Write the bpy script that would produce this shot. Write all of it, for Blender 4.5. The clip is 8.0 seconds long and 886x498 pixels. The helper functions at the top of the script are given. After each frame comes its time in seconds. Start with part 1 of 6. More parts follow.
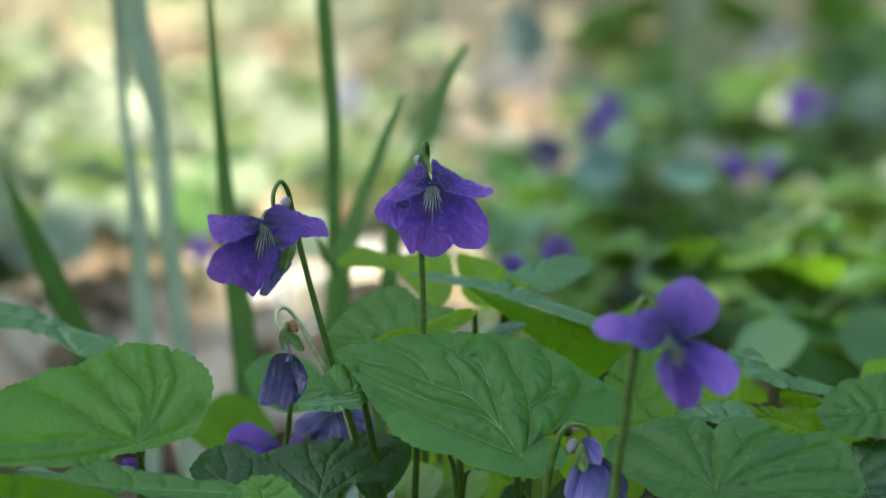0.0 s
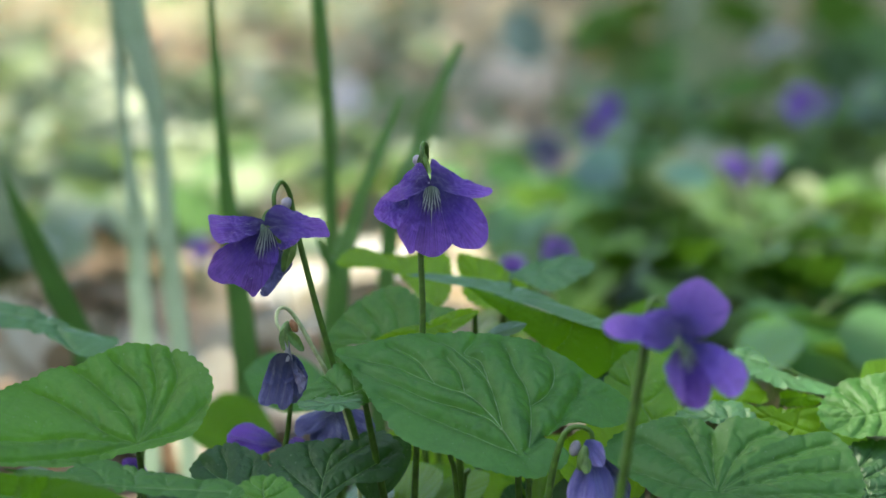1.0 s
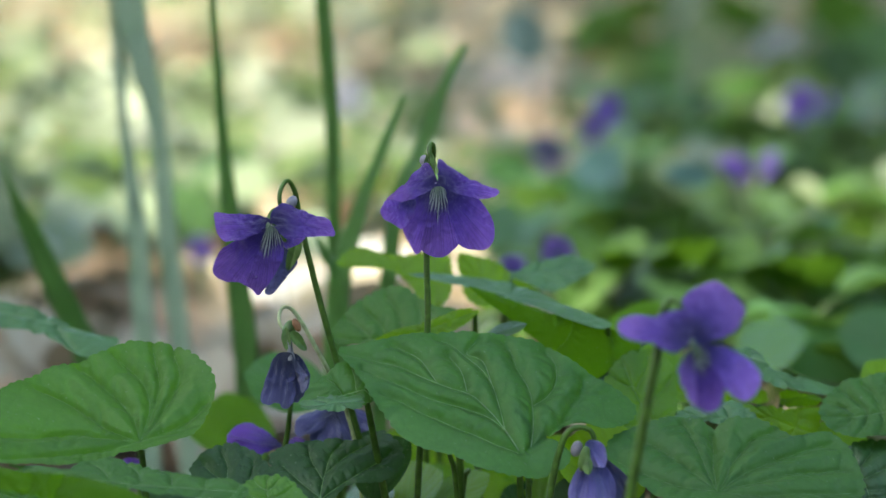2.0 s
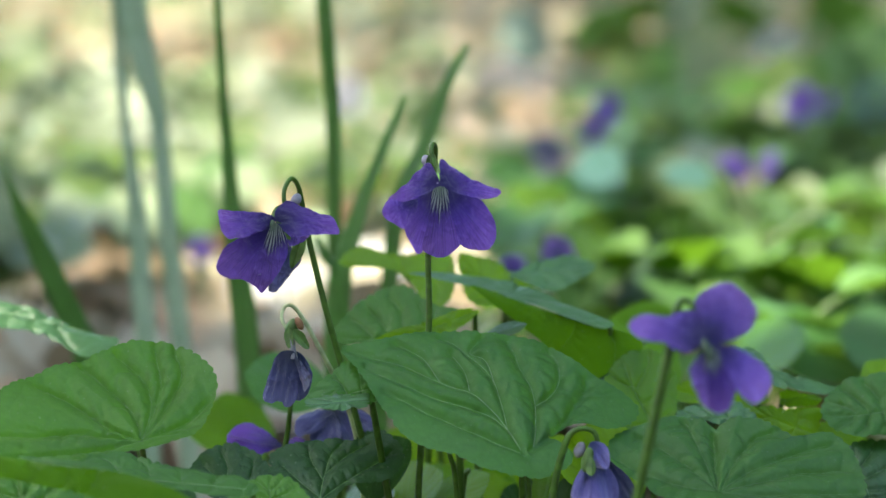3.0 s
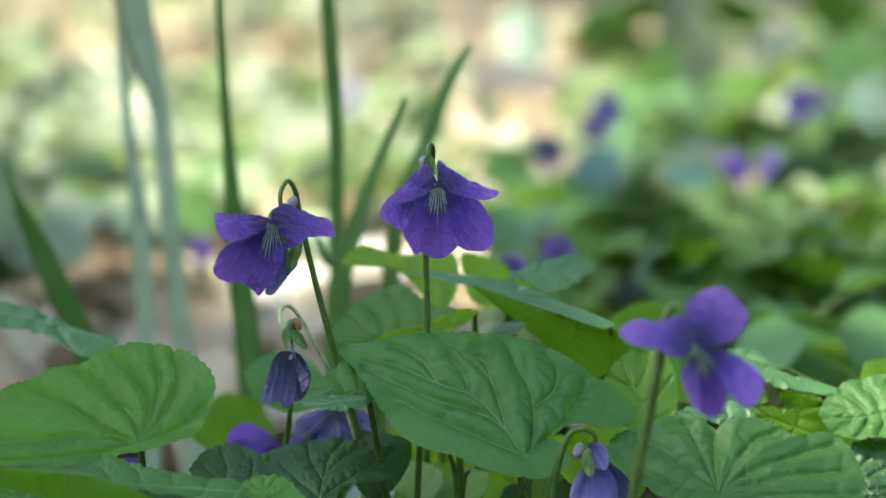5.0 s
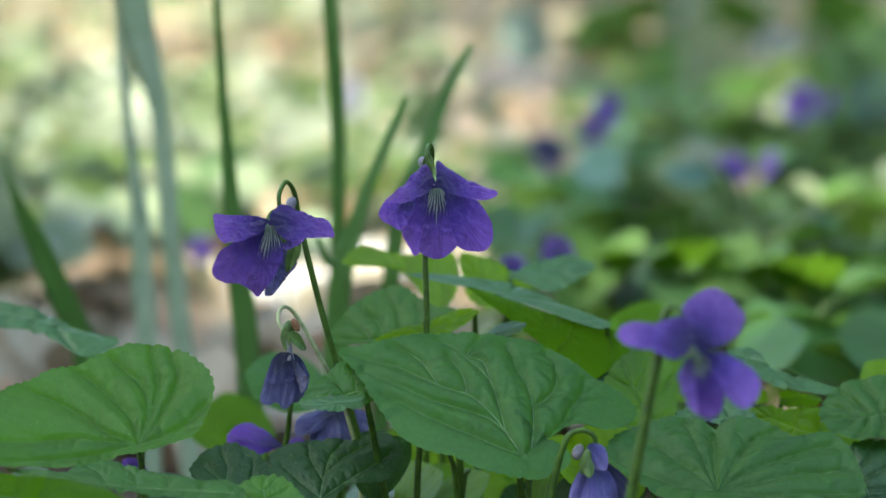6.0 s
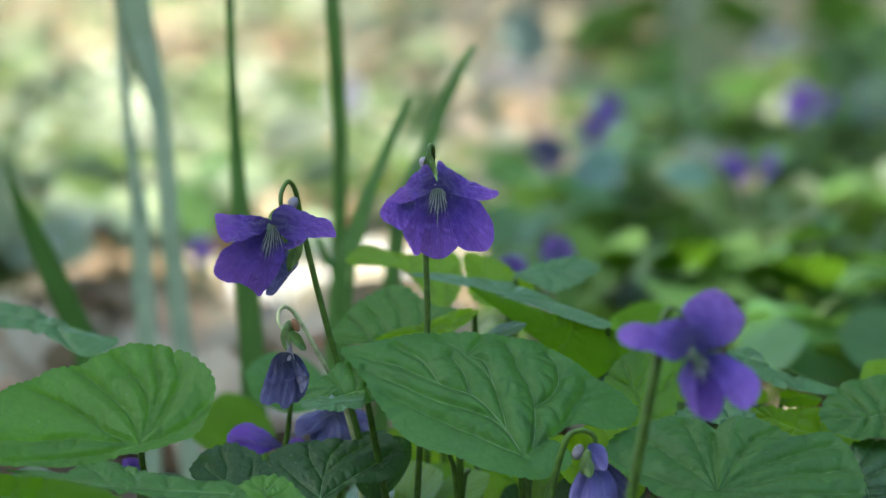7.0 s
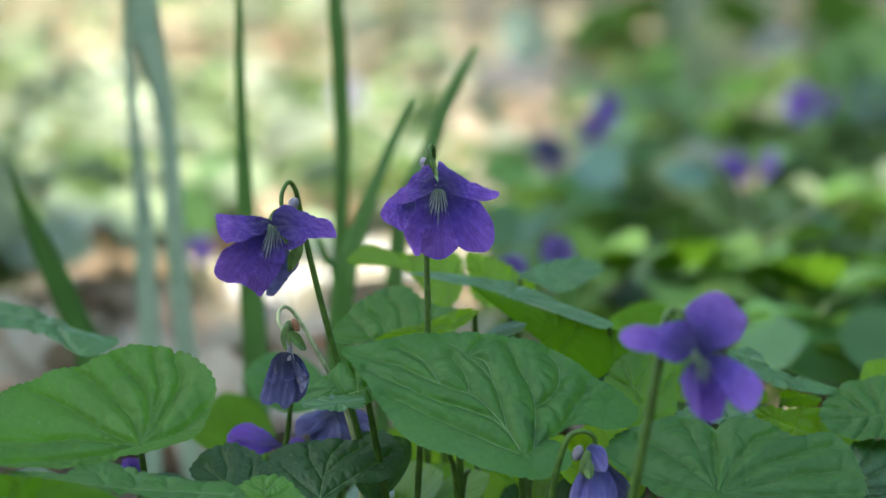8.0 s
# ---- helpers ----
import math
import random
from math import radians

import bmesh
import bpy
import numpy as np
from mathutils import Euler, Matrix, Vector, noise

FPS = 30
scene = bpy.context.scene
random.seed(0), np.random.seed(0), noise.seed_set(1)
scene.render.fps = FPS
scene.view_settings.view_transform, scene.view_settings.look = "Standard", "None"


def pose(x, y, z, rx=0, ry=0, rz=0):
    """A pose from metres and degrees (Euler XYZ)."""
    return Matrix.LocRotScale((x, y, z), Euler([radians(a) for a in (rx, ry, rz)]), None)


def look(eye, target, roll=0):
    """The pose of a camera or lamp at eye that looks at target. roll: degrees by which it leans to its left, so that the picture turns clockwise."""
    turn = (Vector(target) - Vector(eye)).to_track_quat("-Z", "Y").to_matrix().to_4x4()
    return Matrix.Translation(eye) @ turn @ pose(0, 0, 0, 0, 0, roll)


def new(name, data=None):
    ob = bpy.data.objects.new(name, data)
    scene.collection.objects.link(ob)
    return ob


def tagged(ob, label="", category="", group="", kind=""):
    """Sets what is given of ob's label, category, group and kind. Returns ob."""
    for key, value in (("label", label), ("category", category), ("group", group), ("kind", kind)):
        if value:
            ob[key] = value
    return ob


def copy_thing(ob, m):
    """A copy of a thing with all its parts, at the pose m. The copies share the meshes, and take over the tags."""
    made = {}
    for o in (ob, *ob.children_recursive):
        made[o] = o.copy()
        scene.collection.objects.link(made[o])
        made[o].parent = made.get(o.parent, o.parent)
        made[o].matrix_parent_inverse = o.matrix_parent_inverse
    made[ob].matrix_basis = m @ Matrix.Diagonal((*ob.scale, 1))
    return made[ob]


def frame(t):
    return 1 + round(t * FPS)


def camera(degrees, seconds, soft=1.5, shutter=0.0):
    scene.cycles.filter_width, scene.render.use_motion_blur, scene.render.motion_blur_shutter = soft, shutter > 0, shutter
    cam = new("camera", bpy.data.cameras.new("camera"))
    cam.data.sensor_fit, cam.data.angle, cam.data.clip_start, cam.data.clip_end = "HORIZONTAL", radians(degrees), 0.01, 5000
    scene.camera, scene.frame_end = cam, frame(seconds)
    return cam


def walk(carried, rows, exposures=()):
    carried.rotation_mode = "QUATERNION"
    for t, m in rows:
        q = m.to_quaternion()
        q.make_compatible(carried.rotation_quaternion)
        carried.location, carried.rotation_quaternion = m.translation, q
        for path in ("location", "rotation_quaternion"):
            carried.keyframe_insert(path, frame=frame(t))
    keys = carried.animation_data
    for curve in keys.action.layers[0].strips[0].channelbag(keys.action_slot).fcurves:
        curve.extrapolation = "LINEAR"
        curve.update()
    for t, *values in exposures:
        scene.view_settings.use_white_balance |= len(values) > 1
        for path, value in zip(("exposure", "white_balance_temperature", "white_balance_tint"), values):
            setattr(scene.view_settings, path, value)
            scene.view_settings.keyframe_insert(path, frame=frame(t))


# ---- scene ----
# A still macro view over a bed of violets in dappled woodland shade.
cam = camera(20, 8.0, soft=1.5, shutter=0.5)
cam.data.dof.use_dof = True
cam.data.dof.focus_distance = 0.5
cam.data.dof.aperture_fstop = 10.6
CAM_POSE = look((0, -0.4951, 0.1696), (0, 0, 0.1))
walk(cam, [(0.0, CAM_POSE), (8.0, CAM_POSE)],
     [(0.0, 2.51, 7100, 3), (1.0, 2.54, 7100, 3), (1.6, 2.48, 7100, 3), (3.0, 2.54, 7100, 3), (3.9, 2.50, 7100, 3), (4.4, 2.62, 6950, 3), (4.8, 2.60, 6950, 3), (5.8, 2.51, 6850, 3), (6.5, 2.50, 6850, 2), (8.0, 2.56, 6850, 2)])

# ---- light ----
SUN_DIR = Vector((-0.55, -0.12, 0.82)).normalized()
world = bpy.data.worlds.new("sky")
scene.world = world
world.use_nodes = True
wn = world.node_tree
sky = wn.nodes.new("ShaderNodeTexSky")
sky.sky_type = "NISHITA"
sky.sun_disc = False
sky.dust_density = 1.5
sky.ozone_density = 1.0
sky.sun_elevation = math.asin(SUN_DIR.z)
sky.sun_rotation = math.atan2(SUN_DIR.x, SUN_DIR.y)
wn.links.new(sky.outputs["Color"], wn.nodes["Background"].inputs["Color"])
wn.nodes["Background"].inputs["Strength"].default_value = 0.15
sun = new("sun", bpy.data.lights.new("sun", "SUN"))
sun.data.energy = 4.35
sun.data.angle = radians(0.5)
sun.data.color = (1.0, 0.95, 0.86)
sun.matrix_world = look(SUN_DIR * 20, (0, 0, 0))

# ---- materials ----


class Mat:
    """A node material with a few shorthands."""

    def __init__(self, name):
        self.m = bpy.data.materials.new(name)
        self.m.use_nodes = True
        self.t = self.m.node_tree
        self.t.nodes.clear()
        self.out = self.t.nodes.new("ShaderNodeOutputMaterial")

    def node(self, kind, **sockets):
        n = self.t.nodes.new("ShaderNode" + kind)
        for key, value in sockets.items():
            s = n.inputs[key.replace("_", " ")]
            if isinstance(value, bpy.types.NodeSocket):
                self.t.links.new(value, s)
            else:
                s.default_value = value
        return n

    def link(self, a, b):
        self.t.links.new(a, b)

    def noise(self, scale, detail=3.0, rough=0.55, vector=None):
        n = self.node("TexNoise", Scale=scale, Detail=detail, Roughness=rough)
        if vector is not None:
            self.link(vector, n.inputs["Vector"])
        return n.outputs["Fac"]

    def where(self):
        return self.t.nodes.new("ShaderNodeTexCoord").outputs["Object"]

    def uv(self):
        return self.t.nodes.new("ShaderNodeTexCoord").outputs["UV"]

    def rnd(self):
        return self.t.nodes.new("ShaderNodeObjectInfo").outputs["Random"]

    def island(self):
        return self.t.nodes.new("ShaderNodeNewGeometry").outputs["Random Per Island"]

    def math(self, op, a, b=0.0, c=0.0, clamp=False):
        n = self.t.nodes.new("ShaderNodeMath")
        n.operation, n.use_clamp = op, clamp
        for i, v in enumerate((a, b, c)):
            if isinstance(v, bpy.types.NodeSocket):
                self.link(v, n.inputs[i])
            else:
                n.inputs[i].default_value = v
        return n.outputs[0]

    def ramp(self, fac, *stops):
        n = self.t.nodes.new("ShaderNodeValToRGB")
        self.link(fac, n.inputs["Fac"])
        e = n.color_ramp.elements
        while len(e) < len(stops):
            e.new(0.5)
        for k, (p, c) in zip(e, stops):
            k.position = p
            k.color = (*c, 1) if isinstance(c, tuple) else (c, c, c, 1)
        return n.outputs["Color"]

    def mix(self, fac, a, b, kind="MIX"):
        n = self.t.nodes.new("ShaderNodeMix")
        n.data_type, n.blend_type = "RGBA", kind
        for s, v in ((n.inputs[0], fac), (n.inputs[6], a), (n.inputs[7], b)):
            if isinstance(v, bpy.types.NodeSocket):
                self.link(v, s)
            elif isinstance(v, tuple):
                s.default_value = (*v, 1)
            else:
                s.default_value = v
        return n.outputs[2]

    def bump(self, height, strength, distance):
        n = self.node("Bump", Strength=strength, Distance=distance)
        self.link(height, n.inputs["Height"])
        return n.outputs["Normal"]

    def surface(self, color, rough, normal=None, translucent=0.0, through_color=None, spec=0.5, sheen=0.0, coat=0.0):
        p = self.node("BsdfPrincipled")
        for s, v in (("Base Color", color), ("Roughness", rough), ("Specular IOR Level", spec)):
            if isinstance(v, bpy.types.NodeSocket):
                self.link(v, p.inputs[s])
            else:
                p.inputs[s].default_value = (*v, 1) if isinstance(v, tuple) else v
        p.inputs["Sheen Weight"].default_value = sheen
        p.inputs["Coat Weight"].default_value = coat
        if normal is not None:
            self.link(normal, p.inputs["Normal"])
        last = p.outputs[0]
        if translucent:
            t = self.node("BsdfTranslucent")
            c = through_color if through_color is not None else color
            if isinstance(c, bpy.types.NodeSocket):
                self.link(c, t.inputs["Color"])
            else:
                t.inputs["Color"].default_value = (*c, 1)
            x = self.node("MixShader", Fac=translucent)
            self.link(last, x.inputs[1])
            self.link(t.outputs[0], x.inputs[2])
            last = x.outputs[0]
        self.link(last, self.out.inputs["Surface"])
        return self.m


def leaf_material(name, dark, light, through_color, rough=0.42, translucent=0.4, spec=0.36, sheen=0.02, sheen_tint=0.14):
    m = Mat(name)
    w = m.where()
    big = m.noise(60, 3, vector=w)
    fine = m.noise(900, 4, vector=w)
    c = m.mix(m.ramp(big, (0.3, 0.0), (0.7, 1.0)), dark, light)
    c = m.mix(m.ramp(fine, (0.35, 0.0), (0.75, 0.45)), c, tuple(1.5 * v for v in light))
    tone = m.math("MULTIPLY_ADD", m.rnd(), 0.3, 0.85)
    c = m.mix(1.0, c, m.node("CombineXYZ", X=tone, Y=tone, Z=tone).outputs[0], "MULTIPLY")
    dust = m.ramp(m.noise(1900, 1, vector=w), (0.735, 0.0), (0.765, 1.0))
    c = m.mix(m.math("MULTIPLY", dust, 0.5), c, (0.38, 0.44, 0.34))
    spots = m.ramp(m.noise(620, 2, vector=w), (0.71, 0.0), (0.75, 1.0))
    c = m.mix(m.math("MULTIPLY", spots, 0.35), c, (0.16, 0.20, 0.10))
    # patches of bluish-grey sky sheen, mixed into the leaf colour
    patch = m.math("MULTIPLY", m.ramp(m.noise(130, 5, 0.65, vector=w), (0.42, 0.0), (0.72, 1.0)), sheen_tint)
    c = m.mix(patch, c, (0.5 * dark[0] + 0.075, 0.5 * dark[1] + 0.105, 0.5 * dark[2] + 0.055))
    net = m.node("TexVoronoi", Scale=260.0)
    net.feature = "DISTANCE_TO_EDGE"
    m.link(m.node("VectorMath", Vector=w).outputs[0], net.inputs["Vector"])
    cells = m.ramp(net.outputs["Distance"], (0.0, 0.0), (0.12, 0.6), (0.4, 1.0))
    c = m.mix(m.math("MULTIPLY", m.math("SUBTRACT", 1.0, cells), 0.15), c, tuple(0.55 * v for v in dark))
    h = m.math("ADD", m.math("MULTIPLY", cells, 0.16), m.math("ADD", m.math("MULTIPLY", m.noise(230, 2, vector=w), 0.6), m.math("MULTIPLY", fine, 0.25)))
    return m.surface(c, m.ramp(big, (0.2, rough - 0.06), (0.8, rough + 0.1)), m.bump(h, 0.65, 0.0010),
                     translucent, through_color, spec, sheen=sheen)


LEAF = leaf_material("violet_leaf", (0.033, 0.114, 0.018), (0.058, 0.165, 0.032), (0.09, 0.25, 0.008), rough=0.52, spec=0.42, sheen_tint=0.30)
# lighter, yellower copy of LEAF, with sunlight put into the colour
LEAF_SUNNY = leaf_material("violet_leaf_sunny", (0.048, 0.144, 0.018), (0.080, 0.200, 0.030), (0.12, 0.30, 0.008), rough=0.52, spec=0.42, sheen_tint=0.22)
LEAF_MID = leaf_material("violet_leaf_thin", (0.052, 0.156, 0.012), (0.084, 0.212, 0.018), (0.19, 0.37, 0.008), translucent=0.56)
# darker copy of the violet leaf, with deep shade put into its colour
LEAF_SHADED = leaf_material("violet_leaf_shaded", (0.015, 0.055, 0.014), (0.027, 0.080, 0.020), (0.05, 0.14, 0.008), translucent=0.2)
LEAF_YOUNG = leaf_material("violet_leaf_young", (0.068, 0.175, 0.012), (0.11, 0.245, 0.018), (0.26, 0.44, 0.010), translucent=0.58)
LEAF_FOLD = leaf_material("violet_leaf_folded", (0.046, 0.140, 0.009), (0.072, 0.182, 0.013), (0.14, 0.30, 0.006), translucent=0.6, spec=0.2)
LEAF_DEEP = leaf_material("violet_leaf_deep", (0.034, 0.108, 0.015), (0.056, 0.150, 0.025), (0.085, 0.23, 0.006))
BED_YOUNG = leaf_material("bed_leaf_young", (0.052, 0.126, 0.017), (0.082, 0.172, 0.025), (0.095, 0.20, 0.012), rough=0.5, translucent=0.4, spec=0.3)
BED_LEAF = leaf_material("bed_leaf", (0.034, 0.080, 0.022), (0.056, 0.112, 0.034), (0.09, 0.17, 0.02), rough=0.5, spec=0.3)
BED_OLIVE = leaf_material("bed_leaf_olive", (0.052, 0.094, 0.022), (0.085, 0.130, 0.034), (0.12, 0.20, 0.02), rough=0.52, spec=0.3)
LEAF_BLUE = leaf_material("violet_leaf_bluish", (0.040, 0.118, 0.036), (0.064, 0.165, 0.054), (0.09, 0.20, 0.02), rough=0.36, translucent=0.32, spec=0.6, sheen=0.06, sheen_tint=0.26)
SHEEN = leaf_material("sheeny_violet_leaf", (0.050, 0.128, 0.028), (0.084, 0.178, 0.044), (0.11, 0.22, 0.02), rough=0.44, spec=0.45)
PALE_HERB = leaf_material("pale_herb_leaf", (0.15, 0.20, 0.10), (0.27, 0.32, 0.19), (0.24, 0.32, 0.10), rough=0.45, spec=0.4)
# blue-green tint that paints the sky's reflection on upturned leaves
LEAF_SKY = leaf_material("sky_reflecting_leaf", (0.03, 0.085, 0.070), (0.05, 0.115, 0.098), (0.06, 0.15, 0.07), rough=0.42, spec=0.5)
DUSKY = leaf_material("dusky_leaf", (0.07, 0.105, 0.075), (0.11, 0.155, 0.115), (0.06, 0.08, 0.06), rough=0.5, translucent=0.15)
GRASS = leaf_material("grass_blade", (0.045, 0.14, 0.022), (0.08, 0.21, 0.04), (0.12, 0.30, 0.02), rough=0.30, translucent=0.3, spec=0.7)
# pale copy of GRASS: the sky's light on the blades is in the colour
GRASS_SKYLIT = leaf_material("skylit_grass_blade", (0.26, 0.38, 0.26), (0.38, 0.50, 0.37), (0.30, 0.44, 0.22), rough=0.26, translucent=0.3, spec=0.8)


def plain(name, color, rough, translucent=0.0, scale=500, vary=0.35, spec=0.4):
    m = Mat(name)
    w = m.where()
    n = m.noise(scale, 3, vector=w)
    c = m.mix(m.ramp(n, (0.3, 0.0), (0.7, 1.0)), tuple(v * (1 - vary) for v in color), tuple(min(v * (1 + vary), 1) for v in color))
    return m.surface(c, rough, m.bump(n, 0.25, 0.0005), translucent, c, spec)


STEM = plain("green_stem", (0.060, 0.125, 0.016), 0.42, 0.15)
STEM_PALE = plain("pale_stem", (0.42, 0.46, 0.24), 0.45, 0.15)
VEIN = plain("leaf_vein", (0.19, 0.32, 0.125), 0.45)
SEPAL = plain("sepal", (0.09, 0.16, 0.04), 0.5, 0.2)
SPUR = plain("petal_spur", (0.30, 0.27, 0.31), 0.5, 0.3)
RUST = plain("withered_sepal", (0.24, 0.11, 0.05), 0.7)
HAIR = plain("throat_hair", (0.12, 0.165, 0.11), 0.6, 0.3, vary=0.15)
SHRIVEL = plain("shrivelled_petal", (0.20, 0.19, 0.22), 0.6, 0.2, 500, 0.25)


def petal_material(name, dark, light, throat=0.0, translucent=0.4):
    m = Mat(name)
    uv = m.uv()
    s = m.node("SeparateXYZ", Vector=uv)
    a, b = s.outputs[0], s.outputs[1]
    w = m.where()
    big = m.noise(140, 3, vector=w)
    c = m.mix(m.ramp(big, (0.3, 0.0), (0.7, 1.0)), dark, light)
    # fine lengthwise streaks fanning out from the throat
    fan = m.math("DIVIDE", b, m.math("ADD", a, 0.18))
    streak = m.noise(1.0, 2, vector=m.node("CombineXYZ", X=m.math("MULTIPLY", fan, 40.0), Y=m.math("MULTIPLY", a, 2.0), Z=m.rnd()).outputs[0])
    c = m.mix(m.math("MULTIPLY", m.ramp(streak, (0.34, 1.0), (0.54, 0.0)), 0.7), c, tuple(v * 0.4 for v in dark))
    reach_in = m.math("SQRT", m.math("ADD", m.math("MULTIPLY", a, a), m.math("MULTIPLY", m.math("MULTIPLY", b, b), 0.3)))
    blotch = m.noise(330, 3, 0.65, vector=w)
    c = m.mix(m.math("MULTIPLY", m.ramp(blotch, (0.50, 0.0), (0.72, 1.0)), 0.3), c, (light[0] * 1.55, light[1] * 1.7, light[2] * 1.15))
    # paler rims, painting the highlights along the petal edges
    c = m.mix(m.math("MULTIPLY", m.ramp(reach_in, (0.45, 0.0), (1.0, 1.0)), 0.6), c, (light[0] * 1.75, light[1] * 1.7, light[2] * 1.15))
    # shading towards the throat, painted into the petal colour
    c = m.mix(m.math("MULTIPLY", m.ramp(reach_in, (0.15, 1.0), (0.75, 0.0)), 0.5), c, (dark[0] * 0.55, dark[1] * 0.8, dark[2] * 0.72))
    c = m.mix(m.ramp(reach_in, (0.08, 1.0), (0.22, 0.75), (0.46, 0.0)), c, (dark[0] * 0.2, dark[1] * 0.3, dark[2] * 0.32))
    if throat:
        lines = m.math("SINE", m.math("MULTIPLY", m.math("ADD", fan, m.math("ADD", m.math("MULTIPLY", big, 0.3), m.math("MULTIPLY", streak, 0.25))), 34.0))
        reach = m.math("ADD", throat, m.math("MULTIPLY", m.math("SUBTRACT", streak, 0.5), 0.8))
        zone = m.math("SUBTRACT", m.math("SUBTRACT", reach, a), m.math("MULTIPLY", m.math("ABSOLUTE", b), 0.6))
        dark_line = m.math("MULTIPLY", m.ramp(zone, (-0.32, 0.0), (0.0, 1.0)), m.ramp(lines, (0.1, 0.0), (0.7, 1.0)))
        c = m.mix(m.math("MULTIPLY", dark_line, 0.85), c, (0.012, 0.008, 0.05))
        c = m.mix(m.math("MULTIPLY", m.ramp(zone, (-0.06, 0.0), (0.12, 1.0)), 0.75), c, (0.014, 0.010, 0.06))
        c = m.mix(m.math("MULTIPLY", m.ramp(zone, (-0.03, 0.0), (0.12, 1.0)), m.ramp(lines, (-0.9, 0.85), (-0.45, 0.0))), c, (0.44, 0.48, 0.46))
        c = m.mix(m.ramp(zone, (0.26, 0.0), (0.36, 0.8)), c, (0.17, 0.24, 0.16))
    fleck = m.ramp(m.noise(1500, 1, vector=w), (0.775, 0.0), (0.79, 1.0))
    tone = m.math("MULTIPLY_ADD", m.rnd(), 0.35, 0.82)
    c = m.mix(1.0, c, m.node("CombineXYZ", X=tone, Y=tone, Z=tone).outputs[0], "MULTIPLY")
    c = m.mix(m.math("MULTIPLY", fleck, 0.55), c, (0.42, 0.36, 0.62))
    h = m.math("ADD", streak, m.noise(1500, 2, vector=w))
    return m.surface(c, 0.55, m.bump(h, 0.7, 0.0007), translucent, c, 0.35, sheen=0.25)


PETAL = petal_material("violet_petal", (0.090, 0.034, 0.325), (0.168, 0.072, 0.47))
PETAL_LIP = petal_material("violet_lip_petal", (0.090, 0.034, 0.325), (0.168, 0.072, 0.47), throat=0.44)
PETAL_LIGHT = petal_material("light_violet_petal", (0.150, 0.072, 0.47), (0.220, 0.112, 0.57))
PETAL_BUD = petal_material("bud_petal", (0.15, 0.12, 0.48), (0.24, 0.20, 0.60), translucent=0.3)
PETAL_FADED = petal_material("faded_petal", (0.15, 0.12, 0.27), (0.25, 0.21, 0.40), translucent=0.2)
PETAL_OLD_SHADE = petal_material("withered_and_shaded_petal", (0.040, 0.042, 0.16), (0.086, 0.084, 0.265), translucent=0.2)

m = Mat("woodland_soil")
w = m.where()
n1, n2, n3 = m.noise(2.2, 4, vector=w), m.noise(18, 5, vector=w), m.noise(120, 4, vector=w)
c = m.mix(m.ramp(n2, (0.35, 0.0), (0.65, 1.0)), (0.045, 0.032, 0.02), (0.13, 0.095, 0.06))
c = m.mix(m.ramp(n3, (0.5, 0.0), (0.7, 0.6)), c, (0.24, 0.18, 0.12))
c = m.mix(m.ramp(n1, (0.45, 0.0), (0.62, 0.55)), c, (0.09, 0.15, 0.04))
SOIL = m.surface(c, 0.9, m.bump(n2, 0.8, 0.02))

m = Mat("dry_leaves")
c = m.ramp(m.island(), (0.0, (0.15, 0.09, 0.05)), (0.25, (0.28, 0.20, 0.12)), (0.5, (0.37, 0.32, 0.22)), (0.85, (0.46, 0.42, 0.32)), (1.0, (0.40, 0.19, 0.08)))
n = m.noise(80, 4, vector=m.where())
c = m.mix(m.ramp(n, (0.4, 0.0), (0.75, 0.5)), c, (0.20, 0.12, 0.07))
LITTER = m.surface(c, 0.6, m.bump(n, 0.5, 0.003), 0.25, c)

m = Mat("low_herbs")
c = m.ramp(m.island(), (0.0, (0.065, 0.10, 0.03)), (0.35, (0.13, 0.185, 0.066)), (0.7, (0.25, 0.30, 0.19)), (1.0, (0.45, 0.47, 0.38)))
n = m.noise(200, 3, vector=m.where())
c = m.mix(m.ramp(n, (0.4, 0.0), (0.8, 0.4)), c, (0.05, 0.10, 0.03))
HERB = m.surface(c, 0.5, m.bump(n, 0.3, 0.002), 0.45, c, 0.3)
TREE_LEAF = plain("tree_leaf", (0.06, 0.14, 0.03), 0.5, 0.3, 30)
BARK = plain("bark", (0.14, 0.11, 0.085), 0.9, 0.0, 14)
HIGHLIGHT_PETAL = plain("highlight_petal", (0.62, 0.58, 0.64), 0.6, 0.3)
STONE = plain("pale_stone", (0.32, 0.31, 0.30), 0.85, 0.0, 25, 0.2)

# ---- shapes ----
ORIGIN = {}


def thing(name, origin, label, category, group=""):
    ob = new(name)
    ob.empty_display_size = 0.01
    ob.location = origin
    ORIGIN[ob.name] = Vector(origin)
    return tagged(ob, label, category, group)


def part(name, data, material, parent, label=""):
    """data: world-space vertices, faces and, where it has them, the (a, b) of each vertex."""
    verts, faces, ab = data
    o = ORIGIN[parent.name]
    me = bpy.data.meshes.new(name)
    me.from_pydata([tuple(Vector(v) - o) for v in verts], [], faces)
    if ab is not None:
        layer = me.uv_layers.new(name="ab")
        flat = np.array(ab, dtype=float)[[lp.vertex_index for lp in me.loops]]
        layer.data.foreach_set("uv", flat.ravel())
    me.polygons.foreach_set("use_smooth", [True] * len(me.polygons))
    me.materials.append(material)
    ob = new(name, me)
    ob.parent = parent
    ORIGIN[ob.name] = o
    return tagged(ob, label)


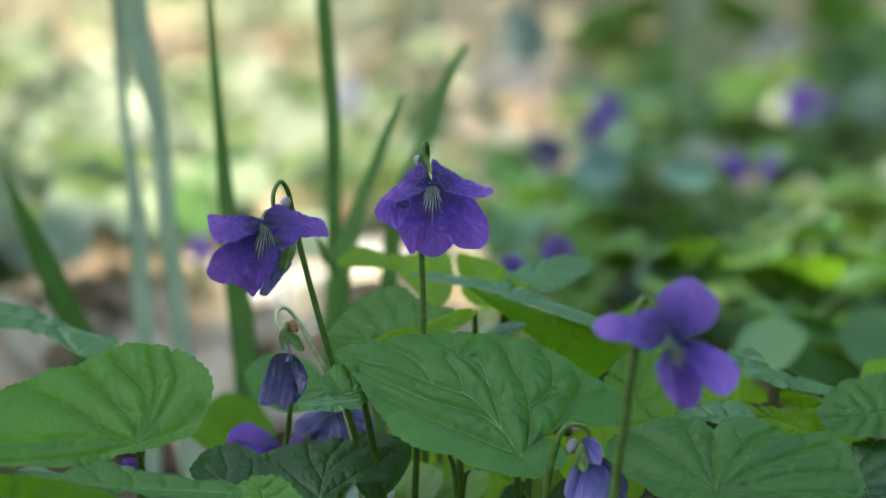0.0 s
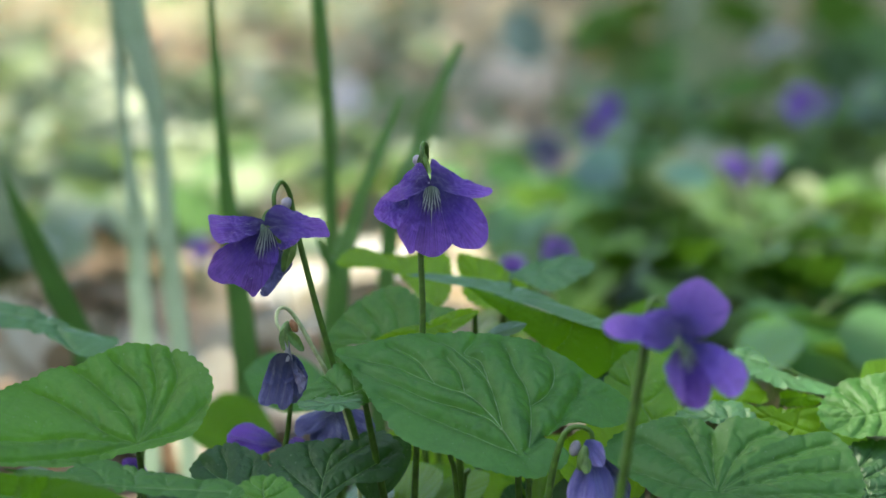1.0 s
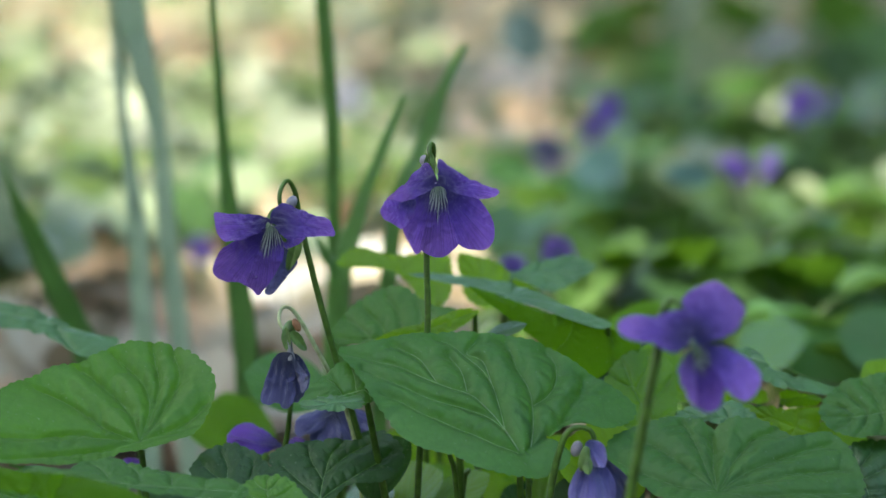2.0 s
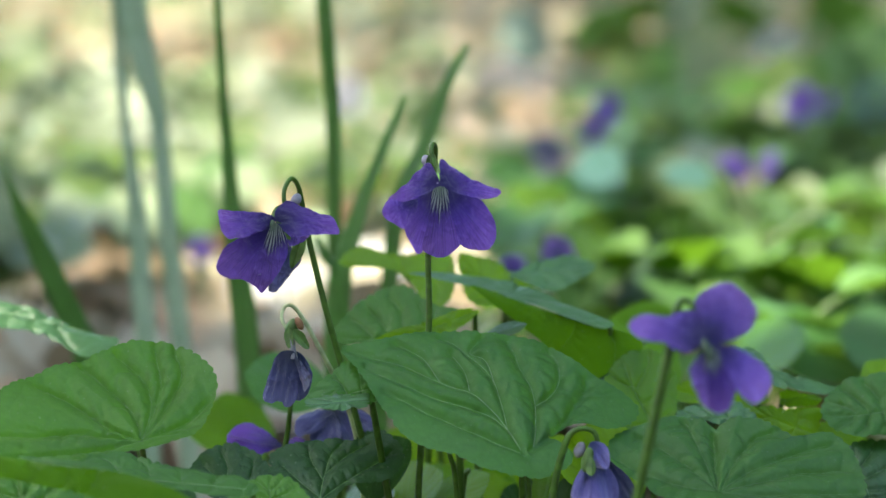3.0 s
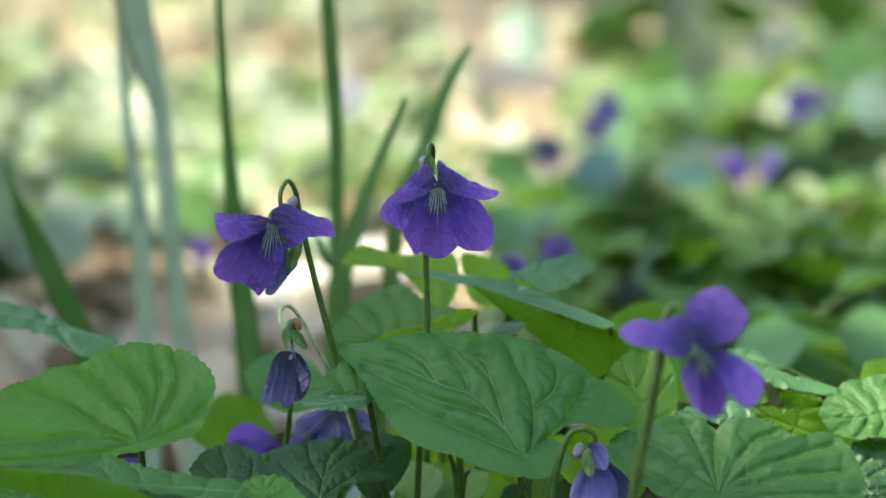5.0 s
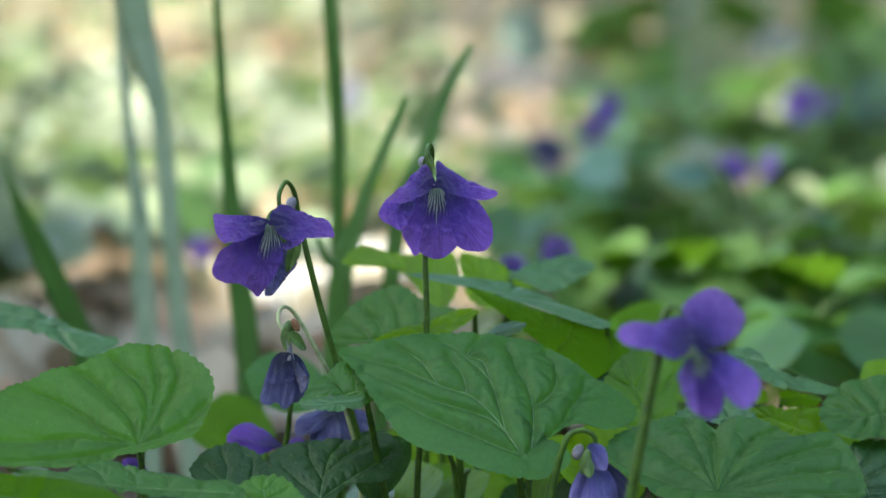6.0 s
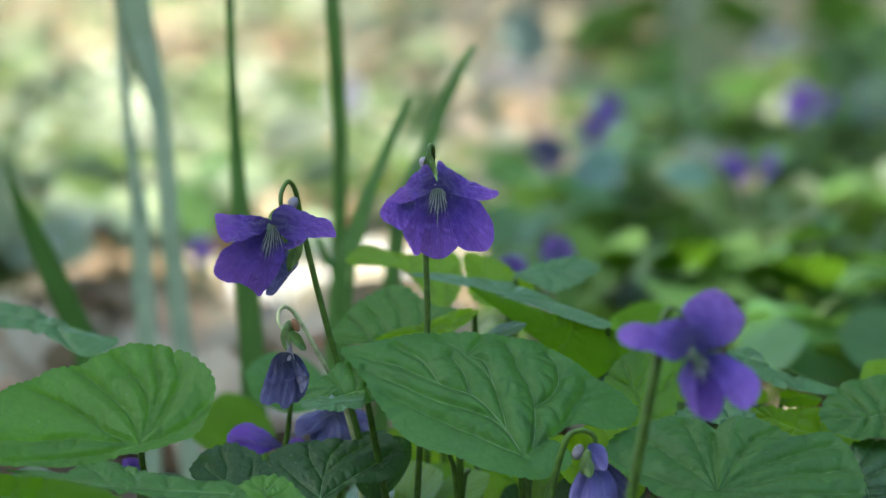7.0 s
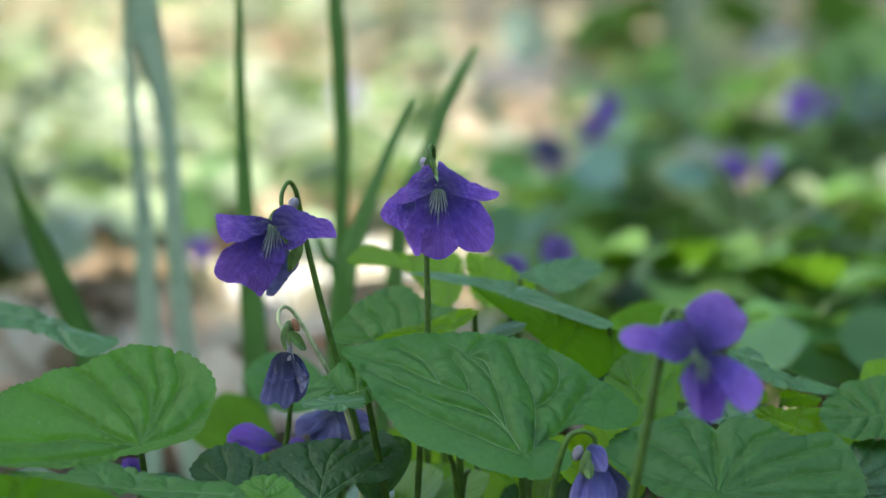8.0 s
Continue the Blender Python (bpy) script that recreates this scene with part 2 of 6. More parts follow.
def spline(points, n):
    """n points along a smooth curve through the given ones."""
    p = np.array(points, dtype=float)
    p = np.vstack([2 * p[0] - p[1], p, 2 * p[-1] - p[-2]])
    seg = len(p) - 3
    out = []
    for t in np.linspace(0, seg - 1e-9, n):
        i = int(t)
        f = t - i
        a, b, c, d = p[i:i + 4]
        out.append(0.5 * (2 * b + (c - a) * f + (2 * a - 5 * b + 4 * c - d) * f * f + (3 * b - a - 3 * c + d) * f ** 3))
    return np.array(out)


def tube(points, radii, n=28, sides=8):
    """A round stalk along a curve, its radius blended along the way."""
    c = spline(points, n)
    r = np.interp(np.linspace(0, 1, n), np.linspace(0, 1, len(radii)), radii)
    verts, faces = [], []
    side = np.array((0.3, -1.0, 0.1))
    for i in range(n):
        d = c[min(i + 1, n - 1)] - c[max(i - 1, 0)]
        d = d / (np.linalg.norm(d) + 1e-12)
        side = side - d * side.dot(d)
        side /= np.linalg.norm(side) + 1e-12
        up = np.cross(d, side)
        for k in range(sides):
            q = 2 * math.pi * k / sides
            verts.append(c[i] + r[i] * (math.cos(q) * side + math.sin(q) * up))
    for i in range(n - 1):
        for k in range(sides):
            j = (k + 1) % sides
            faces.append((i * sides + k, i * sides + j, (i + 1) * sides + j, (i + 1) * sides + k))
    faces.append(tuple(range(sides))[::-1])
    faces.append(tuple((n - 1) * sides + k for k in range(sides)))
    return verts, faces, None


def blob(centre, size, axis=(0, 0, 1), n=8):
    """A small rounded body, longest along axis, slightly lumpy."""
    turn = Vector(axis).to_track_quat("Z", "Y").to_matrix()
    verts, faces = [], []
    for i in range(n + 1):
        t = math.pi * i / n
        for k in range(2 * n):
            q = math.pi * k / n
            v = Vector((math.sin(t) * math.cos(q) * size[0], math.sin(t) * math.sin(q) * size[1], math.cos(t) * size[2]))
            v *= 1 + 0.12 * noise.noise(v * 400 + Vector(centre) * 50)
            verts.append(Vector(centre) + turn @ v)
    for i in range(n):
        for k in range(2 * n):
            j = (k + 1) % (2 * n)
            faces.append((i * 2 * n + k, (i + 1) * 2 * n + k, (i + 1) * 2 * n + j, i * 2 * n + j))
    return verts, faces, None


HEART = [(1.0, 0.0), (0.9, 0.2), (0.76, 0.45), (0.52, 0.8), (0.25, 0.98), (0.05, 1.0), (-0.12, 0.86), (-0.2, 0.58), (-0.17, 0.28), (-0.08, 0.06)]
OVAL = [(1.0, 0.0), (0.98, 0.32), (0.90, 0.66), (0.75, 0.92), (0.58, 1.0), (0.38, 0.82), (0.2, 0.45), (0.07, 0.2), (0.0, 0.07)]
BROAD = [(1.0, 0.0), (0.97, 0.28), (0.86, 0.6), (0.66, 0.87), (0.42, 1.0), (0.22, 0.86), (0.08, 0.5), (0.0, 0.15)]
VEINS = [[(0, 0), (-0.07, 0.35), (-0.04, 0.80)], [(0, 0), (0.06, 0.30), (0.16, 0.62), (0.34, 0.90)], [(0.07, 0), (0.20, 0.24), (0.38, 0.50), (0.58, 0.68)],
         [(0.25, 0), (0.40, 0.20), (0.58, 0.38), (0.76, 0.43)], [(0.46, 0), (0.58, 0.15), (0.74, 0.26), (0.87, 0.24)], [(0.68, 0), (0.8, 0.08), (0.93, 0.12)]]


class Blade:
    """A leaf or petal spread between its base, its tip and the widest points of its two margins, with its own relief."""

    def __init__(self, base, tip, left, right, outline=HEART, bow=(0, 0, 0), cup=0.0, droop=0.0, wave=0.03, pucker=0.0,
                 teeth=0, lobes=(1, 1), seed=1, swell=0.0, skew=((0, 0, 0), (0, 0, 0)), funnel=0.0, tooth=0.045, crumple=0.0):
        self.b, self.axis = np.array(base, float), np.array(tip, float) - np.array(base, float)
        pair = outline if isinstance(outline, tuple) else (outline, outline)
        self.outline = [spline(o, 64) for o in pair]
        self.wide = [max(o, key=lambda q: q[1])[0] for o in pair]
        mid = [self.b + w * self.axis + 4 * w * (1 - w) * np.array(bow) for w in self.wide]
        self.side = (np.array(left, float) - mid[0], np.array(right, float) - mid[1])
        n = np.cross(self.side[1] - self.side[0], self.axis)
        self.n = n / np.linalg.norm(n)
        if self.n[2] < 0 and abs(self.n[2]) > 0.15:
            self.n = -self.n
        self.bow, self.cup, self.droop, self.wave, self.pucker, self.teeth = np.array(bow, float), cup, droop, wave, pucker, teeth
        self.lobes, self.seed, self.swell = lobes, seed, swell
        self.skew, self.funnel, self.tooth, self.crumple = np.array(skew, float), funnel, tooth, crumple
        self.size = np.linalg.norm(self.axis)
        self.veins = []
        if pucker:
            for s in (-1, 1):
                for v in VEINS:
                    c = spline(v, 14)
                    c = c + 0.012 * np.array([[noise.noise(Vector((q[0] * 7, q[1] * 7, seed + s))), noise.noise(Vector((q[0] * 7, q[1] * 7, seed + 9 + s)))] for q in c]) * np.linspace(0, 1, 14)[:, None] * 2
                    self.veins.append(np.column_stack([c[:, 0], s * c[:, 1]]))
            self.veins.append(np.column_stack([np.linspace(0, 0.97, 24), np.zeros(24)]))

    def at(self, a, b, lift=0.0, near=None):
        k = 0 if b > 0 else 1
        aa = a if a > 0 else a * self.lobes[k]
        p = self.b + aa * self.axis + abs(b) * self.side[k] + 4 * max(aa, 0) * (1 - aa) * self.bow
        p = p + abs(b) * max(aa - self.wide[k], 0) * self.skew[k]
        r = min(math.hypot(a, b), 1.2)
        h = self.cup * b * b - self.droop * a * abs(a) + self.swell * 4 * abs(b) * (1 - min(abs(b), 1)) + self.funnel * r * (1 - 0.4 * r)
        q = math.atan2(b, a + 0.05)
        h += self.wave * r * r * (math.sin(5 * q + self.seed * 1.7) + 0.6 * math.sin(9 * q + self.seed * 3.1))
        if self.crumple:
            h += self.crumple * r * (noise.noise(Vector((a * 3.2, b * 2.6, self.seed * 1.9))) + 0.6 * noise.noise(Vector((a * 4, b * 8, self.seed * 2.7))))
        if near is not None:
            h += self.pucker * (1 - math.exp(-(near / 0.055) ** 1.5)) * (1 - 0.6 * r)
        return p + self.n * (h * self.size + lift)

    def mesh(self, ns=56, nr=14):
        o, o2 = spline(self.outline[0], ns), spline(self.outline[1], ns)
        # the two sides meet at the tip; the notch stays open
        right = [(p[0], -p[1]) for p in o2[::-1]]
        left = [(p[0], p[1]) for p in o[1:]]
        ring = right + left
        ab = [(0.0, 0.0)]
        for i in range(1, nr + 1):
            f = i / nr
            for j, (a, b) in enumerate(ring):
                g = f
                if self.teeth:
                    w = abs(((j * self.teeth / len(ring)) % 1.0) - 0.35)
                    g *= 1 - self.tooth * w * f ** 8
                ab.append((a * g, b * g))
        near = [None] * len(ab)
        if self.veins:
            v, pts = np.vstack(self.veins), np.array(ab)
            near = [float(np.sqrt(((v - p) ** 2).sum(1).min())) for p in pts]
        verts = [self.at(a, b, 0.0, d) for (a, b), d in zip(ab, near)]
        m, faces = len(ring), []
        for j in range(m - 1):
            faces.append((0, 1 + j, 2 + j))
        for i in range(nr - 1):
            for j in range(m - 1):
                q = 1 + i * m + j
                faces.append((q, q + m, q + m + 1, q + 1))
        return verts, faces, ab

    def vein(self, which, r0, r1):
        c = self.veins[which]
        pts = [self.at(a, b, r0 * 0.6, 0.035) for a, b in c]
        return tube(pts[::2] + [pts[-1]], [r0, r1], n=20, sides=5)


def violet_leaf(base, tip, left, right, foot, material=LEAF, label="", veins=True, seed=1, stalk=0.0008, fine=True, rib=1.0, **shape):
    """One heart-shaped violet leaf on its own stalk from the ground."""
    shape.setdefault("pucker", 0.018)
    shape.setdefault("teeth", 52)
    shape.setdefault("wave", 0.012)
    ob = thing("violet_leaf", foot, label or "green heart-shaped violet leaf with scalloped edge on a stalk", "leaf", "violet leaves")
    bl = Blade(base, tip, left, right, seed=seed, **shape)
    blade = part("blade", bl.mesh(110 if fine else 40, 28 if fine else 10), material, ob)
    if veins:
        part("midrib", bl.vein(-1, 0.00026 * rib, 0.00006), VEIN, blade)
        for i in range(12):
            part("vein", bl.vein(i, 0.00014 * rib, 0.00003), VEIN, blade)
    b, f = Vector(base), Vector(foot)
    out = (b - Vector(tip)).normalized() * 0.006
    part("stalk", tube([b - Vector((0, 0, 0.0003)), b + out - Vector((0, 0, 0.006)), b.lerp(f, 0.5) + out, f], [stalk * 0.8, stalk, stalk * 1.2]), STEM, ob)
    return ob


def petal(flower, base, tip, left, right, material=PETAL, seed=1, outline=OVAL, **shape):
    shape.setdefault("wave", 0.04)
    shape.setdefault("crumple", 0.07)
    shape.setdefault("cup", 0.0)
    bl = Blade(base, tip, left, right, outline=outline, seed=seed, **shape)
    return part("petal", bl.mesh(40, 14), material, flower)


class Sheet:
    """A leaf or petal cut to its own outline, in millimetres along and across it from its base, with veins sunk into a quilted, bent surface."""

    def __init__(self, base, along, facing, outline, bend=(0, 0, 0), veins=None, nveins=0, pucker=0.0, teeth=0.0, tooth=0.0,
                 wave=0.0, crumple=0.0, valley=0.0, spread=0.055, pleat=0.0, seed=1, ns=150, nr=26):
        self.spread, self.pleat = spread, pleat
        self.base = np.array(base, float)
        self.n = np.array(facing, float) / np.linalg.norm(facing)
        a = np.array(along, float)
        a -= self.n * a.dot(self.n)
        self.a = a / np.linalg.norm(a)
        self.b = np.cross(self.n, self.a)
        self.bend, self.pucker, self.teeth, self.tooth = bend, pucker, teeth, tooth
        self.wave, self.crumple, self.valley, self.seed, self.ns, self.nr = wave, crumple, valley, seed, ns, nr
        o = np.array(outline, float)
        self.centre = o.mean(0)
        self.size = float(np.abs(o - self.centre).max())
        ring = np.vstack([o[-2:], o, o[:3]])
        c = spline(ring, 40 * (len(ring) - 1) + 1)
        c = c[80:80 + 40 * len(o)]
        step = np.linalg.norm(np.diff(np.vstack([c, c[:1]]), axis=0), axis=1)
        way = np.concatenate([[0], np.cumsum(step)])
        self.round = way[-1]
        at = np.linspace(0, way[-1], ns, endpoint=False)
        cc = np.vstack([c, c[:1]])
        self.ring = np.column_stack([np.interp(at, way, cc[:, k]) for k in (0, 1)])
        self.veins = [spline(v, 90) for v in veins] if veins else self.grow(o, nveins)
        for v in self.veins:
            for k in range(len(v)):
                q = Vector((v[k][0] * 0.16, v[k][1] * 0.16, seed))
                v[k] += 0.9 * k / len(v) * np.array((noise.noise(q), noise.noise(q + Vector((0, 0, 7)))))
        r = random.Random(seed)
        # short side veins, which only dent the surface
        self.twigs = []
        for v in self.veins:
            for k in range(16, 84, 11):
                d = v[k] - v[k - 1]
                q = math.atan2(d[1], d[0]) + r.choice((-1, 1)) * r.uniform(0.7, 1.1)
                ln = self.size * r.uniform(0.10, 0.2)
                self.twigs.append(np.array([v[k] + ln * f * np.array((math.cos(q + 0.3 * f), math.sin(q + 0.3 * f))) for f in np.linspace(0.1, 1, 24)]))

    def grow(self, o, count):
        """A midrib to the farthest point ahead and side veins towards the margin."""
        if not count:
            return []
        tip = o[np.argmax(o[:, 0])]
        out = [spline([np.zeros(2), tip * 0.5 + np.array((0, 0.03 * tip[0])), tip * 0.93], 90)]
        head = math.atan2(tip[1], tip[0])
        for side in (-1, 1):
            for i in range(count):
                f = i / max(count - 1, 1)
                start = tip * 0.66 * max(f - 0.15, 0)
                q = head + side * (1.9 - 1.15 * f)
                d = np.array((math.cos(q), math.sin(q)))
                rel = self.ring - start
                along, off = rel @ d, np.abs(rel @ np.array((-d[1], d[0])))
                ok = along > 0
                if not ok.any():
                    continue
                reach = along[ok][np.argmin(off[ok])]
                e = start + d * reach * 0.86
                lift = (tip / np.linalg.norm(tip)) * reach * 0.12
                out.append(spline([start, start * 0.5 + e * 0.5 - lift * 0.5, e + lift * 0.4], 90))
        return out

    def height(self, u, v, rim, near=None, twig=None):
        h = self.bend[0] * u * u + self.bend[1] * u * v + self.bend[2] * v * v
        du, dv = u - self.centre[0], v - self.centre[1]
        q = np.arctan2(dv, du)
        h = h + self.wave * rim ** 2 * (np.sin(5 * q + self.seed * 1.7) + 0.7 * np.sin(9 * q + self.seed * 3.1) + 0.4 * np.sin(17 * q + self.seed))
        if near is not None:
            w = self.size
            h = h + self.pucker * (1 - np.exp(-(near / (self.spread * w)) ** 1.3)) * (1 - 0.3 * rim ** 3)
            h = h - 0.4 * self.pucker * np.exp(-(near / (0.018 * w)) ** 2)
        if twig is not None:
            h = h - 0.34 * min(self.pucker, 1.1) * np.exp(-(twig / (0.022 * self.size)) ** 2)
        if self.crumple:
            k = 3.0 / self.size
            h = h + self.crumple * np.array([noise.noise(Vector((x * k, y * k, self.seed * 1.9))) + 0.5 * noise.noise(Vector((x * k * 2.6, y * k * 2.6, self.seed * 2.7))) for x, y in zip(u, v)])
        if self.pleat:
            h = h + self.pleat * np.sin(v * 4.2 + 0.12 * u + self.seed) * np.clip(u / 3, 0.2, 1)
        if self.valley:
            h = h - self.valley * np.exp(-(v / 2.2) ** 2) * np.clip(-u / 8, 0, 1)
        return h

    def place(self, u, v, h):
        return self.base + 0.001 * (np.outer(u, self.a) + np.outer(v, self.b) + np.outer(h, self.n))

    def distance(self, pts, lines):
        if not lines:
            return None
        v = np.vstack(lines)
        return np.concatenate([np.sqrt(((p[:, None, :] - v[None]) ** 2).sum(2).min(1)) for p in np.array_split(pts, max(1, len(pts) // 800))])

    def mesh(self):
        ns, nr = self.ns, self.nr
        edge = self.ring.copy()
        if self.teeth:
            count = max(6, round(self.round / self.teeth))
            ph = (np.arange(ns) / ns * count) % 1.0
            jag = np.array([0.7 + 0.6 * noise.noise(Vector((i / ns * count * 0.7, self.seed, 0.3))) for i in range(ns)])
            inset = self.tooth * (1 - np.abs(np.sin(np.pi * ph ** 0.8)) ** 0.7) * np.clip(jag, 0.2, 1.3)
            d = self.centre - edge
            edge = edge + d / np.linalg.norm(d, axis=1)[:, None] * inset[:, None]
        f = np.arange(1, nr + 1) / nr
        pts = self.centre + (f[:, None, None] * (edge - self.centre)[None]).reshape(-1, 2)
        pts = np.vstack([self.centre[None], pts])
        rim = np.concatenate([[0.0], np.repeat(f, ns)])
        h = self.height(pts[:, 0], pts[:, 1], rim, self.distance(pts, self.veins), self.distance(pts, self.twigs))
        verts = self.place(pts[:, 0], pts[:, 1], h)
        faces = [(0, 1 + j, 1 + (j + 1) % ns) for j in range(ns)]
        for i in range(nr - 1):
            for j in range(ns):
                k = (j + 1) % ns
                faces.append((1 + i * ns + j, 1 + (i + 1) * ns + j, 1 + (i + 1) * ns + k, 1 + i * ns + k))
        length = max(self.ring[:, 0].max(), 1e-3)
        ab = np.column_stack([pts[:, 0] / length, pts[:, 1] / (0.5 * length)])
        return [tuple(p) for p in verts], faces, ab

    def vein(self, which, r0, r1):
        c = self.veins[which]
        c = c[2:-6]
        rim = np.clip(np.linalg.norm(c - self.centre, axis=1) / self.size, 0, 1)
        near = np.zeros(len(c))
        h = self.height(c[:, 0], c[:, 1], rim * 0.7, near, None) + 0.10 + 0.12 * self.pucker
        return tube(list(self.place(c[:, 0], c[:, 1], h)), [r0, 0.6 * r0, r1], n=24, sides=5)


def cut_blade(ob, base, along, facing, outline, material, rib, name="blade", **shape):
    shape.setdefault("pucker", 0.5)
    shape.setdefault("teeth", 2.1)
    shape.setdefault("tooth", 0.75)
    shape.setdefault("wave", 0.22)
    if not shape.get("veins"):
        shape.setdefault("nveins", 5)
    big = len(outline) > 15
    sheet = Sheet(base, along, facing, outline, ns=300 if big else 180, nr=46 if big else 26, **shape)
    blade = part(name, sheet.mesh(), material, ob)
    if rib:
        for i in range(min(len(sheet.veins), 9)):
            part("midrib" if i == 0 else "vein", sheet.vein(i, (0.00016 if i == 0 else 0.00010) * rib, 0.00002), VEIN, blade)
    return blade


def flat_leaf(base, along, facing, outline, foot=None, material=LEAF, label="", rib=1.0, stalk=0.0008, **shape):
    """One violet leaf cut to its outline, on its own stalk from the ground."""
    foot = foot or (base[0] + 0.002, base[1] + 0.012, 0)
    ob = thing("violet_leaf", foot, label or "green heart-shaped violet leaf with scalloped edge on a stalk", "leaf", "violet leaves")
    cut_blade(ob, base, along, facing, outline, material, rib, **shape)
    b, f = Vector(base) - Vector(facing).normalized() * 0.0007, Vector(foot)
    part("stalk", tube([b, b.lerp(f, 0.12) + Vector((0, 0.004, -0.001)), b.lerp(f, 0.5) + Vector((0, 0.004, 0)), f], [stalk * 0.7, stalk, stalk * 1.2]), STEM, ob)
    return ob


def half_leaf(ob, base, along, facing, outline, material=LEAF, rib=0.0, **shape):
    """The half of a folded leaf that turns its other side to the light."""
    return cut_blade(ob, base, along, facing, outline, material, rib, name="folded_half", **shape)


def flat_petal(flower, base, along, facing, outline, material=PETAL, seed=1, **shape):
    shape.setdefault("crumple", 0.42)
    shape.setdefault("wave", 0.16)
    return part("petal", Sheet(base, along, facing, outline, seed=seed, ns=110, nr=18, teeth=3.3, tooth=0.10, **shape).mesh(), material, flower)


def grass_blade(points, widths, label, material=GRASS, facing=(-0.45, -0.85, 0.2), fold=0.25):
    """A long keeled blade of grass rising from the ground, given from its foot to its tip."""
    foot = points[0]
    ob = thing("grass_blade", foot, label, "grass", "grass blades")
    n = 40
    c = spline(points, n)
    w = np.interp(np.linspace(0, 1, n), np.linspace(0, 1, len(widths)), widths)
    verts, faces, ab = [], [], []
    for i in range(n):
        d = c[min(i + 1, n - 1)] - c[max(i - 1, 0)]
        d /= np.linalg.norm(d)
        f = np.array(facing, float)
        f -= d * f.dot(d)
        f /= np.linalg.norm(f)
        s = np.cross(d, f)
        for k, lift in ((-1, 0.0), (-0.5, -0.6), (0, -1), (0.5, -0.6), (1, 0.0)):
            verts.append(c[i] + s * k * w[i] / 2 + f * lift * fold * w[i] / 2)
            ab.append((i / n, k))
        for k in (0.5, 0, -0.5):
            verts.append(c[i] + s * k * w[i] / 2 + f * (-0.6 if k else -1) * fold * w[i] / 2 - f * 0.0003)
            ab.append((i / n, k))
    for i in range(n - 1):
        for k in range(8):
            j = (k + 1) % 8
            faces.append((i * 8 + k, i * 8 + j, i * 8 + 8 + j, i * 8 + 8 + k))
    blade = part("blade", (verts, faces, ab), material, ob)
    part("midrib", tube([verts[i * 8 + 6] for i in range(0, n, 3)], [0.0005, 0.0004, 0.0002], n=30, sides=5), material, blade)
    return ob


# ---- ground ----
def build_ground():
    n = 120
    u = np.linspace(-1, 1, n)
    xs = np.sign(u) * (np.abs(u) ** 4 * 60 + np.abs(u) * 2.5)
    verts, faces = [], []
    for y in xs:
        for x in xs:
            far = min(1.0, math.hypot(x, y - 0.3) / 6)
            z = 0.012 * noise.noise(Vector((x * 3, y * 3, 0.2))) + 0.006 * noise.noise(Vector((x * 11, y * 11, 1.2)))
            verts.append((x, y + 0.5, z * (1 - 0.4 * far) - 0.004))
    for j in range(n - 1):
        for i in range(n - 1):
            faces.append((j * n + i, j * n + i + 1, j * n + n + i + 1, j * n + n + i))
    me = bpy.data.meshes.new("ground")
    me.from_pydata(verts, [], faces)
    me.polygons.foreach_set("use_smooth", [True] * len(me.polygons))
    me.materials.append(SOIL)
    tagged(new("ground", me), "brown woodland soil with patches of moss", "ground", kind="structure")


build_ground()


def scatter(name, label, category, material, count, place, make):
    """Many small pieces joined into one sheet of stuff."""
    verts, faces = [], []
    rng = random.Random(name)
    for _ in range(count):
        spot = place(rng)
        if spot is None:
            continue
        make(rng, spot, verts, faces)
    me = bpy.data.meshes.new(name)
    me.from_pydata(verts, [], faces)
    me.polygons.foreach_set("use_smooth", [True] * len(me.polygons))
    me.materials.append(material)
    return tagged(new(name, me), label, category, kind="stuff")


def bent_leaf(rng, spot, verts, faces, length, width, tilt, z):
    """One small pointed leaf of 10 faces, curled about its midrib."""
    m4 = Matrix.Translation((spot[0], spot[1], z)) @ Euler((rng.gauss(0, tilt), rng.gauss(0, tilt), rng.uniform(0, 6.283))).to_matrix().to_4x4()
    k = len(verts)
    curl, arch = rng.uniform(-0.1, 0.5), rng.uniform(-0.3, 0.5)
    rows = [(0, 0.06), (0.2, 0.75), (0.45, 1.0), (0.72, 0.75), (0.92, 0.3), (1.0, 0.04)]
    for a, w in rows:
        for s in (-1, 0, 1):
            verts.append(tuple(m4 @ Vector((s * w * width / 2, (a - 0.5) * length, abs(s) * w * curl * width / 2 - arch * (a - 0.5) ** 2 * length))))
    for i in range(len(rows) - 1):
        for s in range(2):
            q = k + i * 3 + s
            faces.append((q, q + 1, q + 4, q + 3))


def litter_place(rng):
    y = 0.24 + 4.4 * rng.random() ** 1.5
    x = rng.uniform(-1, 1) * (0.3 + 0.32 * y)
    if x > 0.1 + 0.08 * y and rng.random() < (0.75 if y < 1.2 else 0.5):
        return None
    return x, y


scatter("leaf_litter", "curled dry tan and brown leaves on the soil", "dry leaves", LITTER, 3800, litter_place,
        lambda rng, s, v, f: bent_leaf(rng, s, v, f, rng.uniform(0.025, 0.075), rng.uniform(0.015, 0.04), 0.35, rng.uniform(0.004, 0.018)))


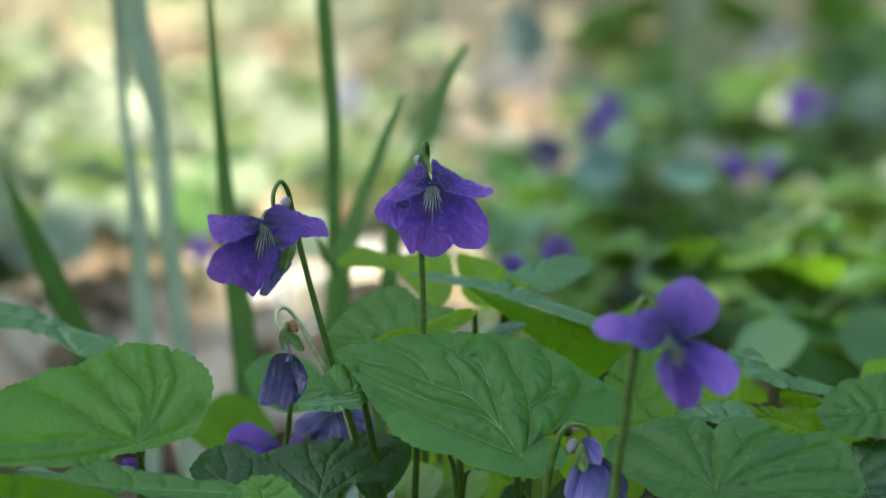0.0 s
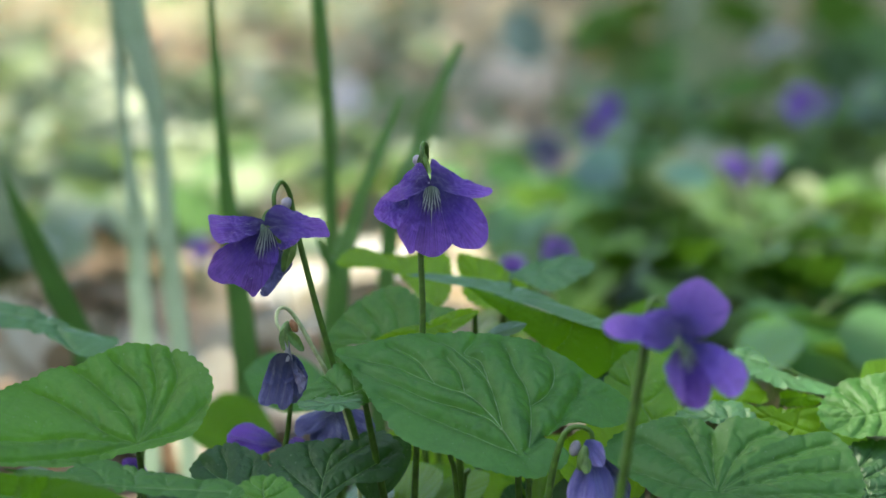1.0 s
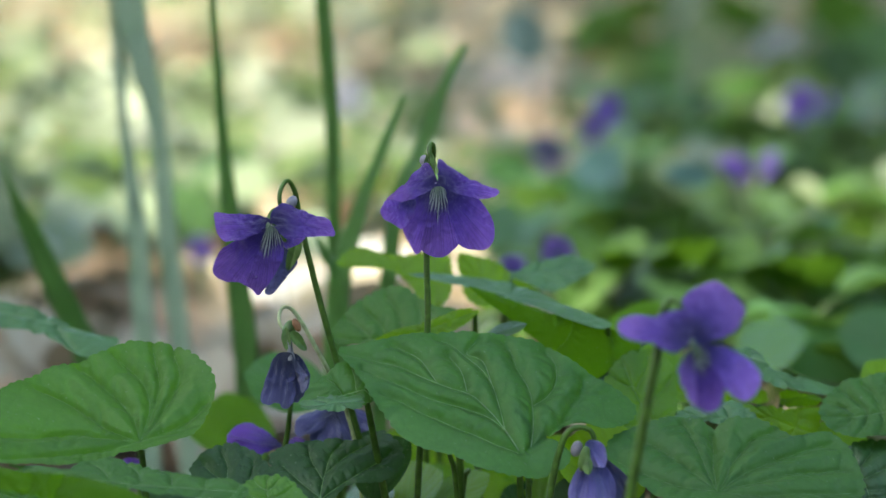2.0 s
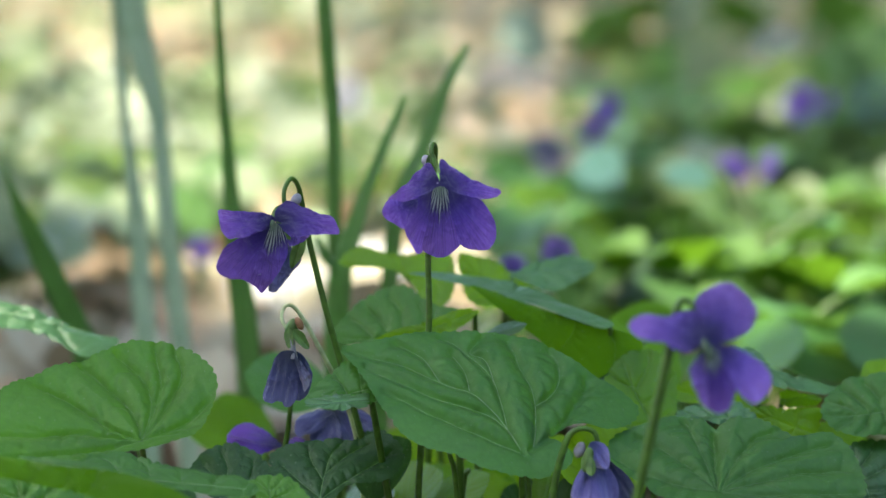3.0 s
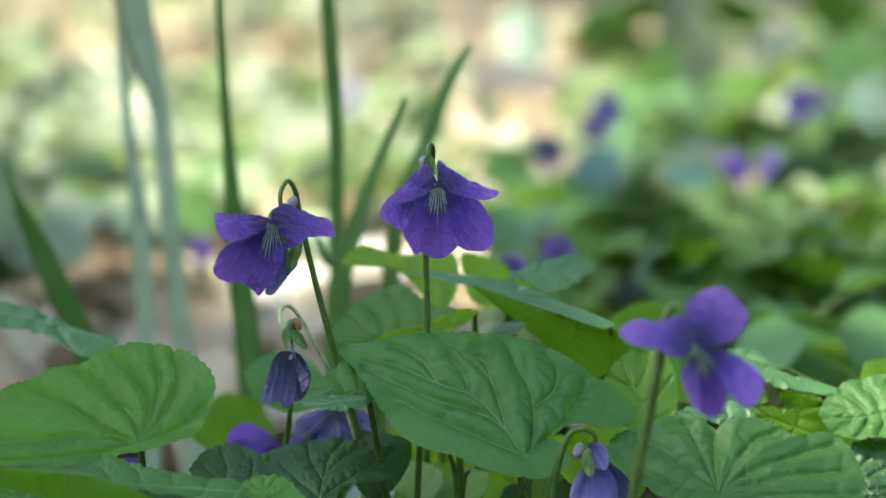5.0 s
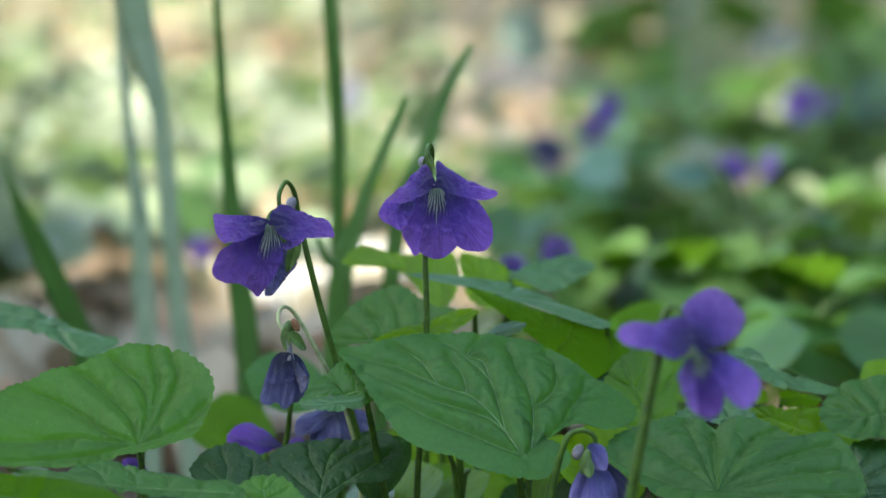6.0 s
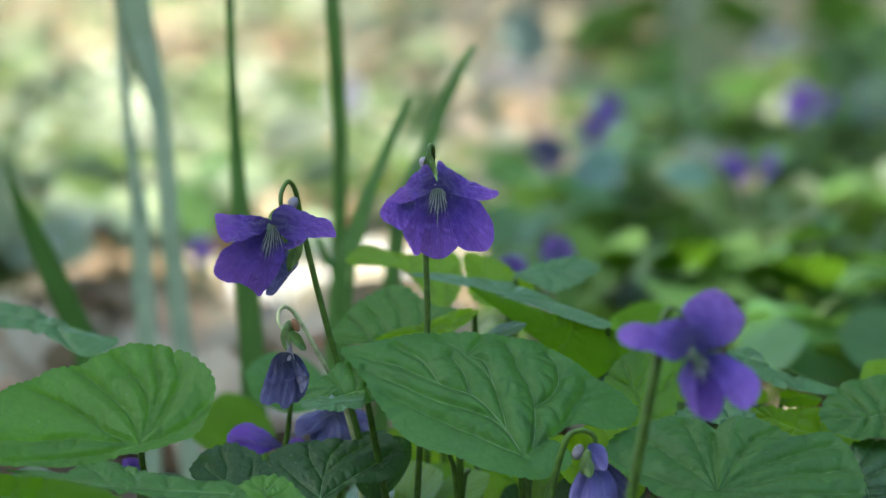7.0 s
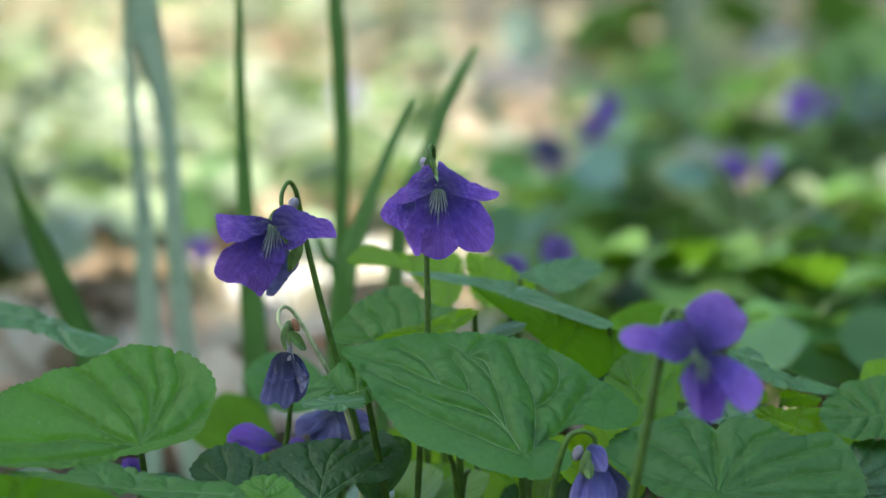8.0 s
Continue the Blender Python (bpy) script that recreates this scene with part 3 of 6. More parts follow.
def herb_place(rng):
    y = 0.25 + 4.5 * rng.random() ** 1.5
    x = rng.uniform(-1, 1) * (0.3 + 0.32 * y)
    if y > 0.75 and 0.0 < x / (y + 0.5) < 0.10 and rng.random() < 0.92:
        return None
    if x > 0.065 * (y + 0.5) and rng.random() < (0.7 if y < 1.2 else 0.25):
        return None
    if noise.noise(Vector((x * 4.2, y * 2.6, 4.4))) < (0.12 if y < 0.75 else -0.12):
        return None
    return x, y


scatter("low_herbs", "low green leafy herbs covering the woodland floor", "plants", HERB, 6500, herb_place,
        lambda rng, s, v, f: bent_leaf(rng, s, *((v, f) if s[1] > 0.34 or s[0] < 0.02 else ([], [])), rng.uniform(0.018, 0.05), rng.uniform(0.012, 0.034), 0.5, rng.uniform(0.01, 0.06)))


def open_ground_place(rng):
    x, y = rng.uniform(-4.5, 4.5), rng.uniform(-4.5, 5.0)
    if abs(x) < 0.35 + 0.3 * max(y, 0) and y > -0.75:
        return None
    return x, y


scatter("leaf_litter", "dry brown leaves strewn over the open woodland floor", "dry leaves", LITTER, 5000, open_ground_place,
        lambda rng, s, v, f: bent_leaf(rng, s, v, f, rng.uniform(0.04, 0.09), rng.uniform(0.025, 0.05), 0.3, rng.uniform(0.004, 0.02)))
scatter("low_herbs", "low green herbs over the open woodland floor", "plants", HERB, 9000, open_ground_place,
        lambda rng, s, v, f: bent_leaf(rng, s, v, f, rng.uniform(0.03, 0.07), rng.uniform(0.02, 0.045), 0.5, rng.uniform(0.01, 0.07)))

# ---- the violet bed: leaves ----
LEAVES = {}
LEAVES["centre"] = flat_leaf((0.0148, -0.014, 0.0616), (-0.876, 0.102, 0.471), (0.298, -0.655, 0.695),
    [(41.86, -5.5), (37.58, -9.44), (32.48, -14.62), (26.88, -18.94), (19.89, -23.36), (12.57, -27.54), (5.5, -29.37), (-1.2, -28.86), (-7.43, -28.09), (-12.81, -28.22), (-16.62, -27.08), (-16.61, -22.15), (-12.72, -16.58), (-7.13, -13.74), (-3.11, -7.22), (-1.79, -2.49), (-6.85, -5.89), (-9.04, -4.61), (-8.58, -0.9), (-5.08, 3.98), (-0.1, 7.1), (5.39, 8.71), (11.92, 9.12), (17.93, 10.48), (23.85, 9.16), (29.76, 5.08), (36.04, -0.57)], bend=(-0.004, 0.0, -0.003),
    veins=[[(-0.03, 0.03), (4.92, -3.49), (9.68, -6.09), (14.61, -7.63), (20.92, -6.64), (29.46, -6.96), (39.65, -5.82)],
           [(4.81, -3.24), (8.44, -8.62), (11.48, -12.65), (14.61, -15.02), (21.59, -17.85), (25.92, -18)],
           [(4.81, -3.24), (9, -4.38), (14.73, -3.35), (20.36, -2.27), (27.64, -2.51), (35.04, -3.23)],
           [(-1.29, -2.13), (0.49, -8.27), (2.33, -12.43), (5.61, -16.8), (9.73, -21.21), (13.34, -25.37)],
           [(2.33, -12.43), (0.56, -16.97), (0.53, -21.61), (2.65, -26.66), (5.23, -28.57)],
           [(15.01, -7.72), (17.9, -11.98), (22.01, -15.73)],
           [(20.92, -6.64), (26.1, -10.58), (32.65, -11.97)],
           [(11.48, -12.65), (15.23, -17.35), (18.84, -17.75), (18.64, -22.64)],
           [(-0.03, 0.03), (5.58, 0.98), (12.72, 1.56), (21.1, 1.73), (29.54, 1.45)],
           [(-0.95, -1.41), (-4, -9.92), (-4.76, -16.63), (-5.04, -23.32), (-4.64, -26.45)]],
    label="broad green violet leaf with sunken veins and scalloped edge", pucker=1.5, spread=0.06, rib=0.65, seed=3)
LEAVES["left"] = flat_leaf((-0.06, -0.012, 0.0634), (-0.994, -0.09, 0.063), (0.1, -0.5, 0.86),
    [(-6.35, 1.84), (-10.65, -1.15), (-12.94, -5.77), (-14.12, -10.37), (-14.45, -13.55), (-13.19, -16.95), (-10.47, -19.75), (-7.31, -21.94), (-2.91, -23.4), (1.62, -23.22), (6.07, -21.84), (9.86, -19.31), (14.75, -16.87), (19.58, -14.16), (24.25, -10.22), (29.21, -4.36), (33.94, 2.34), (35.31, 9.45), (31.66, 14.1), (25.23, 15.23), (19.05, 13.09), (14.26, 12.83), (9.63, 9.64), (4.42, 5.95), (-0.96, 4.21)], bend=(0.005, 0.0, 0.01),
    veins=[[(-0.21, 0.02), (-1.47, -10.45), (1.92, -16.9), (6.66, -20.38)],
           [(-0.21, 0.02), (1.69, -6.76), (5.28, -10.92), (10.38, -15.29), (13.64, -17.06)],
           [(-0.3, -0.47), (-2.33, -8.82), (-2.86, -16.12), (-0.92, -22.54)],
           [(0.01, 0.03), (-4.76, -9.57), (-6.92, -16.16), (-5.83, -21.95)],
           [(0.01, 0.03), (-5.05, -3), (-9.37, -5.95), (-13.46, -10)],
           [(0.01, 0.03), (5.43, -2.35), (12.95, -7.21), (20.95, -10.4)],
           [(0.01, 0.03), (5.86, -0.23), (13.54, 0.08), (20.95, 3), (32.45, 6.43)],
           [(0.01, 0.03), (7.82, 3.74), (16.25, 7.75), (25.56, 11.68)]],
    label="large green heart-shaped violet leaf with crinkled surface", pucker=2.3, spread=0.13, seed=5, rib=0.16, material=LEAF_SUNNY)
LEAVES["right_front"] = flat_leaf((0.0541, -0.01, 0.0532), (-0.008, -0.853, -0.522), (0.02, -0.522, 0.853),
    [(-17.02, 0.55), (-18.36, -2.01), (-19.16, -4.83), (-19.03, -8.85), (-17.29, -12.93), (-15.74, -16.98), (-13.9, -20.23), (-10.52, -21.93), (-6.58, -20.72), (-2.72, -16.97), (1.85, -12.2), (6.46, -6.96), (10.04, -0.08), (6.65, 14.08), (2.82, 25.75), (-2.23, 30), (-7.36, 29.68), (-12.73, 28.18), (-16.59, 24.96), (-16.46, 21.47), (-14.28, 18.15), (-16.11, 14.85), (-18.46, 10.64), (-19.04, 6.07), (-18.21, 2.92)], bend=(0.005, 0, -0.0022),
    veins=[[(-0.07, -0.04), (-7.43, 0.04), (-15.46, 0.34)],
           [(-0.07, -0.04), (-8.87, -2.01), (-14.67, -3.93), (-18.19, -6.03)],
           [(-1.3, -0.62), (-6.6, -5.54), (-11.83, -11.47), (-14.13, -15.9)],
           [(-0.07, -0.04), (-1.55, -7.54), (-5.25, -15.17), (-8.93, -20.07)],
           [(-0.39, 0.43), (-8.32, 4.18), (-13.63, 7.99), (-16.51, 12.81)],
           [(-0.39, 0.43), (-6.24, 7.42), (-10.87, 15.79), (-14.36, 24.17)],
           [(-0.08, 0.41), (-3.32, 9.44), (-6.15, 17.64), (-7.94, 27.56)],
           [(0.23, 0.72), (0.6, 9.09), (-0.8, 19.37), (-2.33, 28.64)]],
    label="broad green violet leaf with two rounded lobes and sunken veins", pucker=1.5, spread=0.12, seed=2, rib=0.2, valley=1.2, material=LEAF)
LEAVES["right_edge"] = flat_leaf((0.0951, 0.02, 0.0633), (-0.993, 0.002, -0.119), (-0.1, -0.55, 0.829),
    [(17.03, -0), (15.77, -4.38), (12.84, -7.41), (8.84, -9.6), (5.17, -9.97), (0.53, -10.36), (-5.96, -8.61), (-6.52, 0.19), (-0.3, 7.45), (5.06, 7.93), (10.6, 7.49), (14.75, 4.47)], bend=(0, 0, 0.006),
    material=LEAF, seed=8, rib=0.35, pucker=0.8)
LEAVES["arched"] = flat_leaf((0.0348, 0.03, 0.0799), (-0.894, 0.423, 0.148), (0, -0.331, 0.944),
    [(48.09, -0.01), (45.09, -2.85), (40.52, -4.84), (34.21, -6.08), (26.44, -7.03), (19.08, -5.78), (11.51, -3.85), (5.54, -2.32), (-0.96, -0.02), (0.42, 3.42), (4.51, 3), (10.11, 2.2), (15.98, 0.94), (23.13, -0.01), (29.05, -1.07), (34.8, -1.67), (40.45, -1.92), (44.3, -1.32)],
    material=LEAF_BLUE, label="yellow-green violet leaf arched over with its underside lit from behind", seed=4, rib=0.4, pucker=0.15, tooth=0.2, nveins=0, foot=(0.0425, 0.034, 0))
half_leaf(LEAVES["arched"], (0.0349, 0.0305, 0.0795), (-0.947, 0.243, 0.208), (-0.259, -0.964, -0.052),
    [(31.3, -0.5), (26.54, -0.31), (21.37, 0.14), (14.96, 0.53), (9.19, 1), (2.82, 1.51), (-2.66, 0.84), (-7.47, 1.86), (-6.99, 5.41), (-3.14, 8.98), (0.45, 12.75), (3.22, 12.72), (7.02, 11.42), (11.27, 9.21), (15.55, 6.88), (20.08, 4.6), (25.34, 2.51), (29.3, 0.59)], material=LEAF_FOLD, seed=4, rib=0.3, pucker=0.3, tooth=0.15, bend=(0.0, 0.0, -0.006))
LEAVES["back_blue"] = flat_leaf((0.0148, 0.065, 0.0846), (0.958, 0.275, 0.086), (0.051, -0.455, 0.889),
    [(-0.54, 0.49), (5.15, 3.51), (12.46, 5.08), (17.54, 3.96), (20.2, 0.2), (17.89, -2.9), (13.23, -5.44), (7.98, -8.24), (4.66, -6.19), (1.72, -2.9)],
    material=LEAF_BLUE, seed=6, pucker=0.4, nveins=4, rib=0)
LEAVES["back_young"] = flat_leaf((-0.0018, 0.065, 0.0833), (-0.968, 0.214, 0.135), (-0.102, -0.82, 0.564),
    [(22.96, -0), (21.91, -3.7), (18.61, -5.48), (11.81, -4.99), (4.81, -6.3), (-1.08, -7.69), (-3.53, -3.51), (-4.28, 3.53), (-0.48, 7.38), (3.34, 3.53), (9.4, -0.65), (16.1, -0.85)],
    material=LEAF_YOUNG, seed=7, pucker=0.4, nveins=4, rib=0)
LEAVES["back_young_2"] = flat_leaf((0.0136, 0.067, 0.0791), (-0.712, 0.336, 0.617), (0.102, -0.82, 0.564),
    [(14.84, 0.1), (13.11, -2.4), (8.48, -5.07), (4.04, -6.07), (-1.71, -6.6), (-2.78, 0.16), (2.05, 5.35), (6.64, 6.14), (10.98, 3.51)],
    material=LEAF_YOUNG, seed=9, pucker=0.4, nveins=3, rib=0)
LEAVES["behind"] = flat_leaf((-0.0047, 0.036, 0.0761), (-0.995, 0.083, -0.058), (-0.1, -0.723, 0.683),
    [(20.47, -0.16), (19.36, -3.16), (17.03, -6.71), (13.81, -9.94), (10.79, -12.16), (7.1, -13.15), (3.37, -12.5), (1.1, -10.3), (-2.9, -7.43), (-7.21, -6.18), (-6.67, -0.37), (-0.02, 2.47), (6.68, 2.42), (12.8, 1.82), (17.69, 1.72)],
    seed=10, pucker=0.6, nveins=5, rib=0.6, material=LEAF_DEEP)
LEAVES["behind_low"] = flat_leaf((0.0067, 0.028, 0.0827), (-0.958, 0.011, -0.287), (-0.105, -0.944, 0.314),
    [(22.5, 0.13), (17.14, -1.18), (10.38, -0.82), (4.59, -1.49), (0.94, -1.16), (-0.78, 0.23), (2.87, 2.17), (7.07, 2.93), (13.27, 2.86), (18.07, 2.19)],
    material=LEAF_YOUNG, seed=11, pucker=0.3, nveins=3, rib=0)
LEAVES["far_left"] = flat_leaf((-0.1033, 0.055, 0.0791), (0.947, -0.267, -0.177), (0.05, -0.422, 0.905),
    [(34.4, 0.17), (27.05, 0.85), (19.49, 2.41), (11.75, 4.19), (3.47, 4.11), (-4.34, 3.03), (-1.88, -4.36), (8.15, -5.14), (15.81, -4.06), (21.84, -5.27), (26.13, -7.17), (30.01, -8.3), (33.4, -5.53)],
    material=LEAF_BLUE, seed=12, pucker=0.5, nveins=5, rib=0.5)
LEAVES["front_left"] = flat_leaf((-0.0386, -0.035, 0.0588), (-0.988, 0.15, 0.047), (0, -0.301, 0.954),
    [(46.26, -0.22), (39.89, -1.23), (34.75, -0.78), (32.89, -3.84), (30.17, -5.99), (26.61, -7.21), (21.71, -5.62), (15.16, -3.89), (8.88, -2.99), (2.98, -3.51), (-1.1, -1.03), (0.45, 2.52), (8.78, 3.85), (17.43, 3.99), (24.26, 3.01), (31.38, 1.22), (38.2, 0.62)],
    material=LEAF, label="green violet leaf with its edge curled over beside the bed", seed=13, pucker=0.5, nveins=6, rib=0.4)
LEAVES["front_fold"] = flat_leaf((-0.076, -0.052, 0.06), (-0.961, 0.153, 0.231), (-0.105, -0.972, 0.209),
    [(28.1, -2.77), (15.29, -4.09), (5.72, -4.97), (-0.49, -6.11), (-6.78, -6.86), (-13.24, -6.92), (-18.84, -6.12), (-24.78, -4.06), (-17.19, -0.43), (-6.21, -1.13), (4.56, -0.85), (14.18, -0.16), (26.75, 1.96)],
    material=LEAF_FOLD, label="yellow-green violet leaf curling upward before the bed", seed=14, pucker=0.4, nveins=4, rib=0)
LEAVES["front_low"] = flat_leaf((-0.076, -0.04, 0.0538), (-0.114, 0.788, 0.605), (0.1, -0.597, 0.796),
    [(11.24, 12.59), (11.53, 4.21), (10.5, -2.1), (8.4, -7.36), (4.95, -12.57), (-0.58, -16.12), (-4.34, -9.28), (-4.6, 2.07), (-2.25, 12.35)],
    material=LEAF_DEEP, seed=29, pucker=0.9, nveins=4, rib=0.5)
LEAVES["front_light"] = flat_leaf((-0.0337, -0.03, 0.054), (-0.141, 0.792, 0.594), (0, -0.6, 0.8),
    [(4.56, 7.65), (7.45, 4.17), (8.99, 0.01), (7.43, -3.98), (3.65, -6.65), (-1.16, -8), (-3.21, -2.96), (-2.15, 4.44), (1.19, 8.45)],
    material=LEAF_SUNNY, seed=14, pucker=0.6, nveins=4, rib=0.5)
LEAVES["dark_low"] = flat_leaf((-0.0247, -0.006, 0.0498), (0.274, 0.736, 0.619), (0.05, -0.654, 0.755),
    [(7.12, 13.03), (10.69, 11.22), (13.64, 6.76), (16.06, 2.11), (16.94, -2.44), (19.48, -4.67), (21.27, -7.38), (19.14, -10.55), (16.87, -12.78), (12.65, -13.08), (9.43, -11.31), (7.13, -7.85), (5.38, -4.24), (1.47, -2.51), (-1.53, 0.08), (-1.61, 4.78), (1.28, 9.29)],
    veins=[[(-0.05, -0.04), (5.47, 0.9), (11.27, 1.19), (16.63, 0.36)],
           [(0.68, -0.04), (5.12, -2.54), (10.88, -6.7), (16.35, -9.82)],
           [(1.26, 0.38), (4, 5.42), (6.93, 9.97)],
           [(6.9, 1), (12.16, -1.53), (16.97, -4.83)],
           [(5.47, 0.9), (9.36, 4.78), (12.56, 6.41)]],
    material=LEAF_SHADED, seed=15, pucker=0.5, rib=0.6)
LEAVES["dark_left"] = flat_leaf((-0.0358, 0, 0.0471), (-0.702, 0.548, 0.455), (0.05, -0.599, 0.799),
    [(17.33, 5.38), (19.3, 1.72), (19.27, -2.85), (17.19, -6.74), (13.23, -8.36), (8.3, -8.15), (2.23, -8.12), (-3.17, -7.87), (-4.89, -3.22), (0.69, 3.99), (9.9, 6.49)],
    material=LEAF_SHADED, seed=16, pucker=0.5, nveins=4, rib=0.5)
LEAVES["small"] = flat_leaf((-0.0161, -0.006, 0.0727), (-0.972, -0.05, -0.229), (-0.1, -0.796, 0.597),
    [(13.37, 0), (11.02, -2.7), (7.35, -4.93), (3.23, -7.06), (0.77, -6.65), (-2.23, -2.6), (-2.45, 1.95), (0.76, 3.64), (4.73, 0.53), (9.2, -0.16)],
    seed=17, rib=0.5, pucker=0.5, nveins=4, material=LEAF, foot=(-0.004, 0.012, 0))
half_leaf(LEAVES["small"], (-0.016, -0.0085, 0.0711), (-0.99, -0.112, -0.08), (-0.05, -0.249, 0.967),
    [(13, -0.31), (10.5, -2.31), (6.43, -3.97), (2.49, -3.83), (0.25, -2.51), (-0.13, 0.45), (1.29, 3.48), (5.98, 3.66), (10.34, 2.64)], material=LEAF_BLUE, seed=17, rib=0, pucker=0.25, nveins=2, bend=(0.0, 0.0, -0.02))
LEAVES["right_mid"] = flat_leaf((0.0625, 0.035, 0.0726), (0.902, -0.333, -0.273), (0.101, -0.453, 0.886),
    [(-1.79, -0.47), (0.45, 2.36), (3.17, 3.85), (6.23, 1.35), (9.69, -1.31), (13.86, -1.2), (18.39, 0.52), (23.23, 0.39), (22.7, -3.1), (18.33, -5.17), (13.14, -6.64), (7.36, -6.44), (3.06, -4.36), (0.09, -3.94)],
    material=LEAF_BLUE, seed=21, pucker=0.5, nveins=4, rib=0.45)
LEAVES["right_young"] = flat_leaf((0.0778, 0.022, 0.0577), (-0.915, 0.083, 0.395), (0, -0.979, 0.206),
    [(17.07, -0.13), (13.66, -0.34), (10.5, -1.99), (7.28, -2.64), (0.81, -5.62), (-0.5, -2.57), (-0.36, 0.72), (4.52, 2.88), (10.36, 2.22), (14.42, 1.81)],
    material=LEAF_YOUNG, seed=22, pucker=0.3, nveins=3, rib=0)
LEAVES["right_blue"] = flat_leaf((0.0648, 0.018, 0.0617), (-0.958, 0.248, 0.144), (0, -0.503, 0.864),
    [(15.64, 5.22), (15.65, 2.47), (12.44, -0.52), (8.99, -3.04), (5.01, -4.23), (1.24, -2.21), (-1.25, 0.16), (4.13, 3.05), (9.83, 4.39)],
    material=LEAF_BLUE, seed=23, pucker=0.5, nveins=4, rib=0.4)
LEAVES["right_back"] = flat_leaf((0.0443, 0.018, 0.0595), (-0.533, 0.529, 0.661), (0, -0.781, 0.625),
    [(13.9, 4.57), (16.41, 1.01), (17.95, -3.65), (17.2, -8.93), (11.64, -11.64), (5.16, -9.3), (-0.74, -3.74), (-0.3, 3.11), (4.45, 6.98), (9.78, 6.78)],
    material=LEAF_MID, seed=24, pucker=0.5, nveins=4, rib=0.4)
LEAVES["right_back_2"] = flat_leaf((0.0675, 0.03, 0.0625), (-0.973, 0.059, 0.224), (0, -0.967, 0.254),
    [(18.81, 1.39), (14.71, -2.31), (7.89, -4.93), (2.89, -4.63), (-1.35, -2.17), (-0.6, -0.02), (4.18, 0.63), (11.15, 2.54), (16.47, 3.56)],
    material=LEAF_YOUNG, seed=25, pucker=0.3, nveins=3, rib=0)
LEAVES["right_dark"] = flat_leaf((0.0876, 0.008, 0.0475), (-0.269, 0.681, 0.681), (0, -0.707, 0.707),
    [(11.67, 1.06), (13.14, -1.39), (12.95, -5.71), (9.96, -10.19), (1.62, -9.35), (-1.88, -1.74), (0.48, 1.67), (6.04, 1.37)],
    material=LEAF_SHADED, seed=26, pucker=0.5, nveins=4, rib=0.4)
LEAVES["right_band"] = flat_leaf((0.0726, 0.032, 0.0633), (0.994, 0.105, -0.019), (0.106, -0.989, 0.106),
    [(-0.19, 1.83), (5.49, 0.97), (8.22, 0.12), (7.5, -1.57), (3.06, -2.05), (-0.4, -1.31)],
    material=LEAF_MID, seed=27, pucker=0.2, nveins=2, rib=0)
# dark leaf put where shade lies below the arched leaf
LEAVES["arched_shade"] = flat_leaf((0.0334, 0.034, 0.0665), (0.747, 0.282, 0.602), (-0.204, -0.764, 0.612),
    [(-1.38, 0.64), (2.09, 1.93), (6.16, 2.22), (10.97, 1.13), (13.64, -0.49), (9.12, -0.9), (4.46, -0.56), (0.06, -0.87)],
    material=LEAF_SHADED, seed=28, pucker=0.2, nveins=2, rib=0)

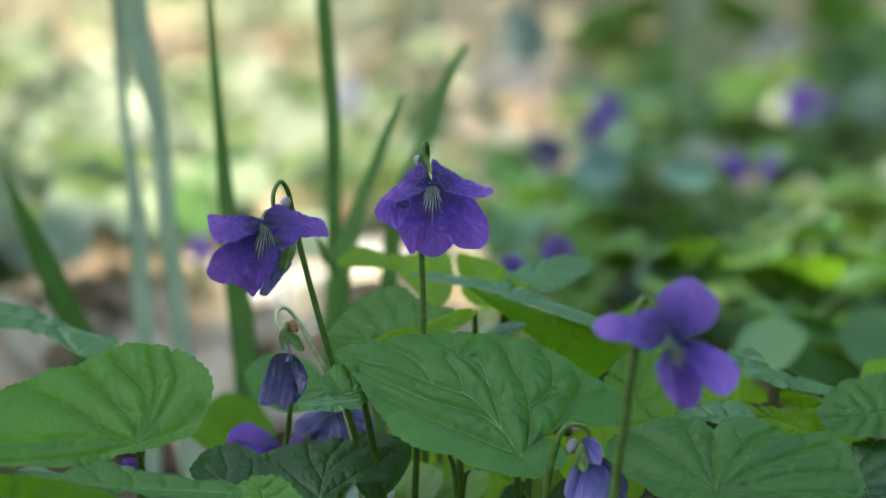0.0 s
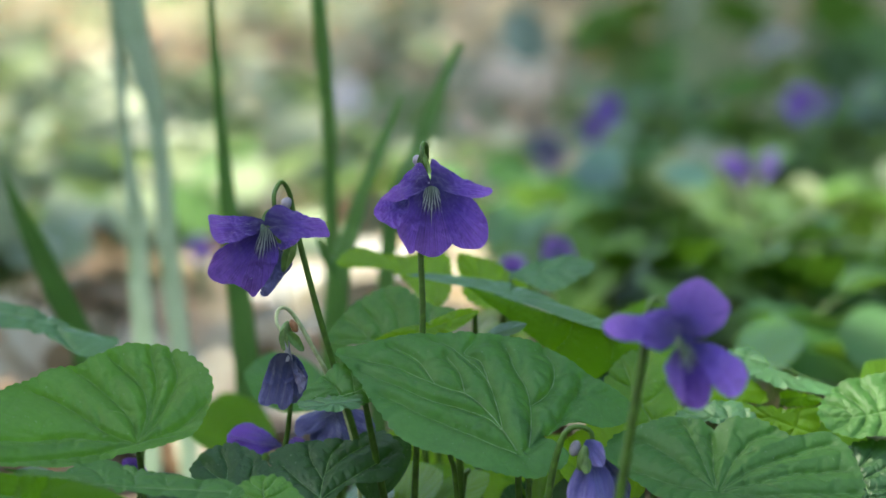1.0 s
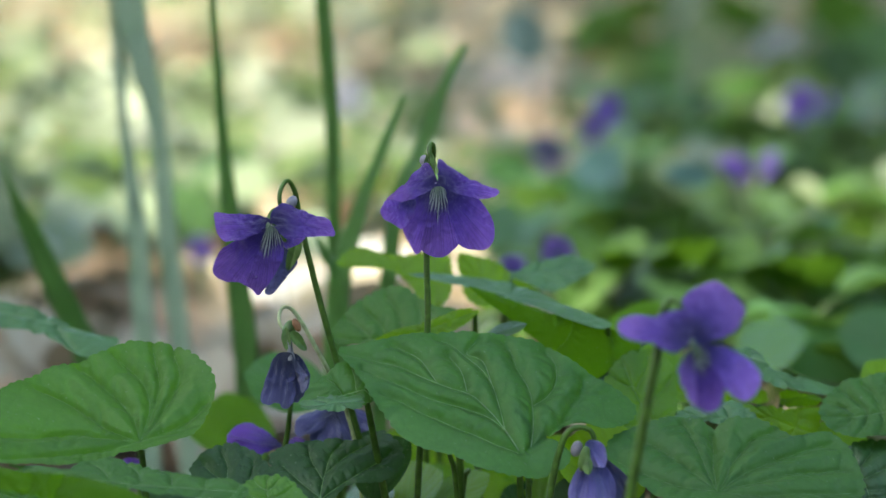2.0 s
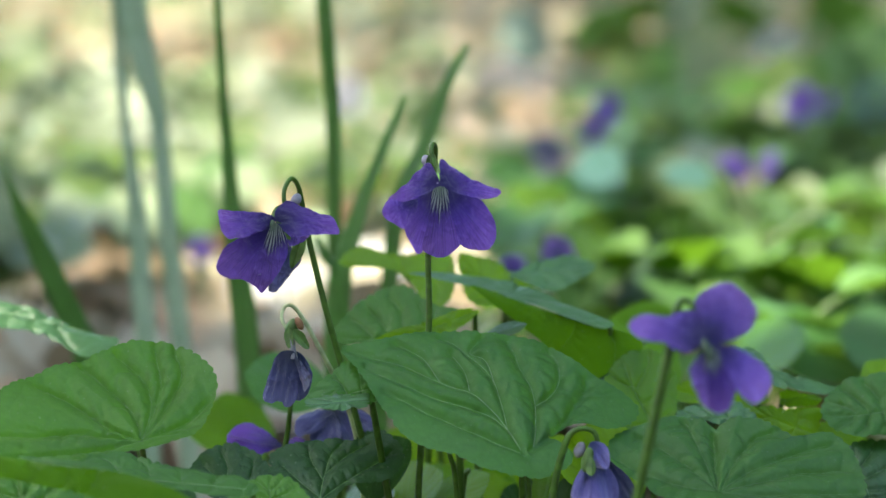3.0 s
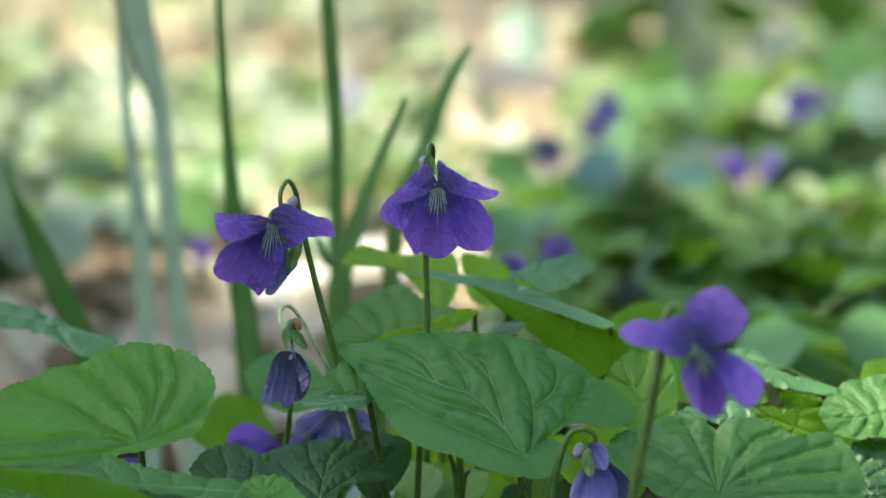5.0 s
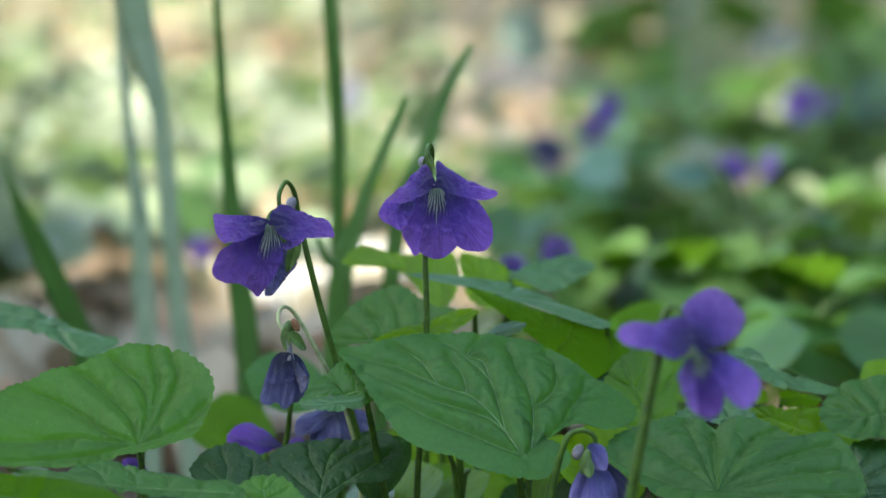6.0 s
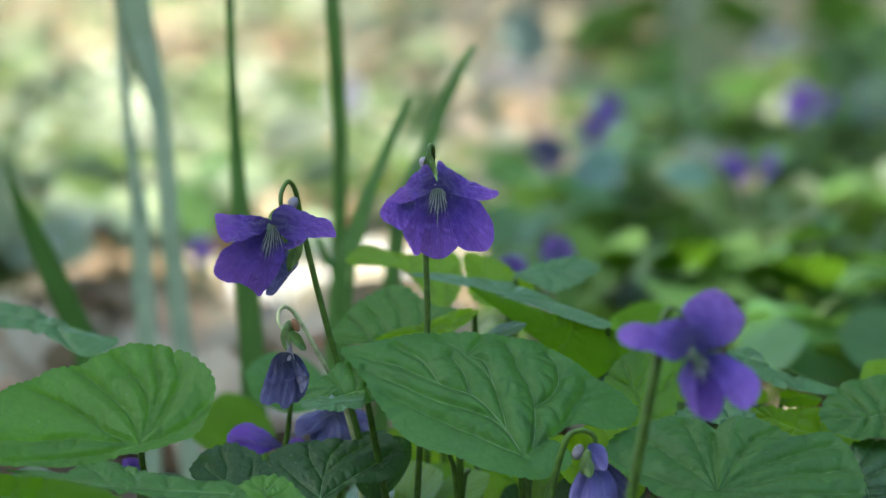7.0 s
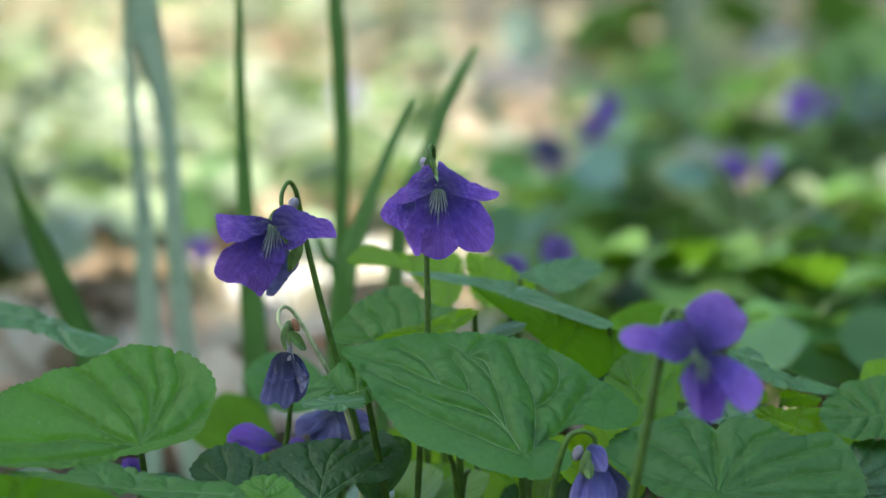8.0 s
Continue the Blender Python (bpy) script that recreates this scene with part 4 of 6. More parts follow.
# low filler leaves; the darkest ones carry the bed's shade in their colour
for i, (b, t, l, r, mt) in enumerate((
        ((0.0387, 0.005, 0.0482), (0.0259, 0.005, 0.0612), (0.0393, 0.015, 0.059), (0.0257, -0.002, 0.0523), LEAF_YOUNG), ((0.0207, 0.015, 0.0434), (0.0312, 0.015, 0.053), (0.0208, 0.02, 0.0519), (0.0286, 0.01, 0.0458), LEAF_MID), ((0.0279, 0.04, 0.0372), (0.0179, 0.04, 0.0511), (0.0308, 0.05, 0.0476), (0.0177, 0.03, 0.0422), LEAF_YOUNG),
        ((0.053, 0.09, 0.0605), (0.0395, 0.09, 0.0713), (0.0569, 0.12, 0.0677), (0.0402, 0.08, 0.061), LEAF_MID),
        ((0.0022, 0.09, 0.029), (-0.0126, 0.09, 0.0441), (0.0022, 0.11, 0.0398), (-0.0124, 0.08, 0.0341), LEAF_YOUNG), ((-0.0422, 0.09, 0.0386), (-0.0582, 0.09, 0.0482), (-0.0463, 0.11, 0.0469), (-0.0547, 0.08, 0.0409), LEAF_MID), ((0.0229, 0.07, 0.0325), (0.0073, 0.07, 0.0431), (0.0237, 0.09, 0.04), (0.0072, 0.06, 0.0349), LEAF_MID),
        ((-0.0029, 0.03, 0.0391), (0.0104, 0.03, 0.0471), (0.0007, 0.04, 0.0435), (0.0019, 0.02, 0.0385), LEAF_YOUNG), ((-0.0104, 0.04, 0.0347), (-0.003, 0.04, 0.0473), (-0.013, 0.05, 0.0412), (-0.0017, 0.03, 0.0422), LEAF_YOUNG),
        ((0.0143, 0.04, 0.0334), (0.0045, 0.045, 0.0423), (0.0158, 0.05, 0.0399), (0.0068, 0.03, 0.0384), LEAF_YOUNG), ((0.0213, 0.03, 0.0335), (0.014, 0.03, 0.0449), (0.0252, 0.035, 0.041), (0.0139, 0.025, 0.0385), LEAF_SHADED),
        ((0.0411, 0.02, 0.0422), (0.0303, 0.02, 0.0507), (0.0393, 0.03, 0.0508), (0.0336, 0.015, 0.0434), LEAF_SHADED), ((-0.0202, 0.04, 0.0372), (-0.0102, 0.03, 0.0434), (-0.0181, 0.05, 0.0412), (-0.015, 0.03, 0.036), LEAF_SHADED),
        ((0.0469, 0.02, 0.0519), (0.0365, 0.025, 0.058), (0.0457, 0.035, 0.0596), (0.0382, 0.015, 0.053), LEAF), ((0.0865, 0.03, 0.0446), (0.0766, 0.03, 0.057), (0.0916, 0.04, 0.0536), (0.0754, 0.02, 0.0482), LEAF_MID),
        ((0.0099, 0.02, 0.079), (0.0176, 0.02, 0.0814), (0.012, 0.024, 0.0806), (0.0124, 0.018, 0.0787), LEAF_SHADED), ((0.1154, 0.2, 0.0383), (0.0914, 0.2, 0.0464), (0.1116, 0.24, 0.047), (0.1014, 0.17, 0.0394), LEAF), ((0.0827, 0.18, 0.0421), (0.0995, 0.18, 0.0515), (0.089, 0.22, 0.0478), (0.0878, 0.16, 0.0444), LEAF_MID), ((0.129, 0.18, 0.0437), (0.1072, 0.18, 0.0515), (0.1281, 0.22, 0.0511), (0.1178, 0.16, 0.0413), LEAF_BLUE), ((0.0964, 0.04, 0.0598), (0.0921, 0.045, 0.0689), (0.1042, 0.05, 0.0654), (0.0915, 0.04, 0.0598), LEAF_YOUNG), ((-0.0896, 0.02, 0.0397), (-0.0787, 0.02, 0.0482), (-0.0923, 0.03, 0.0471), (-0.0844, 0.01, 0.0399), LEAF_SHADED), ((0.0264, 0.01, 0.0375), (0.0321, 0.01, 0.0506), (0.0219, 0.015, 0.0458), (0.0345, 0.01, 0.0446), LEAF_SHADED),
        ((0.0637, 0.01, 0.0375), (0.06, 0.01, 0.0506), (0.0531, 0.01, 0.047), (0.0717, 0.01, 0.047), LEAF_SHADED), ((-0.0331, 0.01, 0.0375), (-0.0365, 0.01, 0.0518), (-0.0423, 0.01, 0.047), (-0.0261, 0.01, 0.047), LEAF_SHADED), ((0.0021, 0.06, 0.0244), (0.0059, 0.06, 0.0414), (-0.0057, 0.07, 0.0351), (0.0148, 0.06, 0.0362), LEAF_MID),
        ((0.0503, 0.06, 0.0583), (0.0388, 0.06, 0.0699), (0.0524, 0.07, 0.0668), (0.0382, 0.05, 0.0629), LEAF_MID), ((-0.0544, 0.025, 0.0409), (-0.0639, 0.025, 0.0471), (-0.0549, 0.03, 0.0459), (-0.0598, 0.02, 0.0422), LEAF_SHADED),
        ((-0.029, 0.07, 0.0563), (-0.0458, 0.07, 0.0616), (-0.034, 0.09, 0.0618), (-0.0361, 0.06, 0.0544), LEAF), ((-0.0145, 0.012, 0.0465), (-0.011, 0.016, 0.0588), (-0.0192, 0.015, 0.0554), (-0.0069, 0.015, 0.053), LEAF_SHADED))):
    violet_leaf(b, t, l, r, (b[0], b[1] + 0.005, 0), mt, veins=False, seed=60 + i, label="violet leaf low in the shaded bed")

# ---- the violet bed: flowers ----
def violet_flower(foot, label):
    return thing("violet_flower", foot, label, "flower", "violets")


def stem(flower, points, r=0.0006, material=STEM):
    return part("stem", tube(points, [r * 0.75, r * 0.8, r, r * 1.15, r * 1.2], n=48, sides=10), material, flower)


def throat(flower, centre, size, axis, seed):
    """The bearded throat: a small hollow body with fine pale hairs."""
    rng = random.Random(seed)
    verts, faces, _ = blob(centre, size, axis)
    c, d = Vector(centre), Vector(axis).normalized()
    for i in range(14):
        q = c + Vector((rng.uniform(-1, 1) * size[0], -size[1], 0)) + d * rng.uniform(-0.6, 0.9) * size[2]
        e = q + Vector((rng.uniform(-1, 1), -0.4, rng.uniform(-0.9, 0.4))) * size[0] * 0.9
        v, fc, _ = tube([q, q.lerp(e, 0.5) + Vector((0, 0, 0.0001)), e], [0.00007, 0.00003], n=4, sides=4)
        k = len(verts)
        verts += v
        faces += [tuple(k + j for j in f) for f in fc]
    return part("throat", (verts, faces, None), HAIR, flower, "pale green bearded throat")


def build_left_flower():
    f = violet_flower((-0.0152, 0.015, 0), "deep violet flower with spread petals nodding from a hooked stem")
    flat_petal(f, (-0.0339, 0.013, 0.0992), (-0.213, -0.157, -0.964), (0.253, -0.962, 0.101),
               [(0.88, 0.18), (1.79, 2.57), (3.4, 3.92), (6.28, 2.65), (9.04, 1.38), (10.85, 0.14), (10.66, -1.22), (8.26, -1.09), (4.56, -0.42)], bend=(-0.006, 0, -0.012), material=PETAL_OLD_SHADE, seed=5)
    flat_petal(f, (-0.0332, 0.003, 0.1014), (0.987, 0.06, -0.151), (0.105, -0.944, 0.314),
               [(-0.09, 0.34), (4.13, 1.21), (3.53, -0.28), (1.66, -1.6), (0.53, -1.65)], bend=(-0.006, 0, -0.012), material=PETAL_LIGHT, seed=6)
    flat_petal(f, (-0.0357, -0.0005, 0.1051), (-0.995, -0.082, 0.059), (0.101, -0.858, 0.504),
               [(-0.12, -0.57), (2.38, -1.53), (7.42, -1.53), (10.89, -1.76), (10.78, 0.78), (10.01, 3.12), (8.5, 4.6), (5.85, 4.15), (2.78, 2.77), (0.15, 1.16)], bend=(-0.004, 0, 0.012), material=PETAL, seed=1)
    flat_petal(f, (-0.0361, -0.0015, 0.1039), (-0.733, 0.156, -0.662), (-0.101, -0.988, -0.121),
               [(-0.39, -0.02), (3.6, -1.46), (7.32, -2.59), (10.29, -2.89), (12.79, -2.02), (14.69, -0.78), (14.99, 0.68), (14.15, 2.63), (12.2, 4.27), (11, 6.3), (7.15, 5.07), (1.38, 2.14)], bend=(-0.006, 0, -0.015), material=PETAL, seed=2)
    flat_petal(f, (-0.0355, -0.0034, 0.1049), (-0.158, 0.025, -0.987), (0.101, -0.994, -0.041),
               [(0.31, -0.37), (0.13, 0.95), (1.98, 2.7), (4.54, 3.66), (6.99, 3.57), (10.02, 2.55), (12.65, 1.25), (14.46, 0.16), (13.5, -1.34), (12.35, -2.86), (9.17, -2.21), (4.82, -1.28)], bend=(-0.005, 0, -0.035), material=PETAL_LIP, seed=3)
    flat_petal(f, (-0.035, -0.002, 0.1055), (0.984, 0.07, -0.164), (0.15, -0.821, 0.551),
               [(-0.17, -0.43), (-0.49, 2.09), (1.36, 4.76), (3.91, 4.31), (7.45, 3.32), (10.45, 3.24), (11.87, 1.85), (12.68, -0.14), (10.24, -0.91), (6.95, -1.99), (3.7, -3.16), (1.77, -2.31)], bend=(-0.006, 0, -0.02), material=PETAL, seed=4)
    throat(f, (-0.0358, -0.0025, 0.1045), (0.0005, 0.0004, 0.0010), (0.05, -0.3, -1), 1)
    part("spur", blob((-0.0318, 0.008, 0.1082), (0.0011, 0.0011, 0.0014), (0.5, 0.5, 1)), SPUR, f, "pale lilac spur")
    part("sepal", Blade((-0.0338, 0.004, 0.1078), (-0.0362, 0.001, 0.1054), (-0.0357, 0.003, 0.1072), (-0.0345, 0.002, 0.1058), outline=OVAL).mesh(16, 6), SEPAL, f)
    part("sepal", Blade((-0.035, -0.002, 0.1051), (-0.0323, -0.001, 0.1013), (-0.0342, -0.002, 0.1029), (-0.0331, -0.002, 0.1039), outline=OVAL).mesh(16, 6), SEPAL, f)
    part("sepal", Blade((-0.0302, 0.009, 0.1023), (-0.0329, 0.011, 0.0937), (-0.0324, 0.01, 0.0987), (-0.03, 0.009, 0.0979), outline=OVAL).mesh(16, 6), SEPAL, f)
    stem(f, [(-0.0339, 0.004, 0.1073), (-0.034, 0.005, 0.1106), (-0.0327, 0.007, 0.1127), (-0.0313, 0.009, 0.1104), (-0.0303, 0.01, 0.1051), (-0.0285, 0.01, 0.097), (-0.0244, 0.01, 0.0813), (-0.0185, 0.012, 0.0608), (-0.0157, 0.014, 0.0484), (-0.0152, 0.015, 0.0313)])
    return f


def build_centre_flower():
    f = violet_flower((-0.006, 0.012, 0), "deep violet flower with dark-veined pale throat on an upright stem")
    flat_petal(f, (-0.0018, 0.001, 0.1128), (-0.87, -0.14, -0.473), (-0.153, -0.835, 0.529),
               [(0.49, 0.44), (-0.33, -3.55), (-0.03, -5.99), (2.23, -5.64), (5.14, -4.53), (8.18, -3.75), (10.74, -3.16), (9.86, -0.57), (6.17, 1.1), (2.85, 0.97)], bend=(-0.006, 0, -0.012), material=PETAL, seed=6)
    flat_petal(f, (-0.0077, -0.0022, 0.1102), (-0.735, -0.215, -0.643), (0.361, -0.927, -0.103),
               [(3.68, -3.4), (5.87, -2.43), (6.5, -0.78), (5.74, 1.47), (4.78, 3.53), (2.03, 2.99), (-0.91, 0.95), (1.62, -0.85)], bend=(-0.0, 0, 0.03), material=PETAL, seed=16)
    flat_petal(f, (-0.0018, 0.001, 0.1128), (0.987, 0.105, -0.119), (0.153, -0.835, 0.529),
               [(-0.07, -0.9), (-0.68, 2.71), (-0.44, 6.06), (1.78, 4.6), (4.94, 2.56), (8.45, 1.46), (12.1, 0.71), (11.33, -0.69), (9.5, -1.5), (7.21, -2.24), (3.78, -2.62), (1.46, -1.82)], bend=(-0.006, 0, -0.012), material=PETAL, seed=7)
    flat_petal(f, (-0.0013, -0.0012, 0.112), (0.603, 0.166, -0.78), (0.204, -0.978, -0.051),
               [(-0.7, -0.09), (2.66, 1.95), (6.06, 4.49), (9.09, 4.67), (11.85, 4.18), (13.92, 3.04), (15.37, 1.35), (15.37, -0.41), (14.33, -1.97), (12.54, -3.53), (10.66, -4.13), (7.2, -3.7), (2.57, -2.04)], bend=(-0.004, 0, -0.014), material=PETAL, seed=9)
    flat_petal(f, (-0.0029, -0.0012, 0.1118), (-0.343, 0.101, -0.934), (-0.153, -0.987, -0.051),
               [(-0.67, 0.47), (1.31, -1.71), (3.17, -3.23), (6.08, -3.4), (9.03, -3.32), (10.68, -2.48), (12.15, -0.61), (13.37, 1.03), (12.02, 1.88), (6.93, 1.78), (2.81, 1.26)], bend=(-0.004, 0, -0.016), material=PETAL, seed=8)
    flat_petal(f, (-0.0021, -0.0034, 0.113), (-0.01, 0.04, -0.999), (0, -0.999, -0.04),
               [(0.52, -1.23), (0.49, 1.33), (5.15, 2.15), (8.95, 3.31), (11.41, 4.23), (12.78, 3.35), (14.04, 1.79), (14.56, 0.23), (13.95, -1.57), (12.73, -3.26), (8.65, -2.62), (4.39, -1.87)], bend=(-0.005, 0, -0.03), material=PETAL_LIP, seed=10)
    throat(f, (-0.0018, -0.0015, 0.1107), (0.00055, 0.0004, 0.0009), (0, -0.3, -1), 2)
    part("spur", blob((-0.0049, 0.008, 0.1168), (0.0011, 0.001, 0.0014), (-0.4, 0.8, 1)), SPUR, f, "pale lilac spur")
    part("sepal", Blade((-0.0036, 0.006, 0.1189), (-0.0024, 0.001, 0.1147), (-0.0037, 0.003, 0.117), (-0.0026, 0.002, 0.1173), outline=OVAL).mesh(16, 6), SEPAL, f)
    part("sepal", Blade((-0.0041, 0.006, 0.1189), (-0.0047, 0.005, 0.1154), (-0.005, 0.005, 0.1171), (-0.0034, 0.005, 0.1171), outline=OVAL).mesh(16, 6), SEPAL, f)
    stem(f, [(-0.0033, 0.005, 0.1154), (-0.004, 0.006, 0.1192), (-0.0036, 0.008, 0.1203), (-0.0031, 0.01, 0.1185), (-0.0037, 0.013, 0.1111), (-0.0044, 0.013, 0.0983), (-0.004, 0.012, 0.0832), (-0.0049, 0.012, 0.0656), (-0.0057, 0.012, 0.0489), (-0.006, 0.012, 0.0321)])
    return f


def build_right_flower():
    f = violet_flower((0.0259, -0.0702, 0), "bright violet flower with wide open petals on a hooked stem")
    flat_petal(f, (0.0382, -0.072, 0.0956), (-0.98, 0.19, 0.06), (-0.151, -0.903, 0.402),
               [(-0.35, 1.16), (-0.44, -1.55), (0.79, -3.8), (2.22, -4.4), (4.31, -3.89), (7.09, -2.62), (10.06, -2.7), (11.93, -1.84), (12.79, 0.05), (11.54, 1.46), (9.5, 2.1), (6.56, 2.07), (4.52, 2.87), (2.53, 3.28), (0.88, 2.36)], bend=(-0.004, 0, -0.02), material=PETAL_LIGHT, seed=11)
    flat_petal(f, (0.0393, -0.0712, 0.0953), (0.305, 0.222, 0.926), (0.1, -0.974, 0.201),
               [(-0.97, 0.34), (2.43, 2.42), (4.67, 4.33), (6.49, 4.07), (8.49, 2.63), (10.22, 0.48), (10.19, -1.6), (9.23, -3.98), (8.22, -5.87), (6.43, -6.64), (3.73, -6.21), (1.62, -4.45), (-0.51, -1.68)], bend=(-0.004, 0, -0.01), material=PETAL_LIGHT, seed=12)
    flat_petal(f, (0.0401, -0.073, 0.0942), (0.727, 0.254, -0.638), (0.204, -0.967, -0.153),
               [(-0.33, -0.25), (0.83, 1.16), (3.18, 2.55), (6.62, 3.45), (10.14, 3.73), (12.61, 2.99), (13.9, 1.37), (14.48, -0.68), (13.61, -2.13), (11.33, -2.78), (7.75, -2.41), (3.64, -1.6)], bend=(-0.004, 0, -0.02), material=PETAL_LIGHT, seed=14)
    flat_petal(f, (0.0392, -0.0745, 0.0945), (0.26, 0.208, -0.943), (0.05, -0.978, -0.202),
               [(0.32, -1.28), (0.99, 1.04), (5.3, 2.15), (8.7, 3.2), (11.24, 2.42), (12.99, 1.22), (12.86, -0.66), (11.65, -2.18), (9.96, -3.08), (7.32, -3.28), (3.54, -2.81)], bend=(-0.004, 0, -0.03), material=PETAL_LIP, seed=13)
    flat_petal(f, (0.0385, -0.0752, 0.0944), (0.061, 0.08, -0.995), (-0.5, -0.86, -0.1),
               [(0.41, -0.19), (2.38, -2.02), (4.71, -3.06), (7.16, -2.34), (9.57, -1), (10.86, 0.49), (8.19, 0.6), (4.17, 0.24)], bend=(-0.004, 0, -0.02), material=PETAL_LIGHT, seed=15)
    throat(f, (0.03884, -0.07434, 0.0938), (0.0011, 0.0006, 0.002), (0.4, -0.25, -1), 3)
    part("sepal", Blade((0.03659, -0.06826, 0.09885), (0.03837, -0.07013, 0.09529), (0.03612, -0.06826, 0.09642), (0.03856, -0.06826, 0.09745), outline=OVAL).mesh(16, 6), SEPAL, f)
    stem(f, [(0.03715, -0.06826, 0.09791), (0.0364, -0.06732, 0.1003), (0.03509, -0.06638, 0.1008), (0.03388, -0.06638, 0.09876), (0.03332, -0.06638, 0.09258), (0.03201, -0.06638, 0.08266), (0.02985, -0.06638, 0.06656), (0.02779, -0.06732, 0.05365), (0.02639, -0.06826, 0.03755)], 0.0008)
    return f


def build_withered_flower():
    f = thing("withered_violet", (-0.0168, 0.01, 0), "withered blue-violet flower hanging closed from a pale hooked stem", "flower", "violets")
    flat_petal(f, (-0.0318, 0.004, 0.0777), (-0.063, -0.05, -0.997), (0, -0.999, 0.05),
               [(0.43, -2.4), (-0.3, 1.68), (2.72, 4.11), (6.99, 4.13), (9.37, 2.23), (9.99, -0.59), (9.3, -3.51), (3.77, -3.6)], bend=(0, 0, -0.03), material=PETAL_OLD_SHADE, crumple=0.3, pleat=0.10, seed=19)
    flat_petal(f, (-0.0307, -0.0008, 0.0786), (0.172, 0.054, -0.984), (0.301, -0.954, 0),
               [(-0.29, -0.43), (0.83, 1.26), (3.03, 2.42), (5.32, 2.97), (7.65, 1.99), (9.24, 0.82), (9.87, -0.96), (7.86, -1.97), (2.7, -1.23)], bend=(0, 0, -0.04), material=PETAL_OLD_SHADE, crumple=0.3, pleat=0.10, seed=18)
    flat_petal(f, (-0.032, -0.0022, 0.079), (-0.201, 0.021, -0.979), (-0.202, -0.979, 0.02),
               [(0.61, -1.66), (-0.38, -0.06), (-0.08, 1.65), (3.98, 2.9), (8.02, 3.8), (10.43, 3.01), (10.98, 1.62), (9.82, 0.56), (10.95, -1.12), (10.3, -3.11), (7.09, -3.03), (3.43, -2.55)], bend=(0, 0, -0.025), material=PETAL_OLD_SHADE, crumple=0.3, pleat=0.10, seed=17)
    flat_petal(f, (-0.0302, -0.0036, 0.0782), (0.358, 0.113, -0.927), (0.301, -0.954, 0),
               [(-0.33, -0.26), (0.49, 0.41), (2.67, 1.01), (4.98, 1.32), (6.45, 0.19), (7.02, -1.04), (4.97, -0.82), (2.29, -0.59)], bend=(0, 0, -0.03), material=PETAL_FADED, crumple=0.3, pleat=0.10, seed=20)
    part("neck", tube([(-0.0313, -0.0008, 0.0815), (-0.0310, -0.0014, 0.0796), (-0.0308, -0.0018, 0.0776)], [0.0006, 0.0006, 0.0009]), SHRIVEL, f, "shrivelled pale lilac neck")
    part("calyx", blob((-0.0314, 0.001, 0.0828), (0.0015, 0.0014, 0.0027), (0.15, 0, 1)), SEPAL, f, "green calyx")
    part("sepal", blob((-0.0298, -0.0005, 0.0846), (0.0010, 0.0008, 0.0015), (-0.5, 0, 1)), RUST, f, "rust-brown withered sepal")
    part("sepal", Blade((-0.0319, -0.0005, 0.0842), (-0.0317, -0.0015, 0.0796), (-0.0328, -0.001, 0.082), (-0.0308, -0.002, 0.0822), outline=OVAL).mesh(16, 6), SEPAL, f)
    part("sepal", Blade((-0.0309, -0.001, 0.0834), (-0.0278, -0.001, 0.0795), (-0.0288, -0.0015, 0.0826), (-0.0304, -0.0025, 0.0814), outline=BROAD).mesh(16, 6), SEPAL, f)
    stem(f, [(-0.0322, 0.002, 0.0826), (-0.0335, 0.003, 0.0848), (-0.0332, 0.004, 0.0869), (-0.0318, 0.005, 0.0873), (-0.0299, 0.006, 0.0852), (-0.0266, 0.007, 0.0792), (-0.0235, 0.009, 0.0728), (-0.0205, 0.015, 0.0645), (-0.0178, 0.017, 0.052), (-0.0165, 0.017, 0.03)], 0.00045, STEM_PALE)
    return f


def build_bud():
    f = thing("violet_bud", (0.0177, -0.022, 0), "half-open violet bud hanging from a curved green stem", "flower", "violets")
    petal(f, (0.0276, -0.022, 0.0641), (0.0272, -0.027, 0.0525), (0.0234, -0.025, 0.0566), (0.0328, -0.024, 0.057), PETAL_BUD, seed=20, cup=-0.2, wave=0.07, outline=BROAD)
    petal(f, (0.0293, -0.019, 0.063), (0.0345, -0.018, 0.0513), (0.0281, -0.018, 0.0549), (0.0353, -0.018, 0.0583), PETAL_OLD_SHADE, seed=21, cup=-0.1, wave=0.08)
    petal(f, (0.0269, -0.023, 0.0666), (0.03, -0.025, 0.0619), (0.0266, -0.024, 0.0635), (0.0299, -0.023, 0.0657), PETAL_BUD, seed=22, wave=0.08, outline=BROAD)
    part("calyx", blob((0.0262, -0.024, 0.0633), (0.0012, 0.0011, 0.0025), (0.2, 0, 1)), SEPAL, f, "green calyx")
    part("sepal", Blade((0.0268, -0.0255, 0.0645), (0.0269, -0.027, 0.0608), (0.0257, -0.026, 0.0624), (0.0278, -0.026, 0.0626), outline=OVAL).mesh(16, 6), SEPAL, f)
    part("spur", blob((0.0248, -0.022, 0.0648), (0.0011, 0.0011, 0.0016), (0.4, 0, 1)), SPUR, f, "pale spur")
    stem(f, [(0.0284, -0.022, 0.0648), (0.0278, -0.022, 0.0679), (0.0258, -0.022, 0.069), (0.0234, -0.022, 0.0683), (0.0217, -0.022, 0.0648), (0.0198, -0.022, 0.0548), (0.0177, -0.022, 0.0301)], 0.0006)
    return f


FLOWERS = {"left": build_left_flower(), "centre": build_centre_flower(), "right": build_right_flower(),
           "withered": build_withered_flower(), "bud": build_bud()}

